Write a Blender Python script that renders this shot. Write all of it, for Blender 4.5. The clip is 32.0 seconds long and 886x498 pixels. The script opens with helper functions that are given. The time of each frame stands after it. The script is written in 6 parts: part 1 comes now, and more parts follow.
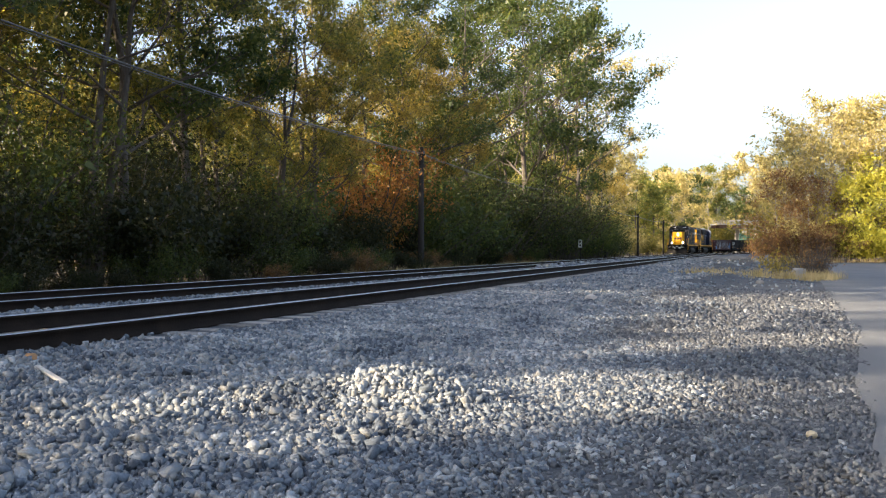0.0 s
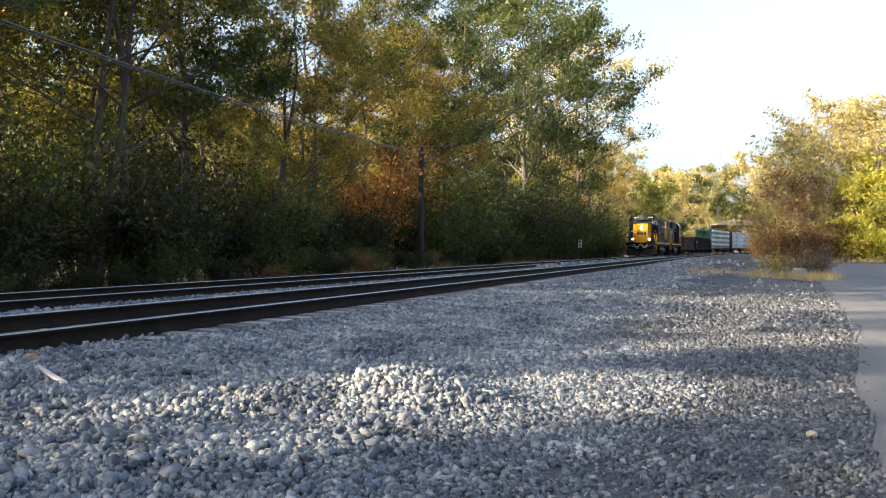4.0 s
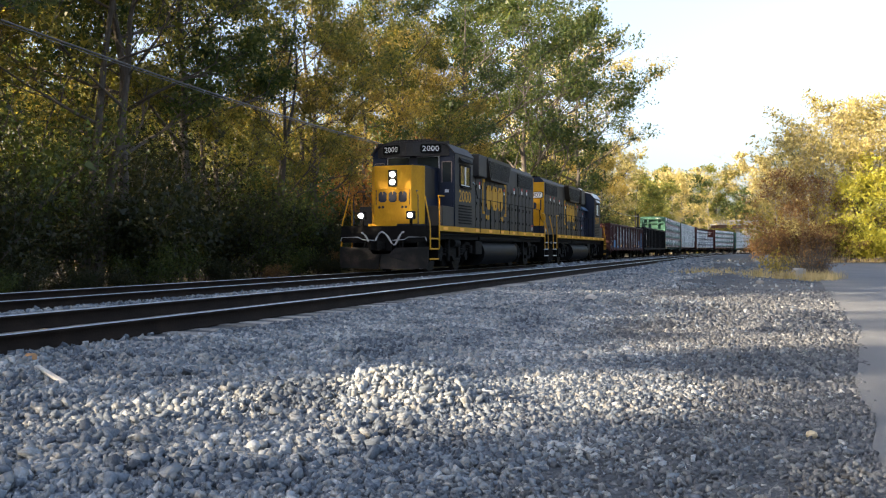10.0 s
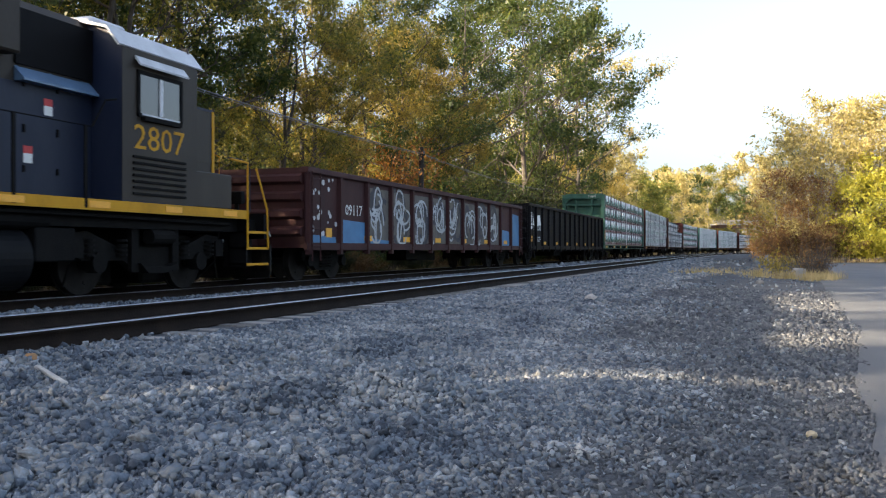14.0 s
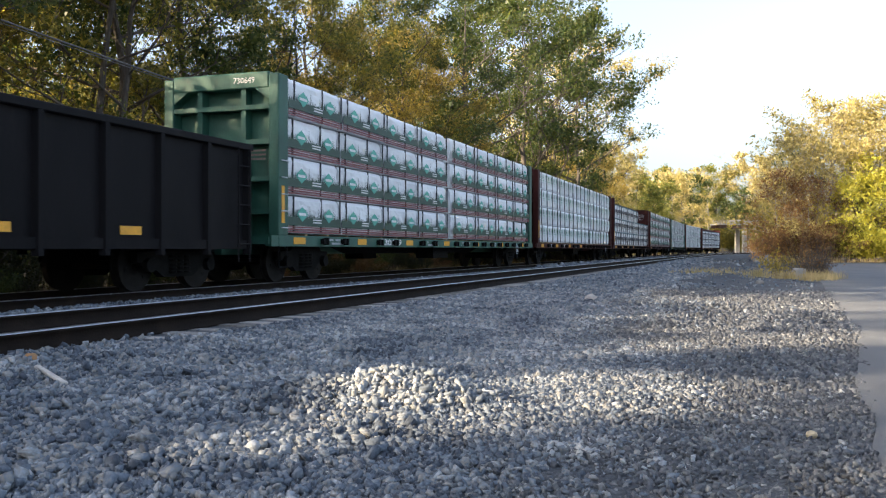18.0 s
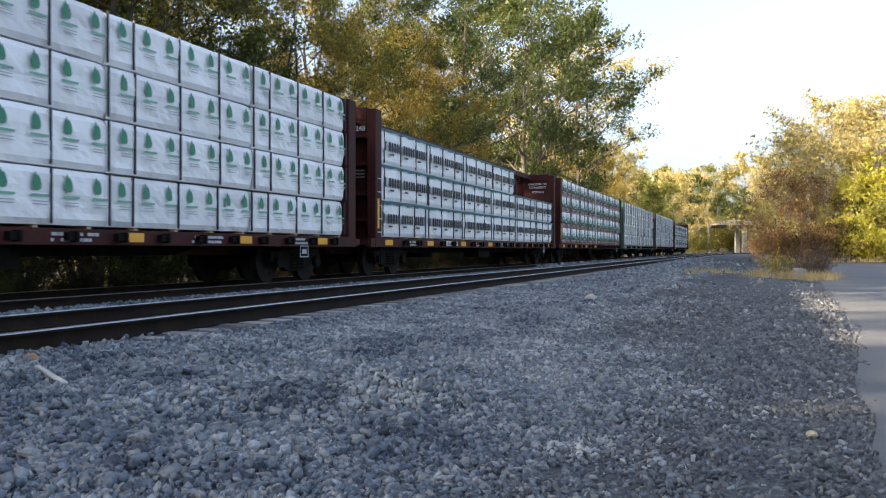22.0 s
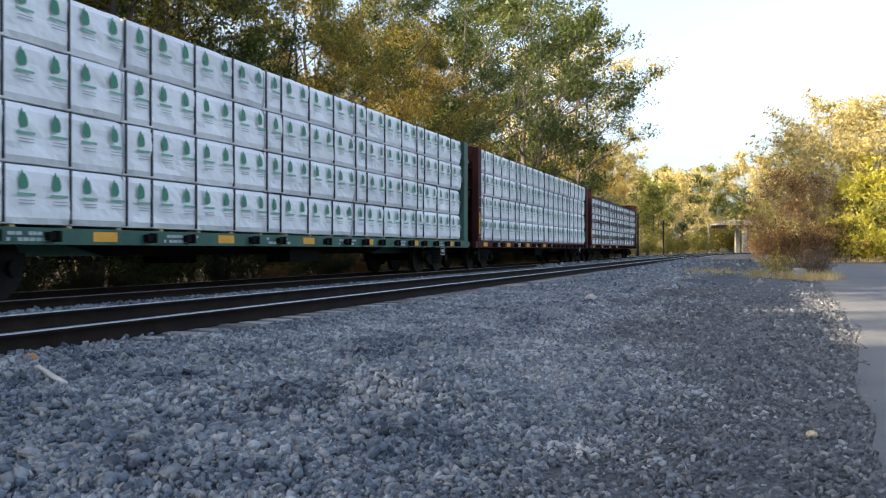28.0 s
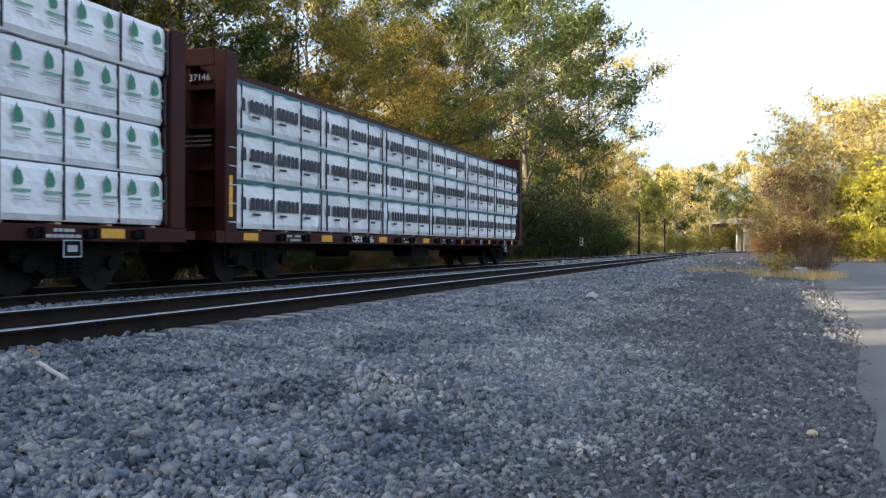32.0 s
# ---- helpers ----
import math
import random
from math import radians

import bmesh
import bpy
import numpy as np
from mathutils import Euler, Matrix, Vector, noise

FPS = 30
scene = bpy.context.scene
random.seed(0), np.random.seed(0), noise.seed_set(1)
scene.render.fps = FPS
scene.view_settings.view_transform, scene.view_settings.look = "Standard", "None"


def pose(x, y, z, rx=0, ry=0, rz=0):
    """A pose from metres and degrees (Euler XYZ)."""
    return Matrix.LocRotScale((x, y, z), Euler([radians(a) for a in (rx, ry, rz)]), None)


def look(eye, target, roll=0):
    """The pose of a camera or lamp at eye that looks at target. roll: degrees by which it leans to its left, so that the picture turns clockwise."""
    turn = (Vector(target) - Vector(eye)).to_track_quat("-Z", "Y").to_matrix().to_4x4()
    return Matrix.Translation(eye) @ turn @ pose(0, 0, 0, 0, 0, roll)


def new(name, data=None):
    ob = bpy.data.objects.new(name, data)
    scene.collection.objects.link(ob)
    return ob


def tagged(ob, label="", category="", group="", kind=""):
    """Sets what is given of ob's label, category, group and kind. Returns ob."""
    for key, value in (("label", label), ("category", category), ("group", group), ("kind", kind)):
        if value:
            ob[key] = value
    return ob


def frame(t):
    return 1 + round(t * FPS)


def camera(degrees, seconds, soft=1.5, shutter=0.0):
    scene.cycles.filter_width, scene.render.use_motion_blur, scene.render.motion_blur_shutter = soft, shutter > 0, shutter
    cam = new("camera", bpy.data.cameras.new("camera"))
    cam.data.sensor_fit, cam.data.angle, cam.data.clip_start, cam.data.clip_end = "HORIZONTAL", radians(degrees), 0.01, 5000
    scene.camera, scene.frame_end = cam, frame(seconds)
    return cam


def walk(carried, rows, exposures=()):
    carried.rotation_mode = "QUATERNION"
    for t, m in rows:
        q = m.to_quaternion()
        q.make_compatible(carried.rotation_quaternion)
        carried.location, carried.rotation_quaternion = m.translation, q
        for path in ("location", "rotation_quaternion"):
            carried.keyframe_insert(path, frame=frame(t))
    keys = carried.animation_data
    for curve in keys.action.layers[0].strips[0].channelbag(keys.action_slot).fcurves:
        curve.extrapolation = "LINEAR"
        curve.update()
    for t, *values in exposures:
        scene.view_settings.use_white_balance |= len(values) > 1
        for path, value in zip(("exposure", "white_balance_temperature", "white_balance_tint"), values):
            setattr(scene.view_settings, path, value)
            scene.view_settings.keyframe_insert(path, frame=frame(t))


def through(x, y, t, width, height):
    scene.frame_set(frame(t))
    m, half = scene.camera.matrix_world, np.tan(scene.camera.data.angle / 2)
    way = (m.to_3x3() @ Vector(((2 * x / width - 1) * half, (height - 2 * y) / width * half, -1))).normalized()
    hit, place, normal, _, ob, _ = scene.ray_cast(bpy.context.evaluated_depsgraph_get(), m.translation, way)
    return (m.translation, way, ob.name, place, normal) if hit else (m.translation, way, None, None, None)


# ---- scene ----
# World: x right, y ahead, z up from the top of the rails. The track runs at 19.2 degrees to the view.
HEAD = math.atan(548 / 1572)
CT, ST = math.cos(HEAD), math.sin(HEAD)
NEAR_D, FAR_D = 6.96, 10.96          # track centres, metres left of the camera
BEND_S, BEND_R, BEND_END = 129.5, 443.0, 330.0

cam = camera(53.0, 32.0, soft=1.15, shutter=0.12)
EYE = (0.0, 0.0, 0.73)
STILL = look(EYE, (0.0, 100.0, 0.794))
walk(cam, [(0.0, STILL), (31.65, STILL), (31.75, look(EYE, (-0.03, 100.0, 0.77), 0.03)),
           (32.0, look(EYE, (-0.13, 100.0, 0.52), 0.2))],
     exposures=[(0.0, 1.88, 6020, 12), (32.0, 1.88, 6020, 12)])


def along(s, d, z=0.0):
    """World place of a point s metres along the line, d metres left of the camera's own line, z above the rails."""
    if s > BEND_S:
        a = (min(s, BEND_END) - BEND_S) / BEND_R
        over = max(s - BEND_END, 0.0)
        p = BEND_S + (BEND_R + d) * math.sin(a) + over * math.cos(a)
        q = -BEND_R + (BEND_R + d) * math.cos(a) - over * math.sin(a)
    else:
        p, q = s, d
    return Vector((p * ST - q * CT, p * CT + q * ST, z))


def heading(s):
    """Angle of the line, in radians from the world's x axis, towards rising s."""
    a = (min(max(s, BEND_S), BEND_END) - BEND_S) / BEND_R
    return math.pi / 2 - HEAD - a


# ---- light ----
SUN_TO = Vector((-0.922, -0.387, 0.0)).normalized()
SUN_UP = radians(18.5)
world = bpy.data.worlds.new("sky")
scene.world = world
world.use_nodes = True
wn = world.node_tree.nodes
sky = wn.new("ShaderNodeTexSky")
sky.sky_type, sky.sun_disc = "NISHITA", False
sky.sun_elevation, sky.sun_rotation = SUN_UP, math.atan2(SUN_TO.x, SUN_TO.y)
sky.air_density, sky.dust_density, sky.ozone_density = 1.0, 4.2, 1.0
haze = wn.new("ShaderNodeHueSaturation")
haze.inputs["Saturation"].default_value = 0.72
world.node_tree.links.new(sky.outputs[0], haze.inputs["Color"])
world.node_tree.links.new(haze.outputs[0], wn["Background"].inputs[0])
wn["Background"].inputs[1].default_value = 0.127
sun = new("sun", bpy.data.lights.new("sun", "SUN"))
sun.data.energy, sun.data.angle, sun.data.color = 5.0, radians(0.6), (1.0, 0.77, 0.48)
ray = SUN_TO * math.cos(SUN_UP) + Vector((0, 0, math.sin(SUN_UP)))
sun.matrix_world = look(ray * 300, (0, 0, 0))


# ---- materials ----
def ramp_node(nt, stops):
    r = nt.nodes.new("ShaderNodeValToRGB")
    e = r.color_ramp.elements
    while len(e) < len(stops):
        e.new(0.5)
    for el, (at, col) in zip(e, stops):
        el.position, el.color = at, (*col, 1)
    return r


def surface(name, stops, scale=4.0, fine=40.0, rough=0.8, metal=0.0, bump=0.2, bump_scale=None, spread=0.35, streak=1.0, by_piece=0.0, spec=0.5):
    """Procedural surface: a colour ramp over coarse and fine noise, with relief and a roughness that varies."""
    m = bpy.data.materials.new(name)
    m.use_nodes = True
    nt = m.node_tree
    n, ln = nt.nodes, nt.links
    b = n["Principled BSDF"]
    tc = n.new("ShaderNodeTexCoord")
    mp = n.new("ShaderNodeMapping")
    mp.inputs["Scale"].default_value = (1, 1, streak)
    ln.new(tc.outputs["Object"], mp.inputs[0])
    a, c = n.new("ShaderNodeTexNoise"), n.new("ShaderNodeTexNoise")
    for nd, sc, det in ((a, scale, 4), (c, fine, 3)):
        nd.inputs["Scale"].default_value, nd.inputs["Detail"].default_value = sc, det
        ln.new(mp.outputs[0], nd.inputs["Vector"])
    mix = n.new("ShaderNodeMix")
    mix.inputs[0].default_value = spread
    ln.new(a.outputs[0], mix.inputs[2]), ln.new(c.outputs[0], mix.inputs[3])
    value = mix.outputs[0]
    if by_piece:
        oi = n.new("ShaderNodeObjectInfo")
        ma = n.new("ShaderNodeMath")
        ma.operation, ma.inputs[1].default_value = "MULTIPLY_ADD", by_piece
        sub = n.new("ShaderNodeMath")
        sub.operation, sub.inputs[1].default_value = "SUBTRACT", 0.5
        ln.new(oi.outputs["Random"], sub.inputs[0])
        ln.new(sub.outputs[0], ma.inputs[0]), ln.new(value, ma.inputs[2])
        value = ma.outputs[0]
    r = ramp_node(nt, stops)
    ln.new(value, r.inputs[0]), ln.new(r.outputs[0], b.inputs["Base Color"])
    mr = n.new("ShaderNodeMapRange")
    mr.inputs[3].default_value, mr.inputs[4].default_value = max(rough - 0.12, 0.05), min(rough + 0.12, 1)
    ln.new(c.outputs[0], mr.inputs[0]), ln.new(mr.outputs[0], b.inputs["Roughness"])
    b.inputs["Metallic"].default_value = metal
    b.inputs["Specular IOR Level"].default_value = spec
    if bump:
        bp = n.new("ShaderNodeBump")
        bp.inputs["Strength"].default_value, bp.inputs["Distance"].default_value = bump, 0.02
        src = c
        if bump_scale:
            src = n.new("ShaderNodeTexNoise")
            src.inputs["Scale"].default_value, src.inputs["Detail"].default_value = bump_scale, 4
            ln.new(mp.outputs[0], src.inputs["Vector"])
        ln.new(src.outputs[0], bp.inputs["Height"]), ln.new(bp.outputs[0], b.inputs["Normal"])
    return m


def plain(name, col, rough=0.5, metal=0.0, spread=0.25):
    lo = tuple(c * (1 - spread) for c in col)
    hi = tuple(min(c * (1 + spread), 1) for c in col)
    return surface(name, [(0.3, lo), (0.7, hi)], 2.5, 30, rough, metal, 0.06)


def leafy(name, stops, through=0.5):
    """Leaves: each leaf takes its own colour from the ramp, and lets light through."""
    m = bpy.data.materials.new(name)
    m.use_nodes = True
    nt = m.node_tree
    n, ln = nt.nodes, nt.links
    n.remove(n["Principled BSDF"])
    g = n.new("ShaderNodeNewGeometry")
    tc = n.new("ShaderNodeTexCoord")
    no = n.new("ShaderNodeTexNoise")
    no.inputs["Scale"].default_value = 0.8
    ln.new(tc.outputs["Object"], no.inputs["Vector"])
    ma = n.new("ShaderNodeMath")
    ma.operation, ma.inputs[1].default_value = "MULTIPLY_ADD", 0.42
    su = n.new("ShaderNodeMath")
    su.operation, su.inputs[1].default_value = "MULTIPLY", 0.6
    ln.new(no.outputs[0], su.inputs[0])
    ln.new(g.outputs["Random Per Island"], ma.inputs[0]), ln.new(su.outputs[0], ma.inputs[2])
    r = ramp_node(nt, stops)
    ln.new(ma.outputs[0], r.inputs[0])
    d, t = n.new("ShaderNodeBsdfDiffuse"), n.new("ShaderNodeBsdfTranslucent")
    gl = n.new("ShaderNodeBsdfGlossy")
    gl.inputs["Roughness"].default_value = 0.45
    mx, m2 = n.new("ShaderNodeMixShader"), n.new("ShaderNodeMixShader")
    mx.inputs[0].default_value, m2.inputs[0].default_value = through, 0.03
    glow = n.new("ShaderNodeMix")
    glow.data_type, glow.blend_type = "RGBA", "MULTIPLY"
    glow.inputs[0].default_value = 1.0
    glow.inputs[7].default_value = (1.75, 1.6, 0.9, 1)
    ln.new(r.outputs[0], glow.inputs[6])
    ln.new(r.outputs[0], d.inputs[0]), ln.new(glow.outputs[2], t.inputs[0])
    ln.new(d.outputs[0], mx.inputs[1]), ln.new(t.outputs[0], mx.inputs[2])
    ln.new(mx.outputs[0], m2.inputs[1]), ln.new(gl.outputs[0], m2.inputs[2])
    ln.new(m2.outputs[0], n["Material Output"].inputs[0])
    return m


def stony(name, stops, tint=0.25):
    """Loose stones: a colour for each stone, and a slow change over the ground."""
    m = surface(name, stops, 1.2, 60, 0.9, 0, 0.35, 90, 0.3)
    nt = m.node_tree
    n, ln = nt.nodes, nt.links
    g = n.new("ShaderNodeNewGeometry")
    r = next(x for x in n if x.bl_idname == "ShaderNodeValToRGB")
    old = r.inputs[0].links[0].from_socket
    mx = n.new("ShaderNodeMix")
    mx.inputs[0].default_value = tint
    ln.new(g.outputs["Random Per Island"], mx.inputs[2]), ln.new(old, mx.inputs[3])
    ln.new(mx.outputs[0], r.inputs[0])
    return m


M_STONE = stony("ballast_stone", [(0.2, (0.012, 0.015, 0.02)), (0.37, (0.055, 0.068, 0.09)), (0.5, (0.145, 0.172, 0.205)), (0.56, (0.2, 0.198, 0.186)),
                                  (0.64, (0.28, 0.31, 0.34)), (0.72, (0.39, 0.375, 0.34)), (0.8, (0.5, 0.53, 0.55)), (0.9, (0.8, 0.8, 0.78))], 0.75)
M_GRIT = stony("fine_gravel", [(0.0, (0.03, 0.033, 0.04)), (0.45, (0.085, 0.092, 0.105)), (0.8, (0.13, 0.137, 0.145)), (0.98, (0.36, 0.35, 0.32))])
M_EARTH = surface("gravel_bed", [(0.25, (0.016, 0.0175, 0.021)), (0.5, (0.045, 0.049, 0.056)), (0.75, (0.11, 0.115, 0.12))], 0.9, 38, 0.95, 0, 0.9, 34, 0.5)
M_LITTER = surface("woodland_floor", [(0.3, (0.02, 0.016, 0.011)), (0.55, (0.05, 0.038, 0.022)), (0.8, (0.1, 0.075, 0.035))], 1.1, 24, 0.95, 0, 0.8, 20, 0.5)
M_ASPHALT = surface("asphalt", [(0.25, (0.05, 0.056, 0.065)), (0.5, (0.085, 0.093, 0.105)), (0.8, (0.14, 0.145, 0.155))], 0.5, 120, 0.9, 0, 0.25, 160, 0.45)
M_RUST_RAIL = surface("rail_side", [(0.3, (0.008, 0.006, 0.005)), (0.7, (0.022, 0.015, 0.011))], 3, 40, 0.9, 0, 0.3, spec=0.12)
M_RAIL_TOP = surface("rail_top", [(0.3, (0.35, 0.36, 0.38)), (0.7, (0.55, 0.56, 0.58))], 3, 60, 0.38, 1.0, 0.05)
M_TIE = surface("weathered_tie", [(0.25, (0.09, 0.085, 0.08)), (0.6, (0.24, 0.23, 0.22)), (0.85, (0.4, 0.385, 0.36))], 2.5, 30, 0.9, 0, 0.5, 25, 0.5, 1, 0.4)
M_BARK = surface("bark", [(0.25, (0.035, 0.028, 0.022)), (0.55, (0.09, 0.075, 0.06)), (0.85, (0.17, 0.15, 0.125))], 3, 22, 0.95, 0, 0.9, 18, 0.5, 0.25)
M_PALE_BARK = surface("pale_bark", [(0.25, (0.14, 0.12, 0.09)), (0.6, (0.34, 0.31, 0.26)), (0.85, (0.5, 0.47, 0.4))], 2, 18, 0.9, 0, 0.5, 16, 0.5, 0.3)
M_POLE = surface("creosoted_pole", [(0.3, (0.012, 0.01, 0.009)), (0.7, (0.034, 0.028, 0.023))], 2, 30, 0.9, 0, 0.4, 20, 0.5, 0.1)
GREENS = [(0.0, (0.014, 0.028, 0.01)), (0.4, (0.036, 0.06, 0.016)), (0.7, (0.09, 0.11, 0.026)), (0.93, (0.28, 0.22, 0.05))]
OLIVES = [(0.0, (0.035, 0.046, 0.014)), (0.4, (0.11, 0.115, 0.028)), (0.7, (0.25, 0.22, 0.045)), (0.95, (0.42, 0.32, 0.06))]
GOLDS = [(0.0, (0.05, 0.055, 0.018)), (0.35, (0.15, 0.13, 0.035)), (0.65, (0.32, 0.25, 0.06)), (0.95, (0.48, 0.36, 0.09))]
BROWNS = [(0.0, (0.05, 0.03, 0.018)), (0.4, (0.12, 0.07, 0.035)), (0.7, (0.22, 0.13, 0.05)), (0.95, (0.36, 0.24, 0.08))]
LIMES = [(0.0, (0.15, 0.16, 0.025)), (0.4, (0.33, 0.33, 0.045)), (0.75, (0.52, 0.48, 0.065)), (0.95, (0.62, 0.52, 0.085))]
RUSTS = [(0.0, (0.09, 0.04, 0.015)), (0.4, (0.22, 0.1, 0.03)), (0.7, (0.36, 0.18, 0.045)), (0.95, (0.45, 0.28, 0.08))]
BRIGHTS = [(0.0, (0.035, 0.055, 0.014)), (0.35, (0.09, 0.115, 0.025)), (0.65, (0.19, 0.19, 0.04)), (0.93, (0.38, 0.31, 0.06))]
PALES = [(0.0, (0.08, 0.07, 0.035)), (0.35, (0.24, 0.205, 0.08)), (0.65, (0.42, 0.36, 0.135)), (0.95, (0.56, 0.48, 0.2))]
STRAWS = [(0.0, (0.16, 0.12, 0.06)), (0.5, (0.34, 0.27, 0.14)), (0.95, (0.5, 0.42, 0.24))]
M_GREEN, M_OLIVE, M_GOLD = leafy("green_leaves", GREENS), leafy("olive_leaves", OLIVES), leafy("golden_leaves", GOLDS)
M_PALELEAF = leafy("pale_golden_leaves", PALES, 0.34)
# Green leaves again, with the shade under the trees put into their colour.
SHADED_GREENS = [(0.0, (0.006, 0.01, 0.004)), (0.4, (0.015, 0.022, 0.007)), (0.7, (0.038, 0.04, 0.012)), (0.93, (0.15, 0.11, 0.026))]
M_SHADED_GREEN = leafy("shaded_green_leaves", SHADED_GREENS)
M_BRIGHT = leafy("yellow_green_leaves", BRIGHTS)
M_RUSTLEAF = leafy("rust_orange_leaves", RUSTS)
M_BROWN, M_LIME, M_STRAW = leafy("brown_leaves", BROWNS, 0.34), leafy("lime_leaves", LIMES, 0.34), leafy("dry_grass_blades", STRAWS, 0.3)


# ---- mesh helpers ----
def raw_mesh(name, verts, faces, material):
    """A mesh from number arrays, all faces with the same count of corners."""
    v, fc = np.asarray(verts, dtype=np.float32), np.asarray(faces, dtype=np.int32)
    me = bpy.data.meshes.new(name)
    k = fc.shape[1]
    me.vertices.add(len(v)), me.loops.add(fc.size), me.polygons.add(len(fc))
    me.vertices.foreach_set("co", v.ravel())
    me.loops.foreach_set("vertex_index", fc.ravel())
    me.polygons.foreach_set("loop_start", np.arange(0, fc.size, k, dtype=np.int32))
    me.polygons.foreach_set("loop_total", np.full(len(fc), k, dtype=np.int32))
    me.update(calc_edges=True)
    me.materials.append(material)
    return me


def to_mesh(name, bm, material, smooth=False):
    me = bpy.data.meshes.new(name)
    if smooth:
        for fc in bm.faces:
            fc.smooth = True
    bm.to_mesh(me)
    bm.free()
    me.materials.append(material)
    return me


def part(name, bm, material, parent, label="", at=None, smooth=False):
    """One mesh under a thing or under a part. bm may be a mesh that is already made."""
    me = bm if isinstance(bm, bpy.types.Mesh) else to_mesh(name, bm, material, smooth)
    ob = new(name, me)
    ob.parent = parent
    if at is not None:
        ob.matrix_basis = at
    if label:
        ob["label"] = label
    return ob


def thing(name, label, category, m=None, group="", kind=""):
    ob = new(name)
    ob.empty_display_size = 0.2
    if m is not None:
        ob.matrix_basis = m
    return tagged(ob, label, category, group, kind)


def box(bm, x0, x1, y0, y1, z0, z1, bevel=0.0):
    ps = [bm.verts.new((x, y, z)) for x in (x0, x1) for y in (y0, y1) for z in (z0, z1)]
    fs = [bm.faces.new([ps[i] for i in q]) for q in ((0, 1, 3, 2), (4, 6, 7, 5), (0, 4, 5, 1), (2, 3, 7, 6), (0, 2, 6, 4), (1, 5, 7, 3))]
    if bevel:
        es = {e for fc in fs for e in fc.edges}
        bmesh.ops.bevel(bm, geom=list(es), offset=bevel, segments=1, affect="EDGES", profile=0.5)
    return bm


def boxes(*rows, bevel=0.0):
    bm = bmesh.new()
    for r in rows:
        box(bm, *r, bevel=bevel)
    return bm


def prism(pts, y0, y1, axis="y", bm=None):
    """An outline of (a, b) points drawn out along one axis: y (a=x, b=z), x (a=y, b=z) or z (a=x, b=y)."""
    bm = bm or bmesh.new()
    put = {"y": lambda a, b, c: (a, c, b), "x": lambda a, b, c: (c, a, b), "z": lambda a, b, c: (a, b, c)}[axis]
    lo = [bm.verts.new(put(a, b, y0)) for a, b in pts]
    hi = [bm.verts.new(put(a, b, y1)) for a, b in pts]
    bm.faces.new(lo[::-1]), bm.faces.new(hi)
    for i in range(len(pts)):
        j = (i + 1) % len(pts)
        bm.faces.new((lo[i], lo[j], hi[j], hi[i]))
    bmesh.ops.recalc_face_normals(bm, faces=bm.faces)
    return bm


def rod(bm, a, b, r, sides=8, r2=None):
    """A round bar from a to b."""
    a, b = Vector(a), Vector(b)
    d = (b - a).normalized()
    u = d.orthogonal().normalized()
    v = d.cross(u)
    r2 = r if r2 is None else r2
    rings = []
    for p, rr in ((a, r), (b, r2)):
        rings.append([bm.verts.new(p + (u * math.cos(2 * math.pi * i / sides) + v * math.sin(2 * math.pi * i / sides)) * rr) for i in range(sides)])
    for i in range(sides):
        j = (i + 1) % sides
        bm.faces.new((rings[0][i], rings[0][j], rings[1][j], rings[1][i]))
    bm.faces.new(rings[0][::-1]), bm.faces.new(rings[1])
    return bm


def rods(r, *lines, sides=6):
    bm = bmesh.new()
    for line in lines:
        for a, b in zip(line, line[1:]):
            rod(bm, a, b, r, sides)
    return bm
# ---- ground ----
PROFILE = ((-400, 0.6), (-60, -0.2), (-25, -0.32), (-9, -0.36), (-2, -0.34), (1.2, -0.29), (4.2, -0.27), (5.3, -0.225), (5.72, -0.2), (8.3, -0.195),
           (8.8, -0.14), (9.4, -0.118), (9.62, -0.19), (12.4, -0.2), (12.9, -0.26), (14.2, -0.5), (17, -0.5), (40, 0.2), (90, 1.5), (500, 4.0))


def ground_z(s, d):
    z = float(np.interp(d, [p[0] for p in PROFILE], [p[1] for p in PROFILE]))
    for ms, md, rs, rd, h in MOUNDS:
        z += h * math.exp(-((s - ms) / rs) ** 2 - ((d - md) / rd) ** 2)
    if -3 < d < 5:
        z += 0.03 * noise.noise(Vector((s * 0.8, d * 0.8, 0))) + 0.018 * noise.noise(Vector((s * 2.6, d * 2.6, 5)))
    return z


MOUNDS = ((5.55, 2.15, 0.42, 0.55, 0.19), (5.2, 2.95, 0.4, 0.6, 0.07), (15.8, 1.6, 0.7, 1.4, 0.12), (24.0, 2.2, 1.5, 1.2, 0.10), (3.4, 2.6, 0.7, 0.8, 0.05), (34, 1.0, 3, 1.0, 0.16))


def grid_sheet(name, ss, ds, material, lift=0.0, z_of=ground_z):
    vs = [along(s, d, z_of(s, d) + lift) for s in ss for d in ds]
    k = len(ds)
    fs = [(i * k + j, i * k + j + 1, (i + 1) * k + j + 1, (i + 1) * k + j) for i in range(len(ss) - 1) for j in range(k - 1)]
    me = raw_mesh(name, vs, [q[::-1] for q in fs], material)
    return me


def steps(*runs):
    out = []
    for a, b, st in runs:
        out += list(np.arange(a, b, st))
    return out + [runs[-1][1]]


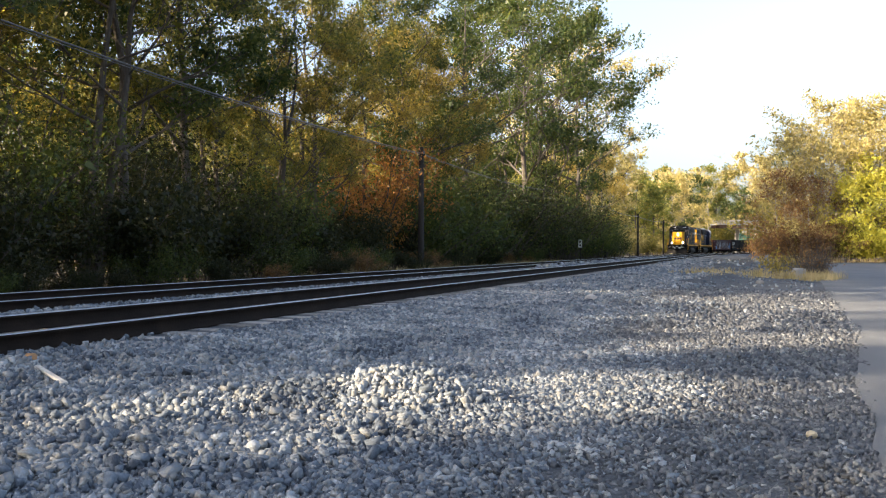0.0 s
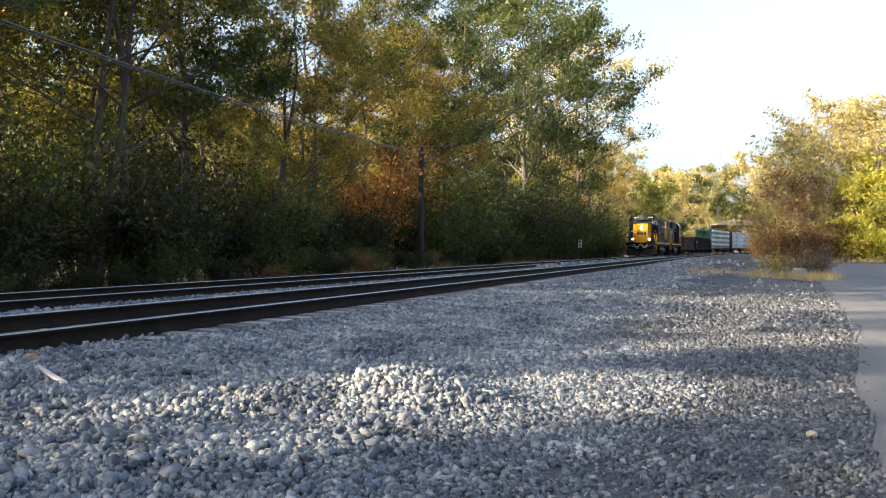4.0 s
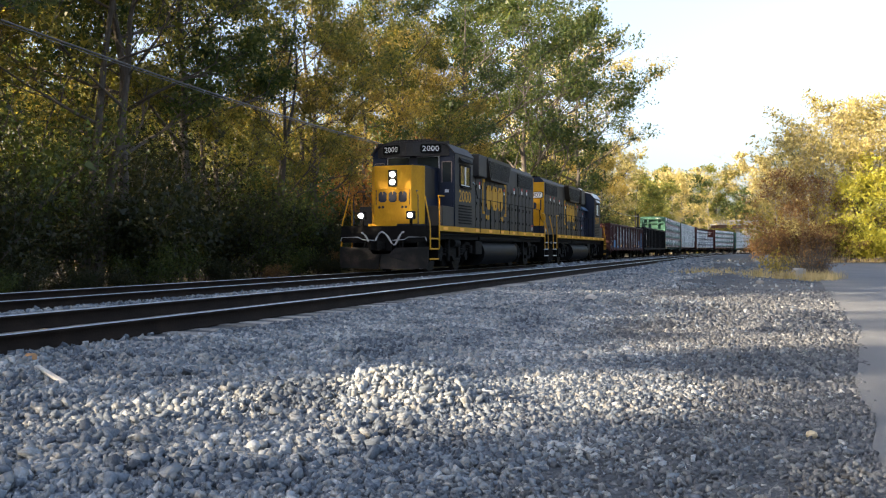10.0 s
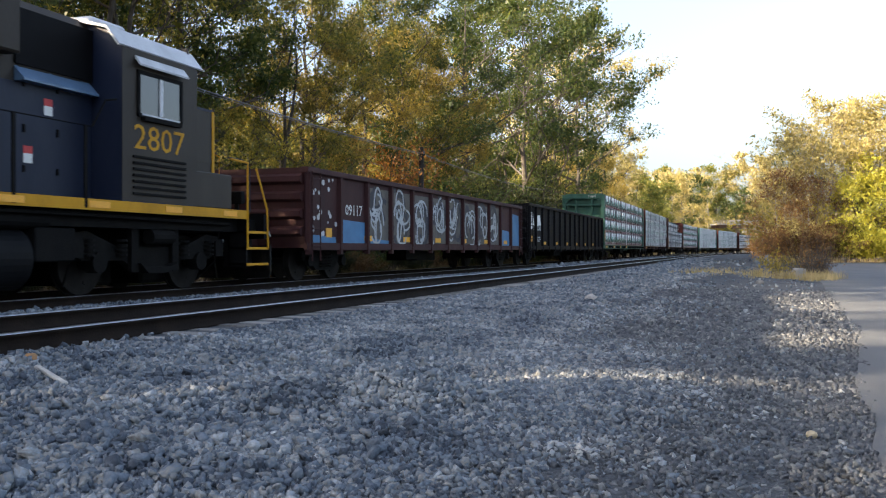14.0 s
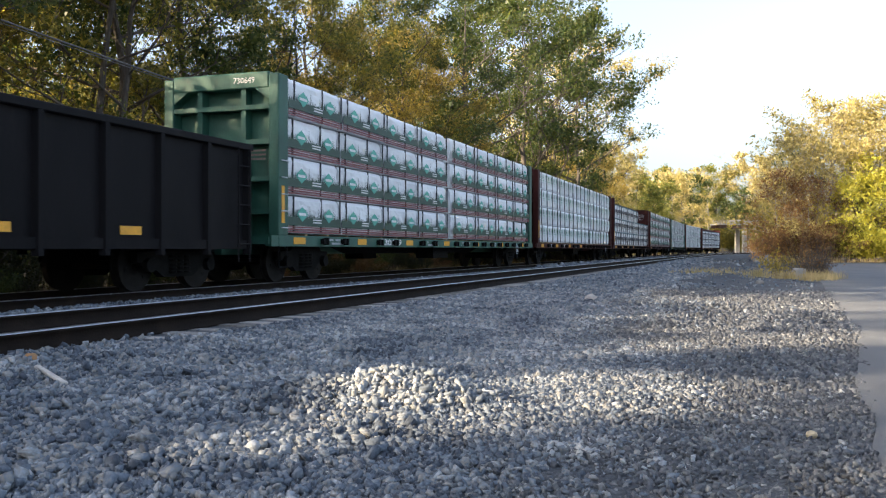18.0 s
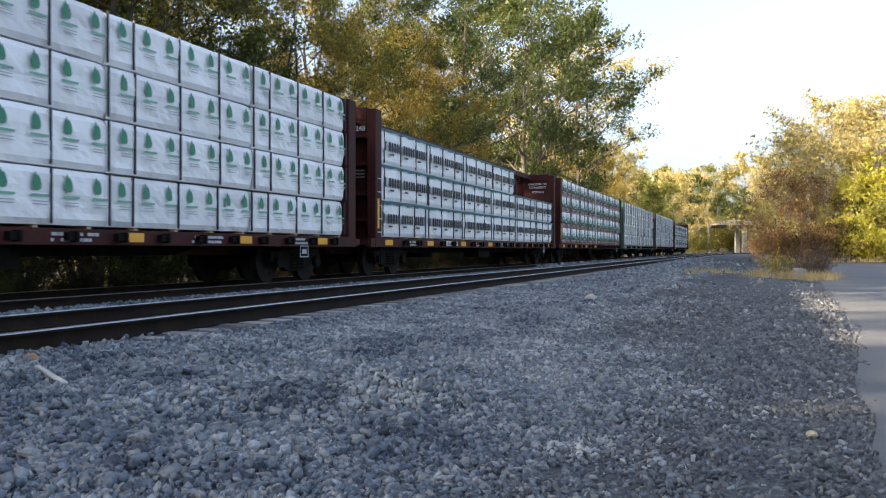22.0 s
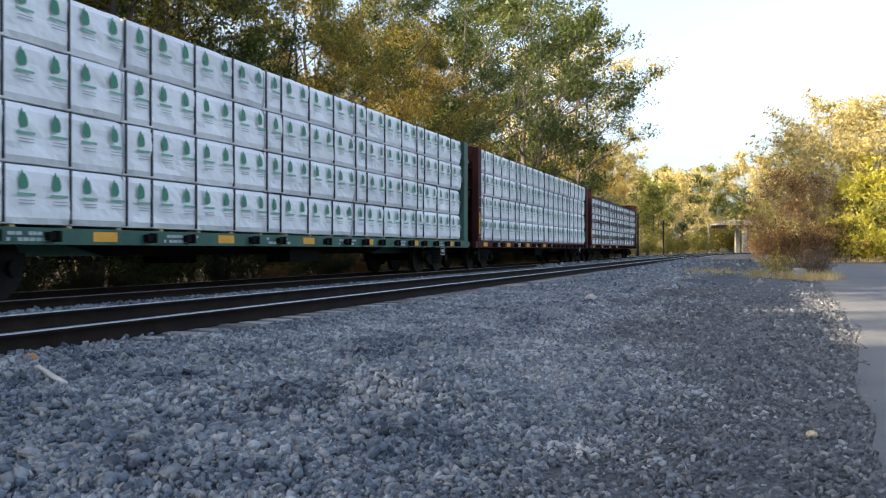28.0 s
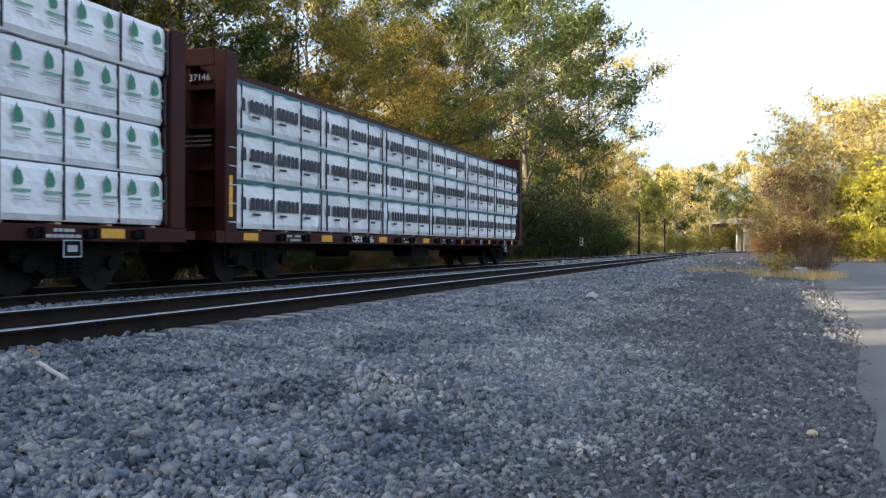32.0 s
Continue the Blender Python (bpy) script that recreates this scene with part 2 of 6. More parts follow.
S_LINES = steps((-2500, -200, 400), (-200, -20, 12), (-20, 0, 1.5), (0, 24, 0.3), (24, 60, 1.2), (60, 360, 6), (360, 3000, 400))
D_LINES = steps((-400, -60, 60), (-60, -8, 4), (-8, 6, 0.28), (6, 8.3, 0.46), (8.3, 9.7, 0.14), (9.7, 15, 0.53), (15, 60, 5), (60, 500, 60), (500, 2500, 500))
ground = new("ground", grid_sheet("ground", S_LINES, D_LINES, M_EARTH))
tagged(ground, "grey gravel and dirt ground beside the railway", "ground", kind="structure")

wood_floor = new("woodland_floor", grid_sheet("woodland_floor", steps((-120, 360, 6)), steps((14.4, 20, 0.7), (20, 90, 10)), M_LITTER, 0.02))
tagged(wood_floor, "dark leaf litter and soil under the trees", "ground", kind="structure")


# ---- road ----
def road_edge(s):
    return float(np.interp(s, (-20, 4, 7.5, 10.8, 22.4, 40), (-0.4, -0.55, -0.74, -1.1, -1.66, -2.5))) + 0.1 * noise.noise(Vector((s * 0.9, 3.1, 0))) + 0.05 * noise.noise(Vector((s * 4, 1.1, 0)))


def road_mesh():
    vs, fs = [], []
    ss = steps((-60, 2, 2), (2, 30, 0.25), (30, 74, 1.5))
    for s in ss:
        e = road_edge(s)
        for k in range(7):
            d = e - (0, 0.03, 2, 4, 7, 14, 40 if s > 40 else 14.5)[k]
            vs.append(along(s, d, ground_z(s, d) + (-0.03 if k == 0 else 0.025)))
    for i in range(len(ss) - 1):
        for k in range(6):
            a = i * 7 + k
            fs.append((a, a + 1, a + 8, a + 7))
    return raw_mesh("road", vs, fs, M_ASPHALT)


road = tagged(new("road", road_mesh()), "worn grey asphalt road with a ragged edge", "road", kind="structure")


# ---- railway tracks ----
RAIL_OUT = ((-0.075, -0.18), (0.075, -0.18), (0.075, -0.165), (0.012, -0.145), (0.012, -0.045), (0.036, -0.035), (0.037, -0.008), (0.028, 0.0),
            (-0.028, 0.0), (-0.037, -0.008), (-0.036, -0.035), (-0.012, -0.045), (-0.012, -0.145), (-0.075, -0.165))
TIE_MESH = to_mesh("tie", boxes((-0.115, 0.115, -1.3, 1.3, -0.18, 0.0), bevel=0.012), M_TIE)


def rail_mesh(d, lift):
    ss = steps((-70, 120, 10), (120, 340, 5))
    k = len(RAIL_OUT)
    vs = [along(s, d + y, z + lift) for s in ss for y, z in RAIL_OUT]
    fs = [(i * k + j, i * k + (j + 1) % k, (i + 1) * k + (j + 1) % k, (i + 1) * k + j) for i in range(len(ss) - 1) for j in range(k)]
    me = raw_mesh("rail", vs, fs, M_RUST_RAIL)
    me.materials.append(M_RAIL_TOP)
    for i, p in enumerate(me.polygons):
        if i % k in (6, 7, 8):
            p.material_index = 1
    return me


def railway_track(name, centre, tie_from, tie_to, label):
    t = thing(name, label, "railway track", kind="structure")
    for side, lift in ((-1, -0.011), (1, 0.011)):
        part("rail", rail_mesh(centre + side * 0.753, lift), None, t, "worn steel rail with a polished top")
    rest_v, rest_f = [], []
    rng = random.Random(int(centre * 10))
    src = np.array([v.co for v in TIE_MESH.vertices])
    for i in range(int(-40 / 0.52), int(330 / 0.52)):
        s = i * 0.52 + rng.uniform(-0.03, 0.03)
        side = rng.uniform(-0.05, 0.05)
        m = Matrix.Translation(along(s, centre + side, -0.188 + rng.uniform(-0.006, 0.006))) @ Matrix.Rotation(heading(s) + rng.uniform(-0.015, 0.015), 4, "Z")
        if tie_from <= s < tie_to:
            part("tie", TIE_MESH, None, t, at=m)
        else:
            base = len(rest_v)
            rest_v += [m @ Vector(c) for c in src[:]]
            rest_f += [[base + k for k in p.vertices] for p in TIE_MESH.polygons]
    me = bpy.data.meshes.new("distant_ties")
    me.from_pydata([tuple(v) for v in rest_v], [], rest_f)
    me.materials.append(M_TIE)
    part("distant_ties", me, None, t)["kind"] = "stuff"
    return t


railway_track("near_track", NEAR_D, 2, 75, "empty near railway track with weathered ties and rusty rails")
railway_track("far_track", FAR_D, 6, 60, "far railway track carrying the freight train")
# ---- loose gravel ----
def stone_shapes(count, rng):
    """Angular crushed stones: a block with eight pulled corners and twelve flats."""
    base = np.array([(x, y, z) for x in (-1, 1) for y in (-1, 1) for z in (-1, 1)], dtype=float) * 0.72
    faces = np.array([(0, 1, 3), (0, 3, 2), (4, 6, 7), (4, 7, 5), (0, 4, 5), (0, 5, 1), (2, 3, 7), (2, 7, 6), (0, 2, 6), (0, 6, 4), (1, 5, 7), (1, 7, 3)])
    out = []
    for _ in range(count):
        v = base * rng.uniform(0.55, 1.2, (8, 3)) + rng.uniform(-0.12, 0.12, (8, 3))
        v *= np.array([rng.uniform(1.0, 1.5), rng.uniform(0.7, 1.05), rng.uniform(0.36, 0.66)])
        out.append(v)
    return out, faces


def scatter(name, label, spots, sizes, material, seed):
    rng = np.random.default_rng(seed)
    shapes, faces = stone_shapes(24, rng)
    n = len(spots)
    q = rng.normal(size=(n, 4))
    q[:, 1:3] *= 0.55
    q /= np.linalg.norm(q, axis=1)[:, None]
    w, x, y, z = q.T
    R = np.stack([1 - 2 * (y * y + z * z), 2 * (x * y - z * w), 2 * (x * z + y * w), 2 * (x * y + z * w), 1 - 2 * (x * x + z * z), 2 * (y * z - x * w),
                  2 * (x * z - y * w), 2 * (y * z + x * w), 1 - 2 * (x * x + y * y)], axis=1).reshape(n, 3, 3)
    shp = np.array(shapes)[rng.integers(0, len(shapes), n)]
    v = np.einsum("nij,nkj->nki", R, shp) * sizes[:, None, None] + spots[:, None, :]
    f = faces[None] + (np.arange(n) * 8)[:, None, None]
    ob = new(name, raw_mesh(name, v.reshape(-1, 3), f.reshape(-1, 3), material))
    return tagged(ob, label, "gravel", kind="stuff")


def spread(s0, s1, d0, d1, gap, seed, keep=None, sink=0.3, size=0.5, vary=0.45):
    """Places on a jittered grid between two stations and two offsets, with a size for each."""
    rng = np.random.default_rng(seed)
    S, Dd = np.meshgrid(np.arange(s0, s1, gap), np.arange(d0, d1, gap), indexing="ij")
    S = S.ravel() + rng.uniform(-0.5, 0.5, S.size) * gap
    Dd = Dd.ravel() + rng.uniform(-0.5, 0.5, Dd.size) * gap
    px, py = S * ST - Dd * CT, S * CT + Dd * ST
    # only where the view can reach
    ok = (py > 2.2) & (np.abs(px) < py * 0.56 + 0.4)
    if keep is not None:
        ok &= keep(S, Dd, rng)
    S, Dd, px, py = S[ok], Dd[ok], px[ok], py[ok]
    sz = gap * size * np.exp(rng.normal(0, vary, S.size)).clip(0.45, 1.9)
    z = np.array([ground_z(a, b) for a, b in zip(S, Dd)]) + sz * sink
    return np.stack([px, py, z], axis=1), sz


def stone_keep(S, Dd, rng):
    """Coarse stone towards the track, giving way to fine dirt near the road."""
    edge = 1.3 + 0.6 * np.sin(S * 0.7) + 0.04 * S
    rim = np.array([road_edge(a) for a in S])
    return (rng.uniform(0, 1, S.size) < np.clip((Dd - edge + 0.85) / 1.1, 0.02, 1)) & (Dd > rim + 0.1)


def fine_keep(S, Dd, rng):
    e = np.array([road_edge(a) for a in S])
    return (Dd > e - 0.1) & (rng.uniform(0, 1, S.size) < 0.85)


def shoulder_keep(S, Dd, rng):
    """Stone heaped against the near rail, thinning out where the tie ends show."""
    return rng.uniform(0, 1, S.size) < np.interp(S, (0, 5.5, 7.5, 9), (0.9, 0.75, 0.12, 0.0))


def small_keep(S, Dd, rng):
    """Broken smaller stone where the ballast gives way to dirt."""
    rim = np.array([road_edge(a) for a in S])
    return (rng.uniform(0, 1, S.size) < np.interp(Dd, (-0.2, 0.5, 1.3, 2.4, 3.2), (0.02, 0.15, 0.9, 0.6, 0.0))) & (Dd > rim + 0.1)


runs = [spread(-1, 8, -0.8, 5.68, 0.0275, 11, stone_keep, 0.4, 0.63, 0.42), spread(-1, 8, 1.6, 5.68, 0.07, 29, stone_keep, 0.75, 0.34, 0.35),
        spread(8, 13, -0.8, 5.66, 0.034, 25, stone_keep, 0.38, 0.6, 0.42), spread(1, 10, -0.8, 3.2, 0.025, 31, small_keep, 0.4, 0.5, 0.45),
        spread(0, 16, 5.55, 6.1, 0.034, 33, shoulder_keep, 0.7, 0.62, 0.4),
        spread(13, 20, -2, 5.62, 0.046, 12, stone_keep, 0.32, 0.58, 0.5),
        spread(20, 34, -4, 5.5, 0.068, 13, stone_keep), spread(34, 56, -3, 5.6, 0.105, 14, stone_keep), spread(56, 95, -1, 5.6, 0.16, 35, stone_keep)]
scatter("ballast_gravel", "loose grey crushed stone ballast, angular and dusty", np.concatenate([r[0] for r in runs]), np.concatenate([r[1] for r in runs]), M_STONE, 21)
runs = [spread(0, 40, 8.35, 9.5, 0.055, 15, None, 0.15), spread(0, 50, 12.35, 14.0, 0.14, 18), spread(40, 100, 8.4, 9.5, 0.16, 19)]
scatter("track_ballast", "grey crushed stone between the two tracks", np.concatenate([r[0] for r in runs]), np.concatenate([r[1] for r in runs]), M_STONE, 22)
runs = [spread(0, 7, -3, 2.2, 0.029, 16, fine_keep, 0.2, 0.45, 0.5), spread(7, 12, -3, 2.2, 0.04, 26, fine_keep, 0.2, 0.45, 0.5), spread(12, 24, -6, 2.4, 0.06, 20, fine_keep, 0.2, 0.45, 0.5)]
scatter("road_edge_grit", "fine dark grit and small pebbles beside the road", np.concatenate([r[0] for r in runs]), np.concatenate([r[1] for r in runs]), M_GRIT, 23)
# ---- trees ----
def tube(vs, fs, pts, radii, sides=5):
    base0 = len(vs)
    for p, r, q in zip(pts, radii, list(pts[1:]) + [pts[-1] * 2 - pts[-2]]):
        d = (q - p).normalized() if (q - p).length > 1e-6 else Vector((0, 0, 1))
        u = d.orthogonal().normalized()
        v = d.cross(u)
        for i in range(sides):
            a = 2 * math.pi * i / sides
            vs.append(p + (u * math.cos(a) + v * math.sin(a)) * r)
    for k in range(len(pts) - 1):
        for i in range(sides):
            j = (i + 1) % sides
            a = base0 + k * sides
            fs.append((a + i, a + j, a + sides + j, a + sides + i))


def leaf_cards(centres, size, rng, droop=0.0):
    """Small pointed leaves, one three-cornered blade for each place."""
    n = len(centres)
    a = rng.normal(size=(n, 3))
    a[:, 2] -= droop
    a /= np.linalg.norm(a, axis=1)[:, None]
    b = np.cross(a, rng.normal(size=(n, 3)))
    b /= np.linalg.norm(b, axis=1)[:, None]
    s = (size * np.exp(rng.normal(0, 0.35, n)))[:, None]
    v = np.stack([centres - a * s * 0.75 + b * s * 0.55, centres - a * s * 0.75 - b * s * 0.55, centres + a * s], axis=1)
    return v.reshape(-1, 3), np.arange(n * 3).reshape(n, 3)


def tree_meshes(seed, height, spread_r, leaves, leaf, bark, foliage, clear=0.25, lean=0.0, limbs=11, sparse=1.0, stems=1):
    """A tapered trunk with limbs and twigs, and a crown of separate leaves around the twigs."""
    rng = random.Random(seed)
    nr = np.random.default_rng(seed)
    vs, fs, tips = [], [], []

    def branch(p, d, length, r, depth):
        pts, rad = [p.copy()], [r]
        n = 5 if depth == 0 else 4
        cur, dd = p.copy(), d.copy()
        for k in range(n):
            dd = (dd + Vector((rng.uniform(-1, 1), rng.uniform(-1, 1), rng.uniform(-0.3, 0.6))) * (0.2 if depth == 0 else 0.32)).normalized()
            cur = cur + dd * length / n
            pts.append(cur.copy())
            rad.append(max(r * (1 - 0.8 * (k + 1) / n), 0.006))
        tube(vs, fs, pts, rad, (5, 4, 3)[depth])
        if depth < 2:
            for k in range(5 if depth == 0 else 4):
                t = rng.uniform(0.3, 1.0)
                i = min(int(t * n), n - 1)
                at = pts[i].lerp(pts[i + 1], t * n - i)
                out = (dd + Vector((rng.uniform(-1, 1), rng.uniform(-1, 1), rng.uniform(-0.2, 0.7)))).normalized()
                branch(at, out, length * rng.uniform(0.4, 0.62), r * 0.42, depth + 1)
        tips.extend(pts[2:] if depth == 2 else pts[-2:])

    for st in range(stems):
        top = Vector((lean + rng.uniform(-0.5, 0.5) * (stems > 1) * 4, rng.uniform(-0.6, 0.6) + (stems > 1) * rng.uniform(-2, 2), height * rng.uniform(0.88, 0.95)))
        foot = Vector((0.35 * st * math.cos(st * 2.1), 0.35 * st * math.sin(st * 2.1), -0.25))
        pts, rad = [], []
        r0 = height * 0.0145 / (1 + 0.35 * (stems - 1))
        for k in range(9):
            t = k / 8
            wob = Vector((rng.uniform(-1, 1), rng.uniform(-1, 1), 0)) * 0.22 * t * height / 12
            pts.append(foot.lerp(top, t) + wob)
            rad.append(r0 * (1.35 if k == 0 else 1) * (1 - 0.88 * t))
        tube(vs, fs, pts, rad, 7)
        tips.append(pts[-1])
        for k in range(limbs):
            t = clear + (0.97 - clear) * (k + rng.random()) / limbs
            i = min(int(t * 8), 7)
            at = pts[i].lerp(pts[i + 1], t * 8 - i)
            ang = k * 2.4 + rng.uniform(-0.6, 0.6)
            reach = spread_r * (0.55 + 0.6 * math.sin(math.pi * min(1, (t - clear) / (1 - clear) * 0.8 + 0.2))) * rng.uniform(0.7, 1.15)
            d = Vector((math.cos(ang), math.sin(ang), rng.uniform(0.15, 0.9))).normalized()
            branch(at, d, reach, rad[i] * 0.5, 0)
    trunk = raw_mesh("trunk", vs, fs, bark)
    for p in trunk.polygons:
        p.use_smooth = True
    tp = np.array([tuple(t) for t in tips])
    weight = np.exp(nr.normal(0, 1.1, len(tp)))
    pick = tp[nr.choice(len(tp), leaves, p=weight / weight.sum())]
    sp = nr.normal(0, 1, (leaves, 3)) * np.array([0.36, 0.36, 0.24]) * (height / 14) ** 0.5 * sparse
    v, f = leaf_cards(pick + sp, leaf, nr, 0.4)
    return trunk, raw_mesh("crown", v, f, foliage)


TREE_KINDS = {
    "open": (tree_meshes(25, 21, 6.4, 15000, 0.11, M_BARK, M_GREEN, clear=0.2, limbs=15, sparse=0.75), "tall open tree with bare limbs among yellow-green leaves"),
    "dense": (tree_meshes(26, 16, 4.6, 3800, 0.19, M_BARK, M_GREEN, sparse=0.8), "dense green woodland tree beside the line"),
    "thin": (tree_meshes(27, 22, 6.0, 7500, 0.12, M_BARK, M_PALELEAF, clear=0.3, limbs=14, sparse=0.7), "tall thin tree with sparse pale golden leaves and bare twigs"),
    "thin_green": (tree_meshes(28, 22, 6.0, 9500, 0.115, M_BARK, M_GREEN, clear=0.25, limbs=15, sparse=0.75), "tall open-crowned tree with dark green and yellowing leaves"),
    "high": (tree_meshes(23, 16, 3.6, 12000, 0.1, M_BARK, M_GREEN, clear=0.65, limbs=10, sparse=0.6), "unseen bare-stemmed tree, its high green crown added to block sun"),
    "pale": (tree_meshes(21, 16, 6.0, 9500, 0.15, M_PALE_BARK, M_PALELEAF, clear=0.08, stems=2, limbs=12, sparse=0.95), "tall tree in pale golden sunlit autumn leaf"),
    "pale_thin": (tree_meshes(22, 15, 5.2, 5500, 0.14, M_PALE_BARK, M_PALELEAF, clear=0.1, stems=3, limbs=9, sparse=0.9), "many-stemmed tree with thin pale golden leaves"),
    "green": (tree_meshes(1, 16, 4.6, 24000, 0.074, M_BARK, M_GREEN, sparse=0.8), "tall tree with dense dark green leaves"),
    "olive": (tree_meshes(2, 15, 4.2, 20000, 0.07, M_BARK, M_OLIVE, stems=2, limbs=8, sparse=0.78), "twin-stemmed tree with olive green autumn leaves"),
    "gold": (tree_meshes(3, 14, 3.8, 19000, 0.066, M_BARK, M_GOLD, sparse=0.75), "tree with thinning golden autumn leaves"),
    "brown": (tree_meshes(4, 13, 3.6, 7000, 0.1, M_PALE_BARK, M_BROWN, sparse=1.2, stems=3, limbs=7), "tree with sparse brown autumn leaves"),
    "big": (tree_meshes(5, 21, 7.0, 34000, 0.11, M_BARK, M_GREEN, clear=0.12, limbs=19, sparse=0.85), "large spreading green tree leaning over the line"),
    "bare": (tree_meshes(6, 14, 3.4, 4000, 0.075, M_PALE_BARK, M_OLIVE, clear=0.3), "pale-barked tree with few remaining leaves"),
    "far": (tree_meshes(7, 16, 4.8, 7500, 0.16, M_BARK, M_BRIGHT, limbs=12, sparse=1.0), "distant tree in yellow-green autumn leaf"),
    "far_gold": (tree_meshes(8, 15, 4.6, 7500, 0.155, M_PALE_BARK, M_PALELEAF, limbs=12, sparse=1.0), "distant tree in pale golden autumn leaf"),
    "far_green": (tree_meshes(9, 17, 5.2, 7000, 0.17, M_BARK, M_GREEN, limbs=12, sparse=1.0), "distant tree in green leaf"),
    "lime": (tree_meshes(10, 9, 3.6, 6000, 0.14, M_BARK, M_LIME, clear=0.06, stems=3, limbs=9, sparse=1.0), "bushy sunlit tree with bright yellow-green leaves"),
}


def tree(kind, s, d, scale=1.0, turn=0.0, group="trees along the line"):
    (trunk, crown), label = TREE_KINDS[kind]
    p = along(s, d)
    t = thing("tree", label, "tree", Matrix.Translation((p.x, p.y, ground_z(s, d) + 0.02)) @ Matrix.Rotation(turn, 4, "Z") @ Matrix.Diagonal((scale, scale, scale * 1.0, 1)), group)
    part("trunk", trunk, None, t), part("crown", crown, None, t)
    return t


def clears_bridge(p):
    """False for places that would hide the overpass at the end of the bend."""
    return not (1245 < 784 + 1572 * p.x / p.y < 1354 and 110 < p.y < 240)


rng_t = random.Random(5)
# A lane through the woods along which the low sun reaches the gravel: (station, offset, half width)
LANES = ((4.5, 1.6, 1.15),)


def in_lane(s, d, reach):
    """True where a crown of that reach would stand in one of the lanes, below the sun's rays."""
    for ls, ld, half in LANES:
        off = (s - ls) + (d - ld) * 0.9
        if abs(off) * 0.743 < half + reach and d < 48:
            return True
    return False


def row(kinds, s0, count, gap, d0, d1, lo, hi, reach=3.0):
    for i in range(count):
        s, d = s0 + i * gap + rng_t.uniform(-0.3, 0.3) * gap, rng_t.uniform(d0, d1)
        kind, sc, turn = rng_t.choice(kinds), rng_t.uniform(lo, hi), rng_t.uniform(0, 6.28)
        if not in_lane(s, d, reach * sc):
            tree(kind, s, d, sc, turn)


# front row, and a low thin growth behind it that lets the sun into the upper crowns
row(["green", "olive", "green", "olive", "green", "gold"], 17, 9, 3.7, 18.5, 21, 0.85, 1.08)
row(["green", "gold", "olive", "green"], 47, 3, 4.2, 18.5, 21, 0.9, 1.05)
row(["green", "olive", "green"], 8, 6, 4.2, 24, 29, 0.95, 1.15)
row(["gold", "olive", "bare", "olive"], 34, 8, 6, 25, 31, 0.5, 0.72)
row(["far_green", "far", "far_green"], 22, 24, 5, 42, 50, 0.68, 0.82)
row(["far", "far_gold", "far_green"], 70, 6, 8, 25, 34, 0.42, 0.6)
tree("open", 69, 17, 1.02, 0.6)
tree("thin_green", 57, 18.5, 0.9, 2.2)
tree("big", 80, 18.5, 1.12, 4.1)
tree("green", 74, 20, 1.0, 1.0)
tree("thin_green", 92, 17.5, 0.98, 2.0)
tree("thin", 106, 18.5, 1.12, 3.1)
tree("thin", 99, 21, 1.1, 0.1)
tree("gold", 101, 17.5, 0.9, 5.1)
tree("thin_green", 63, 20, 0.98, 5.3)
# the far side of the woods
for i in range(20):
    tree(rng_t.choice(["far_green", "far_green", "far"]), 34 + i * 6.5 + rng_t.uniform(-2, 2), rng_t.uniform(74, 84), rng_t.uniform(1.15, 1.3), rng_t.uniform(0, 6.28))
for i in range(40):
    tree(rng_t.choice(["far_green", "far", "far_green"]), 46 + i * 6.5 + rng_t.uniform(-2, 2), rng_t.uniform(58, 70), rng_t.uniform(0.85, 1.02), rng_t.uniform(0, 6.28))
tree("gold", 53, 19, 0.85, 0.3)
tree("gold", 37.5, 19.4, 0.8, 3.3)
# beyond the bend
for i in range(20):
    s = 104 + i * 11 + rng_t.uniform(-3, 3)
    for kinds, ss, d, sc in ((["far", "far_gold", "far_gold", "far_green"], s, rng_t.uniform(19, 24), rng_t.uniform(0.85, 1.08)), (["far", "far_gold", "far"], s + 4, rng_t.uniform(30, 45), rng_t.uniform(1.0, 1.25))):
        if clears_bridge(along(ss, d)):
            tree(rng_t.choice(kinds), ss, d, sc, rng_t.uniform(0, 6.28))
tree("bare", 236, 24, 1.5, 1.0)
for i, (x, y, kind) in enumerate(((74, 262, "far_gold"), (82, 268, "far"), (90, 260, "far_gold"), (98, 270, "far_gold"), (66, 275, "far"), (106, 264, "far_green"))):
    t = tree(kind, 0, 0, 1.55 + 0.12 * (i % 3), i * 1.3)
    t.matrix_basis = Matrix.Translation((x, y, -0.4)) @ t.matrix_basis.to_3x3().to_4x4()
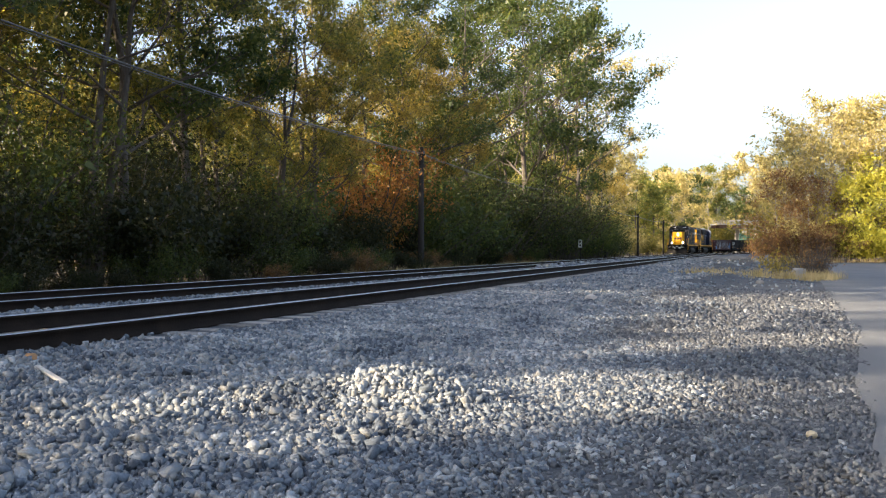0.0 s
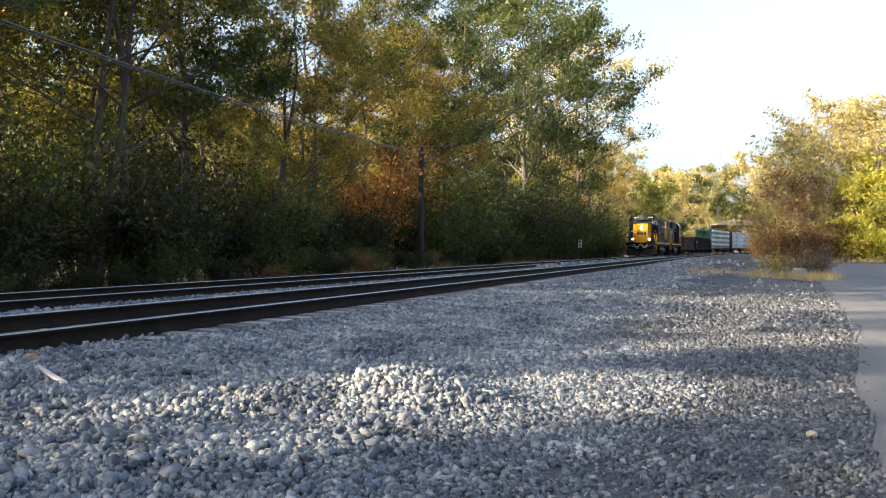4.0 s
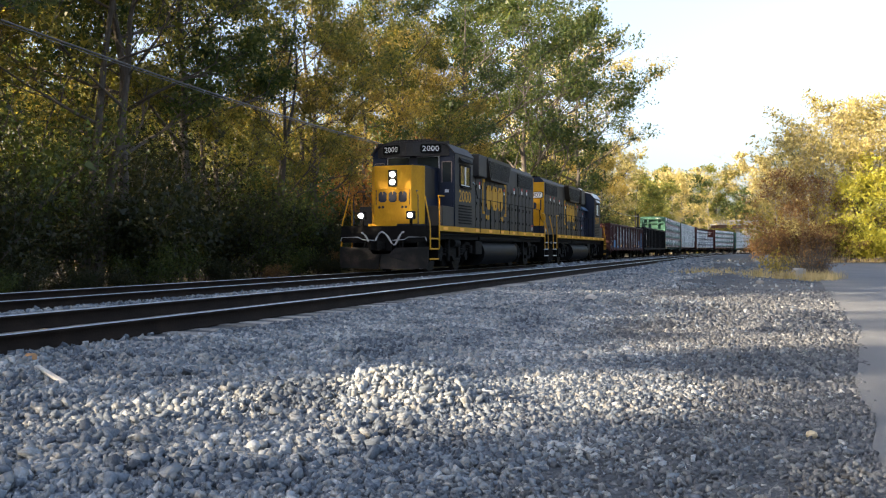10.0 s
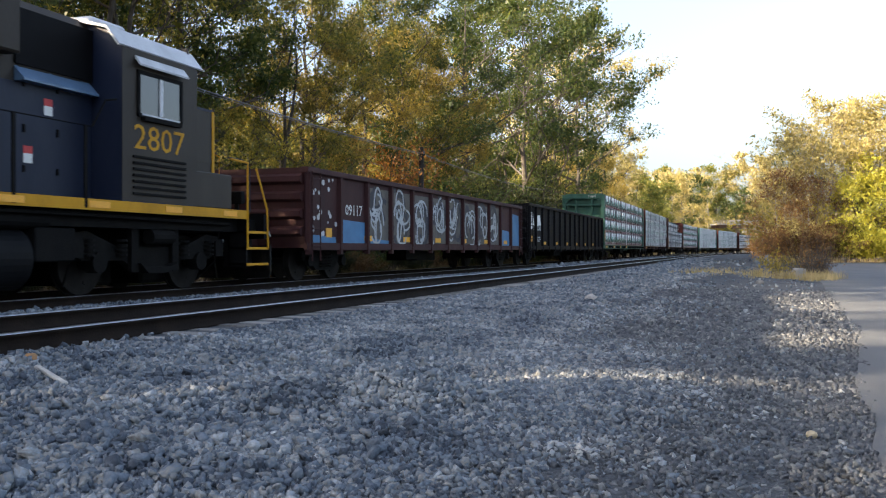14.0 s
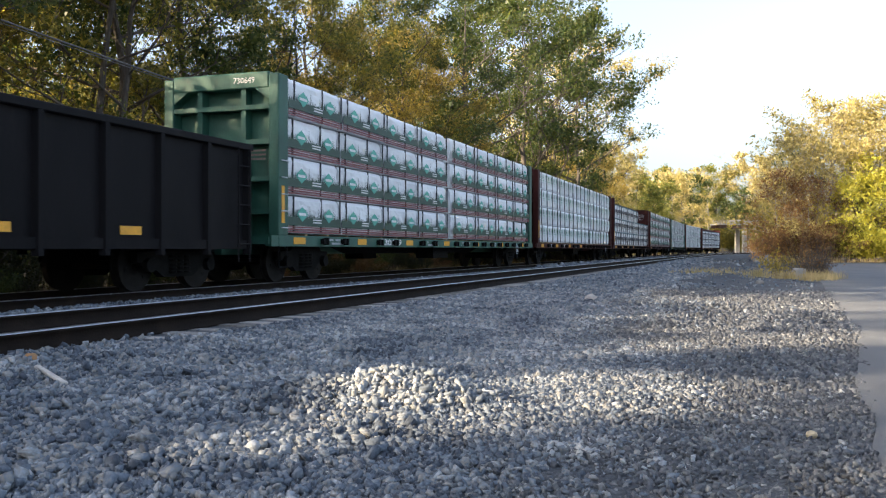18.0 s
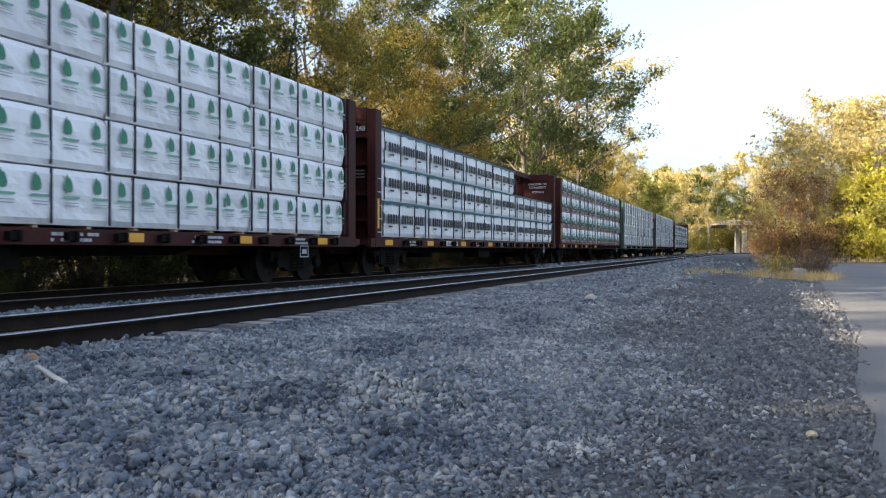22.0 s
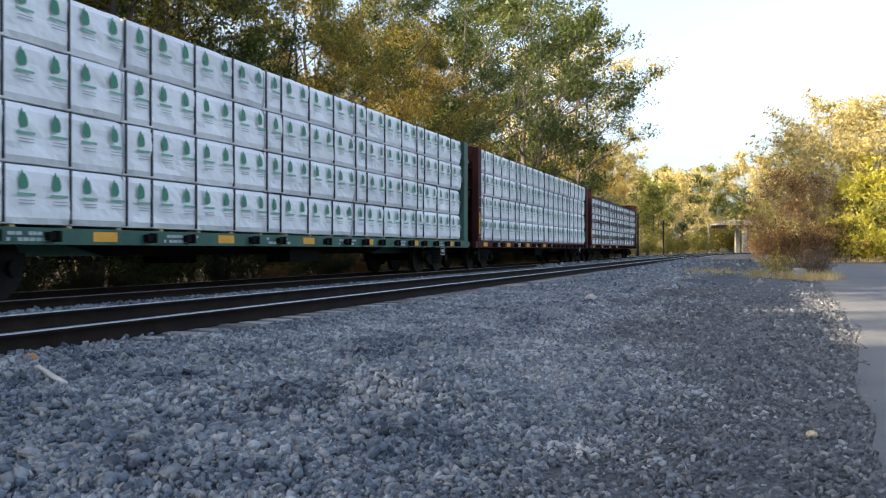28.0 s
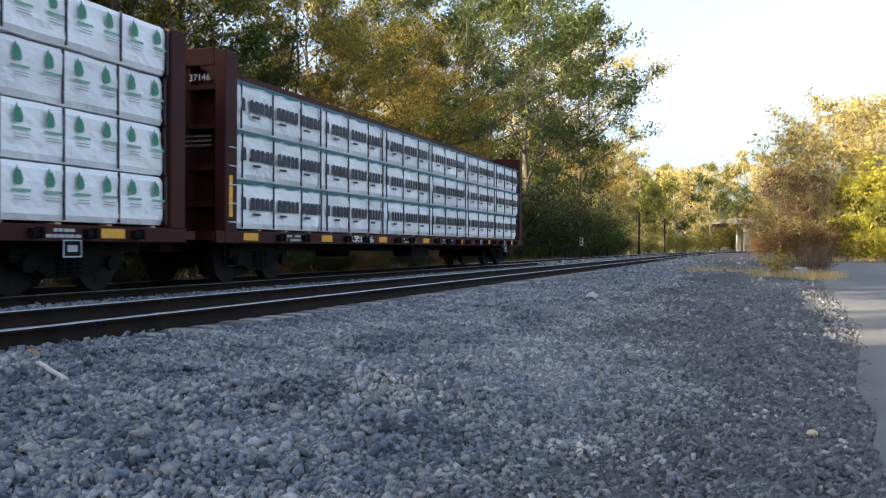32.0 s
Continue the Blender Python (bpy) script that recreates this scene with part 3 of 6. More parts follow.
# woods beside and behind the camera: the trees whose gaps let the low sun through
row(["dense"], -72, 15, 3.3, 18.5, 21, 0.85, 1.02, 2.2)
row(["dense"], -80, 12, 4.6, 25, 31, 0.7, 0.85, 2.2)
row(["dense"], -22, 8, 5, 25, 31, 0.4, 0.5, 0.5)
# Out of view: placed and sized to shape the sun on gravel and train.
for kind, s, d, sc, turn in (("green", -22.5, 20, 0.95, 1.0), ("green", -21.2, 21, 0.9, 2.0), ("green", -19.0, 19.2, 0.78, 0.4), ("green", -12.3, 20.0, 0.44, 2.4), ("high", -15.4, 20.2, 0.62, 0.9), ("high", -16.2, 21.6, 0.76, 2.9), ("green", -11.0, 19.4, 0.445, 3.9), ("green", -8.3, 20.0, 0.475, 0.7), ("green", -7.4, 20.5, 0.54, 5.5),
                             ("high", -15.8, 22.6, 1.0, 0.0), ("high", -11.2, 22.6, 1.0, 2.0), ("high", -14.8, 22.0, 1.0, 4.0), ("green", -5.5, 20.3, 0.54, 3.0), ("olive", -3.6, 21.5, 0.56, 5.0),
                             ("green", -4.5, 18.6, 0.48, 1.4), ("green", -2.4, 19.6, 0.52, 2.6), ("green", -0.2, 20.5, 0.49, 1.2), ("green", 3.6, 20.0, 0.72, 4.4),
                             ("green", 7.0, 19.6, 0.86, 2.2), ("olive", 10.4, 20.4, 0.8, 3.6), ("green", 13.4, 19.4, 0.86, 5.2)):
    tree(kind, s, d, sc, turn)


def world_tree(kind, x, y, scale, turn=0.0, z=-0.35, group="trees across the road"):
    (trunk, crown), label = TREE_KINDS[kind]
    t = thing("tree", label, "tree", Matrix.Translation((x, y, z)) @ Matrix.Rotation(turn, 4, "Z") @ Matrix.Diagonal((scale, scale, scale, 1)), group)
    part("trunk", trunk, None, t), part("crown", crown, None, t)
    return t


for kind, x, y, sc, a in (("pale", 36.2, 83, 0.9, 0), ("pale_thin", 32.4, 82, 0.74, 1), ("pale", 41.5, 84, 0.88, 3), ("pale_thin", 38.5, 80, 0.84, 4), ("brown", 30.2, 80, 0.66, 2),
                          ("brown", 32.6, 78, 0.6, 5), ("lime", 36.4, 76, 0.82, 1), ("lime", 38.8, 77, 0.95, 2.4), ("pale_thin", 35.2, 80, 0.8, 4.2), ("pale_thin", 45, 82, 0.82, 2), ("lime", 42, 75, 1.0, 2),
                          ("far", 52, 84, 0.95, 3.3), ("lime", 48, 76, 1.0, 0.4), ("pale", 58, 84, 0.9, 1.3)):
    world_tree(kind, x, y, sc, a)
# ---- undergrowth ----
def bush_meshes(seed, height, width, leaves, leaf, foliage, bark=M_BARK, stems=14, droop=0.4):
    """A multi-stemmed bush: thin arching stems and separate leaves round them."""
    rng = random.Random(seed)
    nr = np.random.default_rng(seed)
    vs, fs, tips = [], [], []
    for _ in range(stems):
        a = rng.uniform(0, 6.28)
        p = Vector((math.cos(a), math.sin(a), 0)) * rng.uniform(0, width * 0.3)
        d = Vector((math.cos(a) * rng.uniform(0.1, 0.7), math.sin(a) * rng.uniform(0.1, 0.7), 1)).normalized()
        pts, rad = [p + Vector((0, 0, -0.1))], [0.03 * height / 3]
        L = height * rng.uniform(0.6, 1.05)
        for k in range(6):
            d = (d + Vector((rng.uniform(-1, 1), rng.uniform(-1, 1), rng.uniform(-0.5, 0.25))) * 0.28).normalized()
            p = p + d * L / 6
            pts.append(p.copy()), rad.append(0.03 * height / 3 * (1 - k / 6.5))
            if k > 1:
                q = p + Vector((rng.uniform(-1, 1), rng.uniform(-1, 1), rng.uniform(-0.2, 0.6))) * height * 0.16
                tube(vs, fs, [p, (p + q) / 2, q], [0.012, 0.008, 0.004], 3)
                tips += [q, (p + q) / 2]
        tube(vs, fs, pts, rad, 4)
        tips += pts[2:]
    tp = np.array([tuple(t) for t in tips])
    pick = tp[nr.integers(0, len(tp), leaves)]
    sp = nr.normal(0, 1, (leaves, 3)) * np.array([width * 0.085, width * 0.085, height * 0.075])
    pos = pick + sp
    pos[:, 2] = np.abs(pos[:, 2])
    v, f = leaf_cards(pos, leaf, nr, droop)
    return raw_mesh("branchwork", vs, fs, bark), raw_mesh("foliage", v, f, foliage)


BUSH_KINDS = {
    "green": (bush_meshes(31, 3.4, 4.2, 9500, 0.064, M_SHADED_GREEN), "dense green undergrowth bush with shade in its leaf colour"),
    "olive": (bush_meshes(32, 4.2, 4.4, 8500, 0.068, M_GREEN), "olive and yellow undergrowth bush"),
    "brown": (bush_meshes(33, 3.0, 3.8, 6500, 0.062, M_BROWN), "brown thinning undergrowth bush"),
    "tall": (bush_meshes(34, 7.5, 5.0, 11000, 0.078, M_SHADED_GREEN, stems=18), "tall tangled green sapling thicket"),
    "tall_olive": (bush_meshes(35, 7.0, 4.8, 10000, 0.078, M_GREEN, stems=18), "tall tangled olive sapling thicket"),
    "vine": (bush_meshes(36, 5.5, 3.0, 7500, 0.064, M_RUSTLEAF, stems=16, droop=1.4), "drooping rust-orange tangle of vines"),
    "far": (bush_meshes(37, 5.0, 6.0, 4600, 0.115, M_OLIVE), "distant roadside thicket in autumn leaf"),
    "far_gold": (bush_meshes(38, 4.5, 6.0, 4200, 0.11, M_PALELEAF, M_PALE_BARK), "distant thicket in golden autumn leaf"),
    "lime": (bush_meshes(39, 4.0, 5.0, 4200, 0.12, M_LIME), "bright yellow-green leafy thicket beside the road"),
    "weed": (bush_meshes(40, 2.0, 2.2, 1100, 0.035, M_BROWN, M_BARK, stems=46, droop=0.0), "straggly half-bare brown roadside shrub"),
    "orange": (bush_meshes(41, 1.5, 1.5, 700, 0.06, M_GOLD, stems=14), "small orange-leaved shrub in dry grass"),
}


def bush(kind, p, scale=1.0, turn=0.0, group="undergrowth along the line", name="bush"):
    (stems, leaves), label = BUSH_KINDS[kind]
    t = thing(name, label, "bush", Matrix.Translation(p) @ Matrix.Rotation(turn, 4, "Z") @ Matrix.Diagonal((scale, scale, scale, 1)), group)
    part("branchwork", stems, None, t), part("foliage", leaves, None, t)
    return t


rng_b = random.Random(8)
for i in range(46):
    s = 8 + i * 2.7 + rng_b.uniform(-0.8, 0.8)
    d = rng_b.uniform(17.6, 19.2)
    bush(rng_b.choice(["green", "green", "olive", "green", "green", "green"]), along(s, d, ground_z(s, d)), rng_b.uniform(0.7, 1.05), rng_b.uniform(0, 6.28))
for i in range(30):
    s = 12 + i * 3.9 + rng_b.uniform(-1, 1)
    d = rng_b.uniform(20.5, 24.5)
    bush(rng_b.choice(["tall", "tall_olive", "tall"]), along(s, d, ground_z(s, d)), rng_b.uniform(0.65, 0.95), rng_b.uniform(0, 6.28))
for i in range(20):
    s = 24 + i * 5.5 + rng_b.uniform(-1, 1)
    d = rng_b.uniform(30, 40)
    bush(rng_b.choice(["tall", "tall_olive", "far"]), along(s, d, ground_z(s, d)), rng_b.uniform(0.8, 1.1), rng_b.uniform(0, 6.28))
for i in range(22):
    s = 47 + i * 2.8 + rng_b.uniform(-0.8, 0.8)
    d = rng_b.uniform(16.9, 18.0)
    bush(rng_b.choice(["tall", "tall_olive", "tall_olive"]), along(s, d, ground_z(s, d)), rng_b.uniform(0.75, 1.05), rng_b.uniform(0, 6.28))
# Out of view: bushes added to keep the sun off the locomotive's nose.
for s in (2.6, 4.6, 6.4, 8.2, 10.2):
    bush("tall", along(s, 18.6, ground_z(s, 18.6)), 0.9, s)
for s, d, sc in ((42.2, 19.6, 1.2),):
    bush("vine", along(s, d, ground_z(s, d)), sc, s)
for i in range(40):
    s = 9 + i * 1.55 + rng_b.uniform(-0.5, 0.5)
    d = rng_b.uniform(15.6, 17.2)
    bush(rng_b.choice(["green", "green", "brown", "olive"]), along(s, d, ground_z(s, d)), rng_b.uniform(0.22, 0.42), rng_b.uniform(0, 6.28), name="weed")
# beyond the poles and round the bend
for i in range(34):
    s = 126 + i * 6 + rng_b.uniform(-1.5, 1.5)
    d = rng_b.uniform(16.5, 20)
    if clears_bridge(along(s, d)):
        bush(rng_b.choice(["far", "far_gold", "far"]), along(s, d, ground_z(s, d)), rng_b.uniform(0.7, 1.1), rng_b.uniform(0, 6.28))
for k in range(9):
    bush("far", Vector((78 + k * 3.2, 262 + rng_b.uniform(-6, 6), -0.3)), rng_b.uniform(1.3, 1.9), k, "thickets across the line")
for y, lo, hi in ((100, 0.395, 0.46), (125, 0.39, 0.5), (150, 0.385, 0.5), (185, 0.38, 0.5)):
    for k in range(6):
        x = y * (lo + (hi - lo) * k / 5) + rng_b.uniform(-1, 1)
        bush(rng_b.choice(["far", "far_gold"]), Vector((x, y + rng_b.uniform(-4, 4), -0.3)), rng_b.uniform(0.9, 1.4), rng_b.uniform(0, 6.28), "thickets across the line")
# thicket across the road
for x, y, k, sc in ((29.0, 78, "brown", 0.9), (30.6, 77, "brown", 1.2), (32.4, 76, "brown", 1.1), (34.2, 75.5, "far", 0.7), (31.5, 79, "far_gold", 0.9), (33.4, 78, "far_gold", 1.0), (35.4, 74.5, "lime", 0.7),
                    (37.2, 74, "lime", 0.9), (39.5, 74, "lime", 1.0), (43, 74, "lime", 1.1), (47, 75, "lime", 1.2), (52, 74, "lime", 1.2), (57, 75, "lime", 1.3)):
    bush(k, Vector((x, y, -0.35)), sc, x, "thickets across the road")
bush("weed", Vector((13.45, 32.2, -0.36)), 0.74, 0.3, "roadside shrubs", "shrub")
bush("weed", Vector((14.0, 33.4, -0.36)), 0.66, 2.0, "roadside shrubs", "shrub")
bush("orange", Vector((12.6, 33.0, -0.36)), 0.75, 1.0, "roadside shrubs", "shrub")


# ---- dry grass ----
def grass_mesh(seed, spots, height, blades):
    nr = np.random.default_rng(seed)
    n = len(spots) * blades
    base = np.repeat(np.array([tuple(p) for p in spots]), blades, axis=0) + np.stack([nr.normal(0, 0.13, n), nr.normal(0, 0.13, n), np.zeros(n)], axis=1)
    a = nr.uniform(0, 6.28, n)
    h = height * nr.uniform(0.5, 1.2, n)
    w = 0.006
    side = np.stack([np.cos(a), np.sin(a), np.zeros(n)], axis=1) * w
    tip = base + np.stack([np.cos(a + 1.3) * h * 0.35, np.sin(a + 1.3) * h * 0.35, h], axis=1) * nr.uniform(0.7, 1.0, (n, 1))
    mid = (base + tip) / 2 + np.array([0, 0, 0.06])
    v = np.stack([base - side, base + side, mid + side * 0.8, mid - side * 0.8, tip], axis=1).reshape(-1, 3)
    k = np.arange(n)[:, None] * 5
    f = np.concatenate([k + np.array([0, 1, 2]), k + np.array([0, 2, 3]), k + np.array([3, 2, 4])])
    return raw_mesh("dry_grass", v, f, M_STRAW)


rng_g = random.Random(3)
spots = []
for _ in range(150):
    s, d = rng_g.uniform(30, 75), rng_g.uniform(14.5, 17.2)
    spots.append(along(s, d, ground_z(s, d)))
tagged(new("dry_grass", grass_mesh(1, spots, 0.6, 26)), "tufts of dry straw-coloured grass beside the line", "grass", kind="stuff")
spots = [Vector((13.0 + rng_g.gauss(0, 0.7), 31.6 + rng_g.gauss(0, 0.8), -0.36)) for _ in range(45)] + [Vector((11.0 + rng_g.gauss(0, 1.2), 34.5 + rng_g.gauss(0, 1.5), -0.36)) for _ in range(40)]
tagged(new("roadside_grass", grass_mesh(2, spots, 0.42, 30)), "dry straw-coloured grass round the roadside shrub", "grass", kind="stuff")
spots = []
for _ in range(260):
    x, y = rng_g.uniform(26, 56), rng_g.uniform(72.0, 75.0)
    spots.append(Vector((x, y, -0.33)))
tagged(new("verge_grass", grass_mesh(3, spots, 0.5, 14)), "sunlit dry grass verge across the road", "grass", kind="stuff")


# ---- pole line ----
def line_pole(s, d, height):
    p = along(s, d, ground_z(s, d))
    t = thing("utility_pole", "dark creosoted wooden line pole beside the track", "utility pole", Matrix.Translation(p) @ Matrix.Rotation(heading(s), 4, "Z"), "line of poles")
    bm = bmesh.new()
    rod(bm, (0, 0, -0.3), (0, 0, height), 0.17, 12, 0.125)
    part("shaft", bm, M_POLE, t)
    bm = rods(0.03, [Vector((-0.16, -0.02, height - 0.3)), Vector((-0.1, -0.16, height - 0.3))])
    rod(bm, (-0.1, -0.18, height - 0.34), (-0.1, -0.18, height - 0.2), 0.05, 8)
    part("insulator", bm, M_GLAZE, t)
    part("bracket", boxes((-0.03, 0.03, -0.2, -0.1, height - 0.55, height - 0.25)), M_POLE, t)
    return p + Vector((0, 0, height - 0.3))


M_GLAZE = plain("glazed_insulator", (0.1, 0.09, 0.08), 0.3)
M_WIRE = plain("weathered_cable", (0.1, 0.1, 0.105), 0.5)
POLE_D = 16.0
tops = [line_pole(s, POLE_D, 6.85 if s < 20 else 6.45) for s in (-17.6, 12.6, 42.5, 72.8, 103.0, 133.0, 160.0)]
for k, (a, b) in enumerate(zip(tops, tops[1:])):
    for drop, r in ((0.0, 0.026), (0.07, 0.012)):
        vs, fs = [], []
        tube(vs, fs, [a.lerp(b, i / 14) - Vector((0, 0, drop + 1.1 * i / 14 * (1 - i / 14))) for i in range(15)], [r] * 15, 5)
        tagged(new("line_wire", raw_mesh("line_wire", vs, fs, M_WIRE)), "grey cable strung between the line poles", "cable", "line wires")

# small white marker on a post
p = along(75.5, 13.9, ground_z(75.5, 13.9))
sign = thing("marker_post", "small white marker plate on a thin grey post", "sign", Matrix.Translation(p) @ Matrix.Rotation(heading(75.5) - math.pi / 2, 4, "Z"))
part("post", rods(0.04, [Vector((0, 0, -0.2)), Vector((0, 0, 1.9))], sides=8), M_POLE, sign)
plate = part("plate", boxes((-0.16, 0.16, -0.07, -0.05, 1.35, 2.05), bevel=0.005), plain("sign_white", (0.72, 0.72, 0.68), 0.5), sign)
part("numeral_bars", boxes((-0.08, 0.08, -0.076, -0.071, 1.76, 1.92), (-0.08, 0.08, -0.076, -0.071, 1.46, 1.62)), M_POLE, plate)

# ---- overpass beyond the bend ----
M_CONCRETE = surface("pale_concrete", [(0.25, (0.2, 0.19, 0.17)), (0.55, (0.33, 0.31, 0.28)), (0.85, (0.46, 0.44, 0.39))], 0.6, 8, 0.9, 0, 0.4, 12, 0.4)
M_GIRDER = plain("rusty_girder", (0.1, 0.06, 0.045), 0.8)
bridge = thing("overpass", "pale concrete road overpass on square piers", "bridge", Matrix.Translation((79.5, 236, -0.4)) @ Matrix.Rotation(radians(4), 4, "Z"))
part("deck", boxes((-7.4, 30, -3.5, 3.5, 7.6, 8.1)), M_CONCRETE, bridge)
part("parapet", boxes((-7.4, 30, -3.6, -3.4, 8.1, 8.9), (-7.4, 30, 3.4, 3.6, 8.1, 8.9)), M_CONCRETE, bridge)
part("girder", boxes((-7.4, 30, -3.0, -2.7, 6.8, 7.6), (-7.4, 30, 2.7, 3.0, 6.8, 7.6), (-7.4, 30, -0.2, 0.2, 6.8, 7.6)), M_GIRDER, bridge)
for x, y in ((-0.4, -2.4), (-0.4, 2.4), (3.2, -2.4), (3.2, 2.4), (18, -2.4)):
    part("pier", boxes((x - 0.52, x + 0.52, y - 0.5, y + 0.5, 0, 6.5)), M_CONCRETE, bridge)
part("cap_beam", boxes((-1.3, 5.2, -3.3, 3.3, 6.5, 6.85)), M_CONCRETE, bridge)

# ---- loose things on the ground ----
def on_ground(s, d, lift=0.0):
    return along(s, d, ground_z(s, d) + lift)


block = thing("concrete_block", "weathered white concrete marker block in the grass", "block", Matrix.Translation((12.9, 32.2, -0.37)) @ Matrix.Rotation(0.5, 4, "Z"))
part("block_body", boxes((-0.2, 0.2, -0.16, 0.16, 0, 0.42), bevel=0.03), plain("limewash", (0.34, 0.34, 0.33), 0.9), block)


def rock(name, label, s, d, size, col, seed, squash=0.6):
    rng = np.random.default_rng(seed)
    bm = bmesh.new()
    bmesh.ops.create_icosphere(bm, subdivisions=2, radius=size)
    for v in bm.verts:
        v.co *= 1 + 0.22 * noise.noise(v.co * (2.2 / size) + Vector((seed, 0, 0)))
        v.co.z *= squash
    ob = new(name, to_mesh(name, bm, surface(name + "_face", [(0.3, tuple(c * 0.6 for c in col)), (0.7, col)], 9, 60, 0.9, 0, 0.4, 40)))
    ob.matrix_basis = Matrix.Translation(on_ground(s, d, size * squash * 0.45)) @ Matrix.Rotation(seed, 4, "Z")
    return tagged(ob, label, "rock")


rock("tan_rock", "pale tan rock lying on dark grit", 5.34, -0.31, 0.032, (0.5, 0.42, 0.28), 3, 0.75)
rock("pale_rock", "pale grey boulder half sunk in gravel", 16.0, 2.75, 0.12, (0.42, 0.4, 0.37), 5, 0.8)
rock("orange_clod", "rust-orange stone at the edge of the ballast", 5.84, 5.66, 0.06, (0.36, 0.2, 0.09), 7, 0.9)
rock("flat_slab", "flat dark grey slab in the gravel", 7.8, 2.36, 0.13, (0.16, 0.16, 0.165), 9, 0.22)
rock("roadside_rock", "pale rock in the roadside grass", 29.0, -0.2, 0.13, (0.3, 0.28, 0.25), 11, 0.6)
stick = new("wood_splinter", to_mesh("wood_splinter", boxes((-0.38, 0.38, -0.022, 0.022, -0.012, 0.012), bevel=0.006), surface("bleached_wood", [(0.3, (0.3, 0.28, 0.25)), (0.7, (0.52, 0.5, 0.46))], 6, 50, 0.9, 0, 0.3)))
stick.matrix_basis = Matrix.Translation(on_ground(5.3, 4.95, 0.05)) @ Matrix.Rotation(-0.9, 4, "Z") @ Matrix.Rotation(0.06, 4, "Y")
tagged(stick, "bleached splinter of wood lying on the ballast", "plank")
# ---- train: materials ----
M_NAVY = surface("navy_loco_paint", [(0.25, (0.006, 0.009, 0.02)), (0.5, (0.0105, 0.0155, 0.034)), (0.8, (0.02, 0.0255, 0.044))], 1.6, 30, 0.5, 0, 0.08, None, 0.3, 0.4, spec=0.25)
M_GREYLOCO = surface("dusty_loco_paint", [(0.25, (0.02, 0.0162, 0.013)), (0.5, (0.034, 0.0275, 0.0215)), (0.8, (0.054, 0.043, 0.033))], 1.3, 26, 0.55, 0, 0.08, None, 0.35, 0.4, spec=0.22)
M_DULLBLUE = surface("dusty_dark_blue_paint", [(0.25, (0.022, 0.0205, 0.02)), (0.5, (0.038, 0.0355, 0.034)), (0.8, (0.064, 0.058, 0.052))], 1.3, 26, 0.55, 0, 0.08, None, 0.35, 0.4, spec=0.13)
M_YELLOW = surface("yellow_loco_paint", [(0.25, (0.3, 0.15, 0.003)), (0.5, (0.48, 0.24, 0.005)), (0.8, (0.6, 0.33, 0.01))], 1.8, 30, 0.55, 0, 0.06, None, 0.3, 0.4, spec=0.2)
M_BLACK = surface("sooty_black_steel", [(0.3, (0.003, 0.003, 0.0035)), (0.7, (0.009, 0.0085, 0.008))], 4, 40, 0.7, 0, 0.3, spec=0.08)
M_GRIME = surface("grimy_running_gear", [(0.3, (0.003, 0.0028, 0.0027)), (0.6, (0.008, 0.0075, 0.007)), (0.85, (0.022, 0.02, 0.018))], 5, 40, 0.8, 0, 0.4, spec=0.1)
M_MESHGRILLE = surface("dark_grille", [(0.3, (0.002, 0.002, 0.0025)), (0.7, (0.005, 0.005, 0.006))], 4, 90, 0.6, 0, 0.5, 160, spec=0.1)
M_SILVER = surface("pale_grey_roof", [(0.3, (0.4, 0.41, 0.43)), (0.7, (0.62, 0.63, 0.65))], 2, 30, 0.5, 0, 0.1)
M_TANK = surface("oily_tank_paint", [(0.3, (0.004, 0.0045, 0.0055)), (0.7, (0.01, 0.0105, 0.012))], 2, 24, 0.55, 0, 0.1, spec=0.07)
M_PLOW = surface("scuffed_plow", [(0.25, (0.003, 0.003, 0.003)), (0.5, (0.008, 0.0075, 0.007)), (0.85, (0.06, 0.042, 0.035))], 3.5, 25, 0.7, 0.1, 0.3, spec=0.25)
M_OXIDE = surface("oxide_red_steel", [(0.25, (0.022, 0.006, 0.0055)), (0.55, (0.048, 0.012, 0.0105)), (0.85, (0.082, 0.026, 0.02))], 1.8, 26, 0.65, 0, 0.15, None, 0.35, 0.4, spec=0.15)
M_CARGREEN = surface("faded_green_steel", [(0.25, (0.012, 0.045, 0.032)), (0.55, (0.026, 0.1, 0.068)), (0.85, (0.06, 0.15, 0.1))], 1.8, 26, 0.6, 0, 0.12, None, 0.35, 0.4)
M_GONBLACK = surface("black_gondola_paint", [(0.25, (0.005, 0.005, 0.006)), (0.55, (0.0105, 0.0095, 0.0105)), (0.85, (0.023, 0.02, 0.019))], 1.4, 24, 0.6, 0, 0.15, None, 0.35, 0.35, spec=0.07)
M_GONRED = surface("rusted_maroon_gondola", [(0.25, (0.022, 0.007, 0.008)), (0.55, (0.045, 0.014, 0.014)), (0.85, (0.075, 0.038, 0.03))], 1.4, 24, 0.7, 0, 0.2, None, 0.35, 0.35, spec=0.25)
M_WRAP = surface("white_lumber_wrap", [(0.2, (0.7, 0.7, 0.705)), (0.5, (0.81, 0.81, 0.81)), (0.8, (0.87, 0.87, 0.865))], 1.2, 14, 0.5, 0, 0.55, 2.6, 0.3, 1, 0.5)
M_LUMBER = surface("raw_lumber_ends", [(0.3, (0.3, 0.19, 0.09)), (0.7, (0.5, 0.36, 0.2))], 5, 40, 0.8, 0, 0.2)
M_STRAP = plain("dark_strap", (0.03, 0.032, 0.036), 0.6)
M_PRINTGREEN = plain("dark_green_print", (0.025, 0.06, 0.04), 0.6)
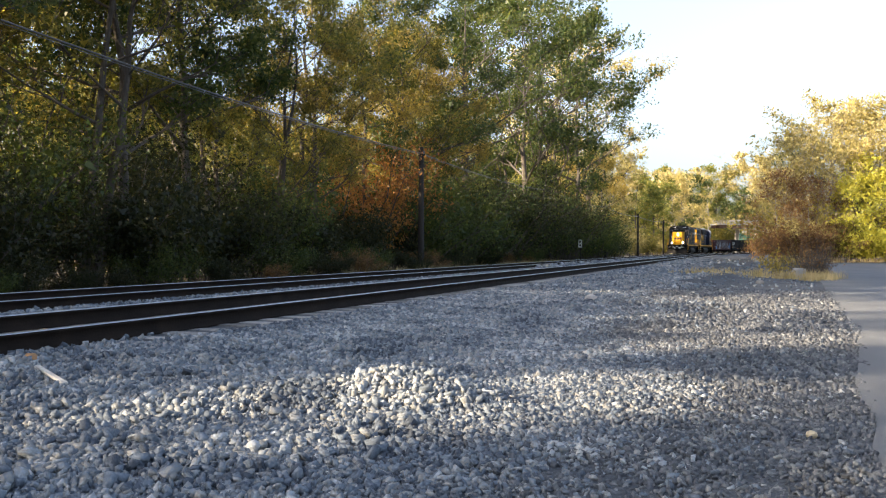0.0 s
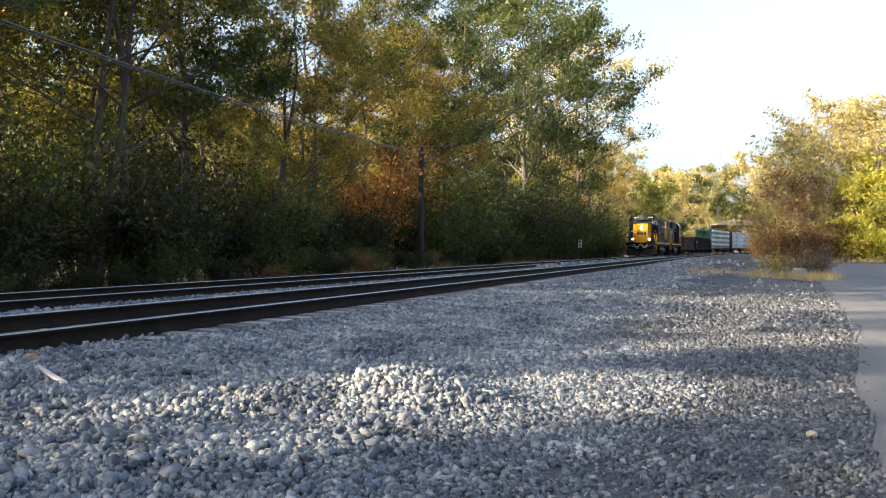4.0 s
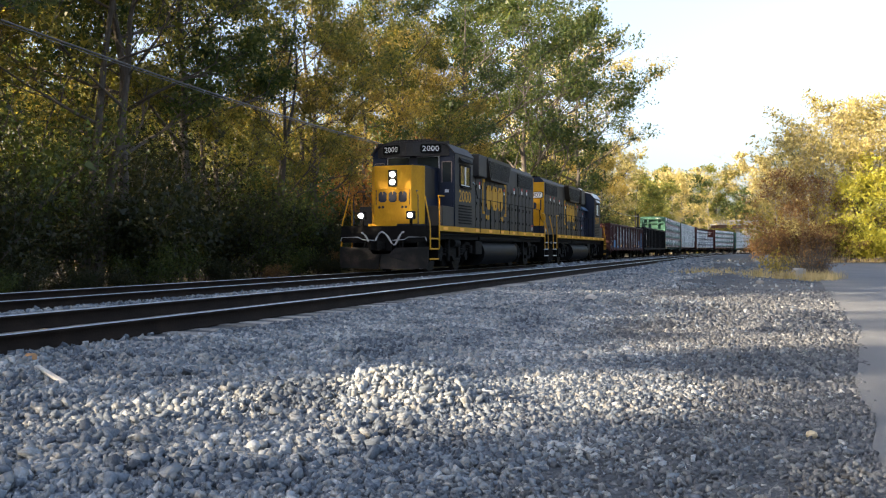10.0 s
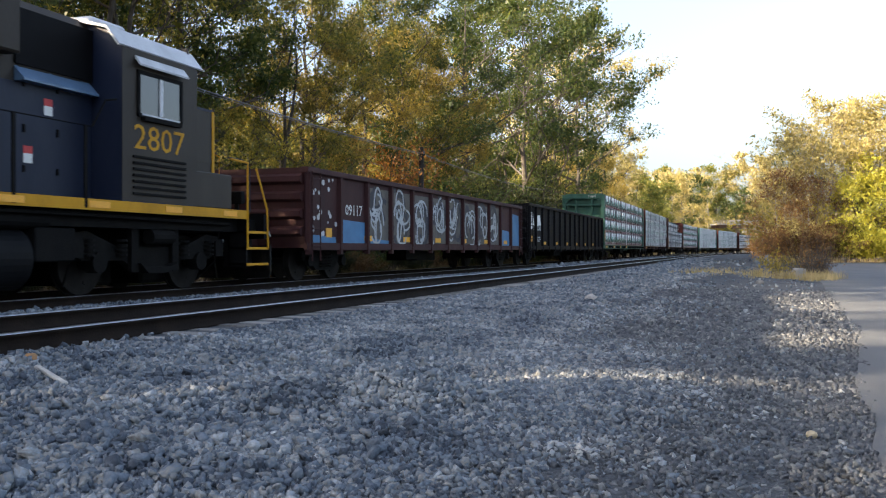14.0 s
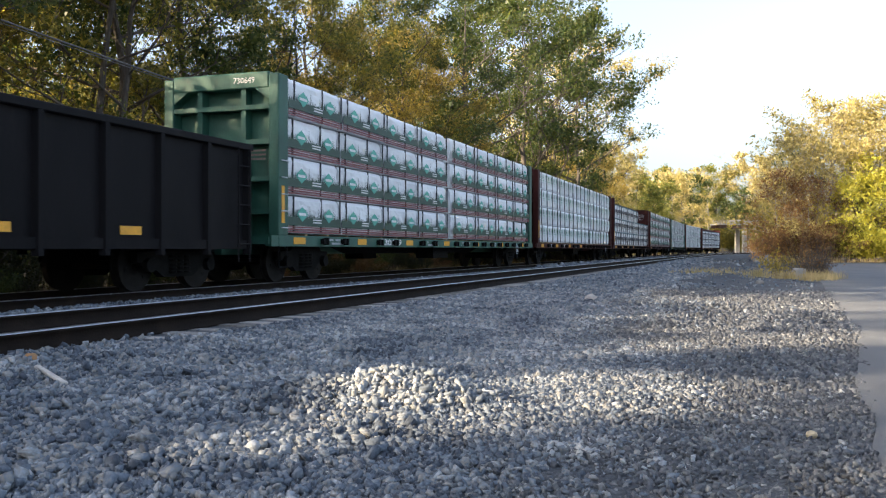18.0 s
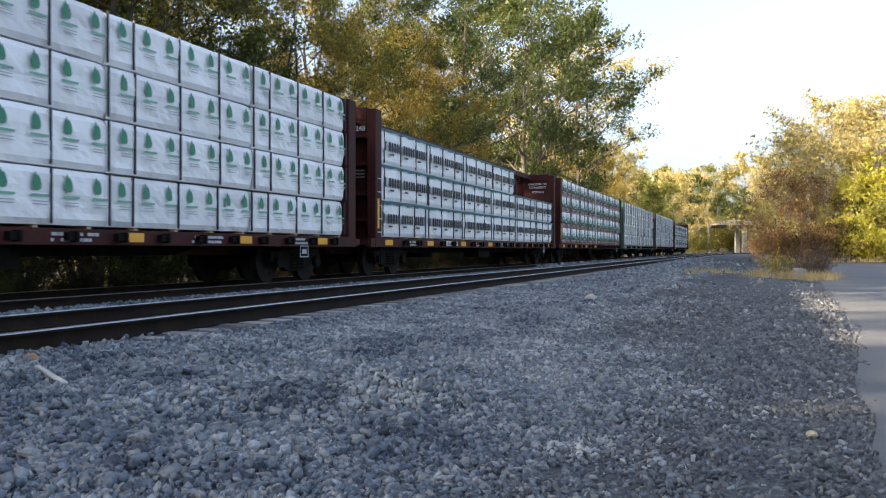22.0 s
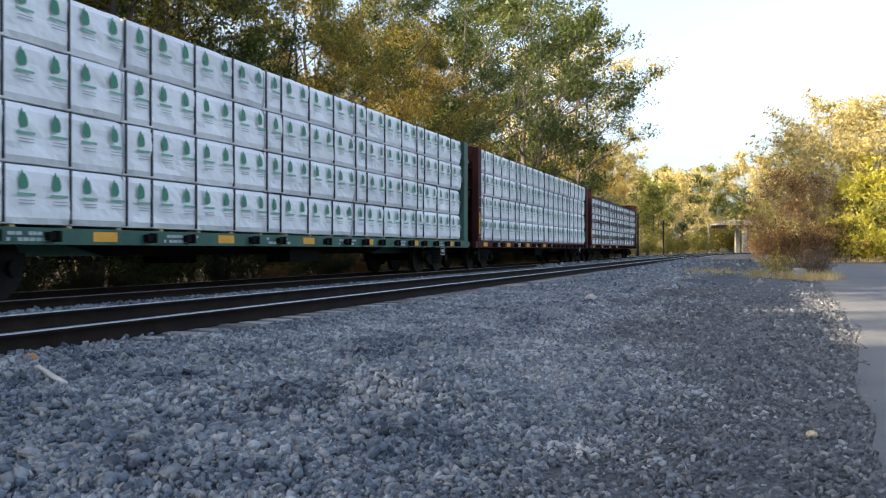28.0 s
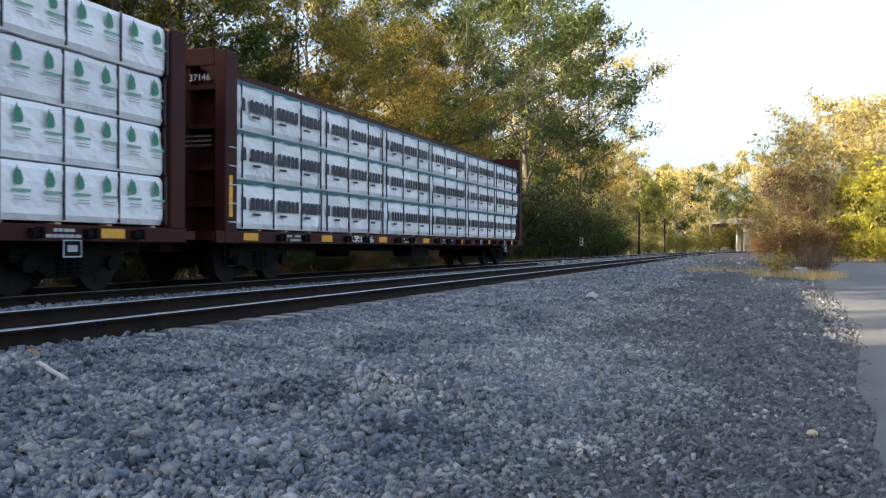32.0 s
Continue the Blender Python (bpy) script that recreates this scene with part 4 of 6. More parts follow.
M_LOGOGREEN = plain("green_print", (0.035, 0.19, 0.11), 0.6)
M_EMBLEM = plain("sea_green_print", (0.1, 0.38, 0.29), 0.6)
M_PALEGREEN = plain("pale_green_print", (0.16, 0.36, 0.27), 0.6)
M_PRINTRED = plain("dull_red_print", (0.19, 0.045, 0.05), 0.6)
M_PRINTBLACK = plain("black_print", (0.008, 0.009, 0.02), 0.6)
M_PRINTGREY = plain("grey_print", (0.38, 0.4, 0.42), 0.6)
M_FAINT = plain("faint_pink_print", (0.5, 0.46, 0.46), 0.6)
M_DIMGREY = plain("worn_stencil", (0.14, 0.11, 0.1), 0.7)
M_TEAL = plain("teal_wrap_hem", (0.02, 0.11, 0.13), 0.6)
M_REFLECT = plain("yellow_reflective_tape", (0.72, 0.34, 0.015), 0.4)
M_WHITEPAINT = plain("white_paint", (0.7, 0.7, 0.68), 0.6)
M_REDPAINT = plain("red_paint", (0.45, 0.03, 0.03), 0.5)
M_SKYPAINT = plain("sky_blue_paint", (0.055, 0.17, 0.33), 0.6)
M_STEELWHEEL = surface("wheel_steel", [(0.3, (0.006, 0.005, 0.0045)), (0.7, (0.018, 0.016, 0.014))], 5, 40, 0.75, 0.05, 0.2, spec=0.15)
# Blue sheen of the slanted hood panel, put into its colour.
M_BLUESHEEN = plain("blue_sheen_panel", (0.09, 0.15, 0.24), 0.4)
M_GREYBROWN = surface("overpainted_steel", [(0.3, (0.05, 0.042, 0.036)), (0.7, (0.13, 0.115, 0.1))], 3, 20, 0.7, 0, 0.1)
M_HOSE = plain("grey_hose", (0.4, 0.4, 0.4), 0.6)


def glow(name, col, power):
    m = bpy.data.materials.new(name)
    m.use_nodes = True
    b = m.node_tree.nodes["Principled BSDF"]
    b.inputs["Base Color"].default_value = (*col, 1)
    b.inputs["Emission Color"].default_value = (*col, 1)
    b.inputs["Emission Strength"].default_value = power
    return m


def window_glass(name):
    m = bpy.data.materials.new(name)
    m.use_nodes = True
    b = m.node_tree.nodes["Principled BSDF"]
    b.inputs["Base Color"].default_value = (0.02, 0.025, 0.028, 1)
    b.inputs["Roughness"].default_value, b.inputs["Specular IOR Level"].default_value = 0.06, 0.8
    return m


M_HEADLIGHT = glow("lit_headlight", (1.0, 0.9, 0.68), 30)
M_DITCH = glow("lit_ditch_light", (1.0, 0.95, 0.85), 14)
M_PANE = window_glass("cab_window_glass")

MESHES = {}


def kept(key, material, build, smooth=False):
    """The mesh of that name and material, built once."""
    k = (key, material.name)
    if k not in MESHES:
        MESHES[k] = to_mesh(key, build(), material, smooth)
    return MESHES[k]


def words(text, height, material, at, width=None):
    """Flat lettering that lies in the xz plane, reads along -x seen from +y, and is a hair thick."""
    key = ("text", text, round(height, 3), material.name, width)
    if key not in MESHES:
        c = bpy.data.curves.new("lettering", "FONT")
        c.body, c.size, c.align_x, c.align_y, c.extrude, c.resolution_u = text, height * 1.38, "CENTER", "CENTER", 0.001, 2
        ob = new("lettering", c)
        bpy.context.view_layer.update()
        me = bpy.data.meshes.new_from_object(ob.evaluated_get(bpy.context.evaluated_depsgraph_get()))
        bpy.data.objects.remove(ob)
        me.materials.clear()
        me.materials.append(material)
        if width:
            xs = [v.co.x for v in me.vertices]
            k = width / max(max(xs) - min(xs), 1e-6)
            for v in me.vertices:
                v.co.x *= k
        MESHES[key] = me
    return MESHES[key], at


def lettering(parent, text, height, material, x, y, z, face="+y", width=None):
    if not text:
        return
    turn = {"+y": pose(0, 0, 0, 90, 0, 180), "-y": pose(0, 0, 0, 90, 0, 0), "+x": pose(0, 0, 0, 90, 0, 90), "-x": pose(0, 0, 0, 90, 0, -90)}[face]
    me, at = words(text, height, material, Matrix.Translation((x, y, z)) @ turn, width)
    part("number", me, None, parent, at=at)


def side_bars(rng, x0, x1, z0, z1, y, rows, fill=0.8):
    """Unreadable lines of writing as plain bars on a side that faces +y."""
    bm = bmesh.new()
    h = (z1 - z0) / rows
    for r in range(rows):
        x = x0
        while x < x1 - 0.02:
            w = min(rng.uniform(0.05, 0.16), x1 - x)
            if rng.random() < fill:
                box(bm, x, x + w * 0.85, y, y + 0.003, z0 + h * (r + 0.22), z0 + h * (r + 0.8))
            x += w
    return bm


# ---- running gear ----
def wheel_bm(r, half=0.753):
    bm = bmesh.new()
    for side in (-1, 1):
        y = side * half
        rod(bm, (0, y - 0.06, 0), (0, y + 0.065, 0), r, 28)
        rod(bm, (0, y + side * 0.065, 0), (0, y + side * 0.085, 0), r * 0.82, 24, r * 0.5)
        rod(bm, (0, y + side * 0.085, 0), (0, y + side * 0.13, 0), 0.12, 12)
        rod(bm, (0, y - side * 0.06, 0), (0, y - side * 0.085, 0), r + 0.028, 28)
        for k in range(3):
            a = 2 * math.pi * k / 3
            box(bm, r * 0.6 * math.cos(a) - 0.03, r * 0.6 * math.cos(a) + 0.03, y + side * 0.08 - 0.01, y + side * 0.08 + 0.012, r * 0.6 * math.sin(a) - 0.03, r * 0.6 * math.sin(a) + 0.03)
    rod(bm, (0, -half, 0), (0, half, 0), 0.08, 10)
    return bm


WHEELSETS = []


def freight_truck(car, x, r=0.46):
    base = 0.89
    side = []

    def frame_bm():
        bm = bmesh.new()
        for sgn in (-1, 1):
            y0, y1 = (0.92, 1.06) if sgn > 0 else (-1.06, -0.92)
            prism([(-1.15, 0.5), (-1.15, 0.68), (-0.75, 0.7), (-0.4, 0.86), (0.4, 0.86), (0.75, 0.7), (1.15, 0.68), (1.15, 0.5), (0.8, 0.46), (0.42, 0.24), (-0.42, 0.24), (-0.8, 0.46)], y0, y1, "y", bm)
        box(bm, -0.2, 0.2, -1.0, 1.0, 0.42, 0.72)
        return bm
    t = part("truck", kept("truck_frame", M_GRIME, frame_bm), None, car, "grimy cast steel truck", at=Matrix.Translation((x, 0, 0)))

    def spring_bm():
        bm = bmesh.new()
        for zz in range(5):
            rod(bm, (0, 0, 0.31 + zz * 0.07), (0, 0, 0.345 + zz * 0.07), 0.085, 8)
        return bm
    for sgn in (-1, 1):
        for k in (-0.2, 0, 0.2):
            part("spring", kept("spring", M_GRIME, spring_bm), None, t, at=Matrix.Translation((k, sgn * 1.07, 0)))
    for k in (-1, 1):
        w = part("wheelset", kept("freight_wheelset", M_STEELWHEEL, lambda: wheel_bm(r)), None, t, at=Matrix.Translation((k * base, 0, r)))
        WHEELSETS.append((w, k * base, r, 1))
        for sgn in (-1, 1):
            part("bearing_cap", kept("bearing_cap", M_GRIME, lambda: rods(0.13, [Vector((0, -0.05, 0)), Vector((0, 0.06, 0))], sides=12)), None, t, at=Matrix.Translation((k * base, sgn * 1.1, r)))
    return t


def coupler(car, x, sgn):
    bm = boxes((0, 0.62 * sgn, -0.09, 0.09, 0.76, 0.98))
    prism([(0.55 * sgn, -0.14), (0.86 * sgn, -0.16), (0.92 * sgn, -0.05), (0.78 * sgn, 0.02), (0.9 * sgn, 0.14), (0.6 * sgn, 0.16)], 0.72, 1.0, "z", bm)
    part("coupler", bm, M_GRIME, car, at=Matrix.Translation((x, 0, 0)))


# ---- locomotives ----
def bent_rail(r, pts):
    vs, fs = [], []
    tube(vs, fs, [Vector(p) for p in pts], [r] * len(pts), 6)
    bm = bmesh.new()
    ring = [bm.verts.new(v) for v in vs]
    for f in fs:
        bm.faces.new([ring[i] for i in f])
    return bm


def loco(number, label, off, reverse, wide_grey):
    c = thing("locomotive", label, "locomotive", group="two locomotives")
    body = M_DULLBLUE if wide_grey else M_GREYLOCO
    # underframe, deck and sill
    part("underframe", boxes((-8.47, 8.47, -1.3, 1.3, 1.08, 1.34), (-8.47, -8.3, -1.5, 1.5, 0.95, 1.45), (8.3, 8.47, -1.5, 1.5, 0.95, 1.45)), M_BLACK, c)
    part("walkway", boxes((-7.6, 7.6, -1.52, 1.52, 1.34, 1.5), (-8.47, 8.47, -0.95, 0.95, 1.34, 1.495)), M_BLACK, c)
    for sgn in (-1, 1):
        bm = bmesh.new()
        box(bm, -7.6, 7.6, sgn * 1.522 - 0.008, sgn * 1.522 + 0.008, 1.33, 1.5)
        part("sill_stripe", bm, M_YELLOW, c, "yellow painted walkway edge")
        rng = random.Random(number + sgn)
        for k in range(9):
            me = kept("loco_reflector", M_REFLECT, lambda: boxes((-0.23, 0.23, -0.004, 0.004, 1.37, 1.47)))
            part("reflector_strip", me, None, c, at=Matrix.Translation((-7.0 + k * 1.75 + rng.uniform(-0.1, 0.1), sgn * 1.534, 0)))
    # step wells at the four corners
    for ex in (-1, 1):
        for sgn in (-1, 1):
            bm = bmesh.new()
            x0, x1 = sorted((ex * 7.62, ex * 8.45))
            for zz in (0.42, 0.74, 1.06):
                box(bm, x0, x1, min(sgn * 1.12, sgn * 1.5), max(sgn * 1.12, sgn * 1.5), zz, zz + 0.035)
            box(bm, ex * 7.64 - 0.02, ex * 7.64 + 0.02, min(sgn * 0.98, sgn * 1.5), max(sgn * 0.98, sgn * 1.5), 0.38, 1.34)
            box(bm, x0, x1, sgn * 1.1 - 0.02, sgn * 1.1 + 0.02, 0.38, 1.34)
            part("stepwell", bm, M_BLACK, c)
            bm = bmesh.new()
            for zz in (0.42, 0.74, 1.06):
                box(bm, x0, x1, sgn * 1.505 - 0.006, sgn * 1.505 + 0.006, zz - 0.01, zz + 0.04)
            part("step_edging", bm, M_YELLOW if ex > 0 else M_PRINTGREY, c)
            gx = ex * 7.62
            part("grab_rail", bent_rail(0.021, [(gx, sgn * 1.53, 0.75), (gx, sgn * 1.53, 2.35), (gx + ex * 0.06, sgn * 1.5, 2.45), (gx - ex * 0.55, sgn * 1.5, 2.47)]), M_YELLOW, c)
            gx = ex * 8.42
            part("grab_rail", bent_rail(0.021, [(gx, sgn * 1.52, 0.75), (gx, sgn * 1.5, 1.55), (gx - ex * 0.1, sgn * 1.3, 2.4)]), M_YELLOW, c)
        # end: platform plate, plow, hoses, cut levers
        part("end_plate", boxes((ex * 8.47 - 0.02, ex * 8.47 + 0.02, -1.5, 1.5, 1.0, 1.48)), M_BLACK, c)
        bm = bmesh.new()
        for sgn in (-1, 1):
            prism([(sgn * 0.02, 0.12), (sgn * 1.45, 0.14), (sgn * 1.5, 0.3), (sgn * 1.5, 0.82), (sgn * 0.45, 0.78), (sgn * 0.3, 0.6), (sgn * 0.02, 0.58)], ex * 8.5 - 0.02, ex * 8.5 + 0.02, "x", bm)
        for v in bm.verts:
            v.co.x += ex * (0.42 - 0.22 * abs(v.co.y)) * (1.0 - v.co.z * 0.5)
        part("plow", bm, M_PLOW, c, "scuffed steel snow plow")
        part("drawbar_box", boxes((ex * 8.47, ex * 8.62, -0.3, 0.3, 0.7, 1.1)), M_BLACK, c)
        for sgn in (-1, 1):
            for k in range(3):
                y = sgn * (0.42 + 0.11 * k)
                part("air_hose", bent_rail(0.025, [(ex * 8.5, y, 1.0), (ex * 8.62, y + sgn * 0.03, 0.75), (ex * 8.58, y + sgn * 0.05, 0.42)]), M_BLACK, c)
            part("cut_lever", bent_rail(0.014, [(ex * 8.56, sgn * 0.25, 1.02), (ex * 8.6, sgn * 0.7, 1.04), (ex * 8.6, sgn * 0.85, 1.12), (ex * 8.6, sgn * 1.42, 1.12), (ex * 8.62, sgn * 1.46, 1.0)]), M_PRINTGREY, c)
            part("end_handrail", bent_rail(0.016, [(ex * 8.4, sgn * 1.1, 1.5), (ex * 8.4, sgn * 1.1, 2.4), (ex * 8.3, sgn * 1.0, 2.58), (ex * 7.9, sgn * 0.9, 2.6)]), M_NAVY if ex > 0 else M_YELLOW, c)
        pts = [(ex * 8.64, -0.72 + 0.06 * k, 1.1 + 0.2 * math.cos((-0.72 + 0.06 * k) * 8.4) - 0.03 * math.cos(k)) for k in range(25)]
        part("platform_edge", boxes((ex * 8.47 - 0.04, ex * 8.47 + 0.04, -0.55, 0.4, 1.47, 1.55)), M_YELLOW, c)
        part("jumper_cable", bent_rail(0.028, pts), M_HOSE, c)
        coupler(c, ex * 8.5, ex)
    # long hood with its doors
    hx0, hx1 = -7.83, 3.95
    part("long_hood", prism([(-0.9, 1.5), (0.9, 1.5), (0.9, 4.22), (0.72, 4.42), (-0.72, 4.42), (-0.9, 4.22)], hx0 + 0.03, hx1, "x"), body, c)
    for sgn in (-1, 1):
        y = sgn * 0.9
        x = -7.55
        k = 0
        while x < 3.4:
            w = 0.62
            me = kept("hood_door", body, lambda: boxes((-0.3, 0.3, -0.012, 0.011, -0.98, 0.98), bevel=0.006))
            d = part("hood_door", me, None, c, at=Matrix.Translation((x + w / 2, y + sgn * 0.004, 2.56)) @ Matrix.Rotation(0 if sgn > 0 else math.pi, 4, "Z"))
            part("latch", kept("latch", M_BLACK, lambda: boxes((0.2, 0.24, 0.014, 0.04, -0.12, 0.0), (0.2, 0.24, 0.014, 0.04, 0.55, 0.66), (0.2, 0.24, 0.014, 0.04, -0.7, -0.6))), None, d)
            x += w + 0.045
            k += 1
        # radiator screens at the end, central blower bulge, small grilles
        part("radiator_screen", boxes((-7.5, -4.75, min(y, y + sgn * 0.045), max(y, y + sgn * 0.045), 3.58, 4.13)), M_MESHGRILLE, c, "dark radiator intake screen")
        part("screen_frame", boxes((-7.55, -4.7, min(y, y + sgn * 0.03), max(y, y + sgn * 0.03), 3.53, 3.58), (-7.55, -4.7, min(y, y + sgn * 0.03), max(y, y + sgn * 0.03), 4.13, 4.17)), body, c)
        part("brake_blister", prism([(-2.3, 3.58), (-2.15, 3.48), (0.35, 3.48), (0.5, 3.58), (0.85, 4.3), (0.75, 4.36), (-2.65, 4.36), (-2.75, 4.3)], min(y, y + sgn * 0.26), max(y, y + sgn * 0.26), "y"), body, c)
        part("blister_grille", prism([(-2.2, 3.56), (0.4, 3.56), (0.7, 4.22), (-2.55, 4.22)], min(y, y + sgn * 0.275), max(y, y + sgn * 0.275), "y"), M_MESHGRILLE, c)
        part("hood_grille", boxes((2.35, 3.93, min(y, y + sgn * 0.05), max(y, y + sgn * 0.05), 3.42, 4.24)), M_MESHGRILLE, c)
        part("drip_panel", prism([(y, 3.4), (y + sgn * 0.2, 3.2), (y + sgn * 0.2, 3.17), (y, 3.17)], 2.35, 3.9, "x"), M_BLUESHEEN, c, "slanted hood panel with a pale blue sheen painted on")
        if reverse:
            part("repainted_panel", boxes((1.7, 3.94, min(y, y + sgn * 0.024), max(y, y + sgn * 0.024), 1.52, 3.16), bevel=0.004), M_NAVY, c, "newer navy panel on the weathered hood")
        part("filter_box", boxes((1.15, 2.2, min(y, y + sgn * 0.3), max(y, y + sgn * 0.3), 3.5, 4.34), bevel=0.03), body, c)
        # warning labels
        for x, z in ((-6.4, 3.28), (-5.5, 3.26), (-4.1, 3.2), (-2.4, 3.05), (1.2, 3.1), (3.0, 2.75), (-7.5, 1.65), (2.6, 2.0)):
            pl = part("notice_plate", kept("notice_plate", M_WHITEPAINT, lambda: boxes((-0.085, 0.085, -0.003, 0.003, 0, 0.14))), None, c, at=Matrix.Translation((x, y + sgn * 0.024, z)))
            part("notice_heading", kept("notice_heading", M_REDPAINT, lambda: boxes((-0.085, 0.085, -0.003, 0.003, 0.14, 0.25))), None, pl)
        # big emblem: brackets, three blocks, two pairs of dots
        bm = bmesh.new()
        yy0, yy1 = sorted((y + sgn * 0.02, y + sgn * 0.03))
        cx = -0.95
        for q in (-1, 1):
            xx = cx + q * 1.72
            box(bm, xx - 0.06, xx + 0.06, yy0, yy1, 2.14, 3.5)
            box(bm, min(xx, xx - q * 0.26), max(xx, xx - q * 0.26), yy0, yy1, 3.4, 3.505)
            box(bm, min(xx, xx - q * 0.26), max(xx, xx - q * 0.26), yy0, yy1, 2.135, 2.24)
        part("bracket", bm, M_YELLOW, c)
        for q in (-1, 0, 1):
            xx = cx + q * 0.83
            block = prism([(xx - 0.37, 2.52), (xx - 0.2, 2.34), (xx + 0.2, 2.34), (xx + 0.37, 2.52), (xx + 0.37, 3.14), (xx + 0.2, 3.32), (xx + 0.05, 3.32), (xx, 3.02),
                           (xx - 0.05, 3.32), (xx - 0.2, 3.32), (xx - 0.37, 3.14)], yy0, yy1, "y")
            part("emblem_block", block, M_YELLOW, c)
        bm = bmesh.new()
        for xx in (cx - 1.2, cx - 0.92, cx + 0.92, cx + 1.2):
            rod(bm, (xx, yy0, 2.02), (xx, yy1, 2.02), 0.105, 14)
        part("emblem_dots", bm, M_YELLOW, c, "yellow painted dots under the emblem")
    # roof gear
    for x in (-7.0, -5.9, -4.9, -1.5, -0.4):
        part("roof_fan", kept("roof_fan", M_GRIME, lambda: rods(0.48, [Vector((0, 0, 4.38)), Vector((0, 0, 4.54))], sides=20)), None, c, at=Matrix.Translation((x, 0, 0)))
    part("exhaust_stack", boxes((-3.3, -2.7, -0.25, 0.25, 4.38, 4.6), (2.0, 2.5, -0.2, 0.2, 4.38, 4.56)), M_BLACK, c)
    bm = rods(0.035, [Vector((-3.9, 0.15, 4.3)), Vector((-3.9, 0.15, 4.6))])
    rod(bm, (-3.9, 0.15, 4.58), (-3.45, 0.15, 4.6), 0.05, 8, 0.09)
    rod(bm, (-3.9, 0.3, 4.56), (-4.3, 0.3, 4.58), 0.05, 8, 0.09)
    part("horn", bm, M_GRIME, c)
    # hood end: yellow face, number boards, headlight
    part("hood_end", prism([(-0.91, 1.5), (0.91, 1.5), (0.91, 4.2), (0.7, 4.4), (-0.7, 4.4), (-0.91, 4.2)], hx0 - 0.02, hx0 + 0.025, "x"), M_YELLOW, c, "yellow end of the long hood")
    part("hood_end_skirt", boxes((hx0 - 0.035, hx0 + 0.03, -0.925, 0.925, 1.5, 1.95)), M_NAVY, c)
    part("end_roof_cap", prism([(-0.92, 4.18), (0.92, 4.18), (0.71, 4.43), (-0.71, 4.43)], hx0 - 0.03, hx0 + 0.03, "x"), M_NAVY, c)
    for sgn in (-1, 1):
        def board(grow):
            y0, y1, z0, z1 = 0.05 - grow, 0.83 + grow, 3.38 - grow, 3.66 + grow
            return [(sgn * a, b) for a, b in ((y0, z0 + 0.06), (y0 + 0.06, z0), (y1 - 0.06, z0), (y1, z0 + 0.06), (y1, z1 - 0.06), (y1 - 0.06, z1), (y0 + 0.06, z1), (y0, z1 - 0.06))]
        b = part("number_board", prism(board(0.03), hx0 - 0.07, hx0 - 0.02, "x"), M_BLACK, c)
        part("board_face", prism(board(0.0), hx0 - 0.075, hx0 - 0.069, "x"), M_WHITEPAINT, b)
        lettering(b, str(number), 0.21, M_BLACK, hx0 - 0.08, sgn * 0.44, 3.52, "-x", 0.66)
    part("headlight_rear", boxes((hx0 - 0.06, hx0 - 0.02, -0.26, 0.26, 3.72, 3.95)), M_BLACK, c)
    for y in (-0.12, 0.12):
        part("rear_lamp", rods(0.09, [Vector((hx0 - 0.05, y, 3.83)), Vector((hx0 - 0.09, y, 3.83))], sides=14), M_SILVER, c)
    bm = bmesh.new()
    for q in (-1, 0, 1):
        prism([(q * 0.36 - 0.15, 2.86), (q * 0.36 - 0.09, 2.8), (q * 0.36 + 0.09, 2.8), (q * 0.36 + 0.15, 2.86), (q * 0.36 + 0.15, 3.08), (q * 0.36 + 0.09, 3.14), (q * 0.36 + 0.02, 3.14), (q * 0.36, 3.0), (q * 0.36 - 0.02, 3.14), (q * 0.36 - 0.09, 3.14), (q * 0.36 - 0.15, 3.08)], hx0 - 0.035, hx0 - 0.02, "x", bm)
    for q in (-1, 1):
        box(bm, hx0 - 0.035, hx0 - 0.02, q * 0.74 - 0.03, q * 0.74 + 0.03, 2.75, 3.28)
    part("end_emblem", bm, M_NAVY, c)
    part("end_door", boxes((hx0 - 0.045, hx0 - 0.02, -0.3, 0.3, 1.52, 2.7), bevel=0.01), M_YELLOW, c)
    # cab
    cab = part("cab", prism([(-1.5, 1.5), (1.5, 1.5), (1.5, 4.0), (1.25, 4.28), (0.6, 4.43), (-0.6, 4.43), (-1.25, 4.28), (-1.5, 4.0)], 3.95, 5.97, "x"), M_NAVY, c)
    part("cab_roof", prism([(-1.53, 3.99), (-1.27, 4.3), (-0.6, 4.47), (0.6, 4.47), (1.27, 4.3), (1.53, 3.99), (1.5, 3.97), (1.25, 4.26), (0.6, 4.42), (-0.6, 4.42), (-1.25, 4.26), (-1.5, 3.97)], 3.85, 6.12, "x"),
         M_SILVER if reverse else body, cab)
    for sgn in (-1, 1):
        part("cab_side", boxes((3.95, 5.96, min(sgn * 1.5, sgn * 1.508), max(sgn * 1.5, sgn * 1.508), 1.52, 3.98)), body, cab, "dusty grey-brown cab side")
    if reverse:
        part("air_conditioner", boxes((4.4, 5.3, -0.5, 0.5, 4.45, 4.66), bevel=0.05), M_SILVER, cab)
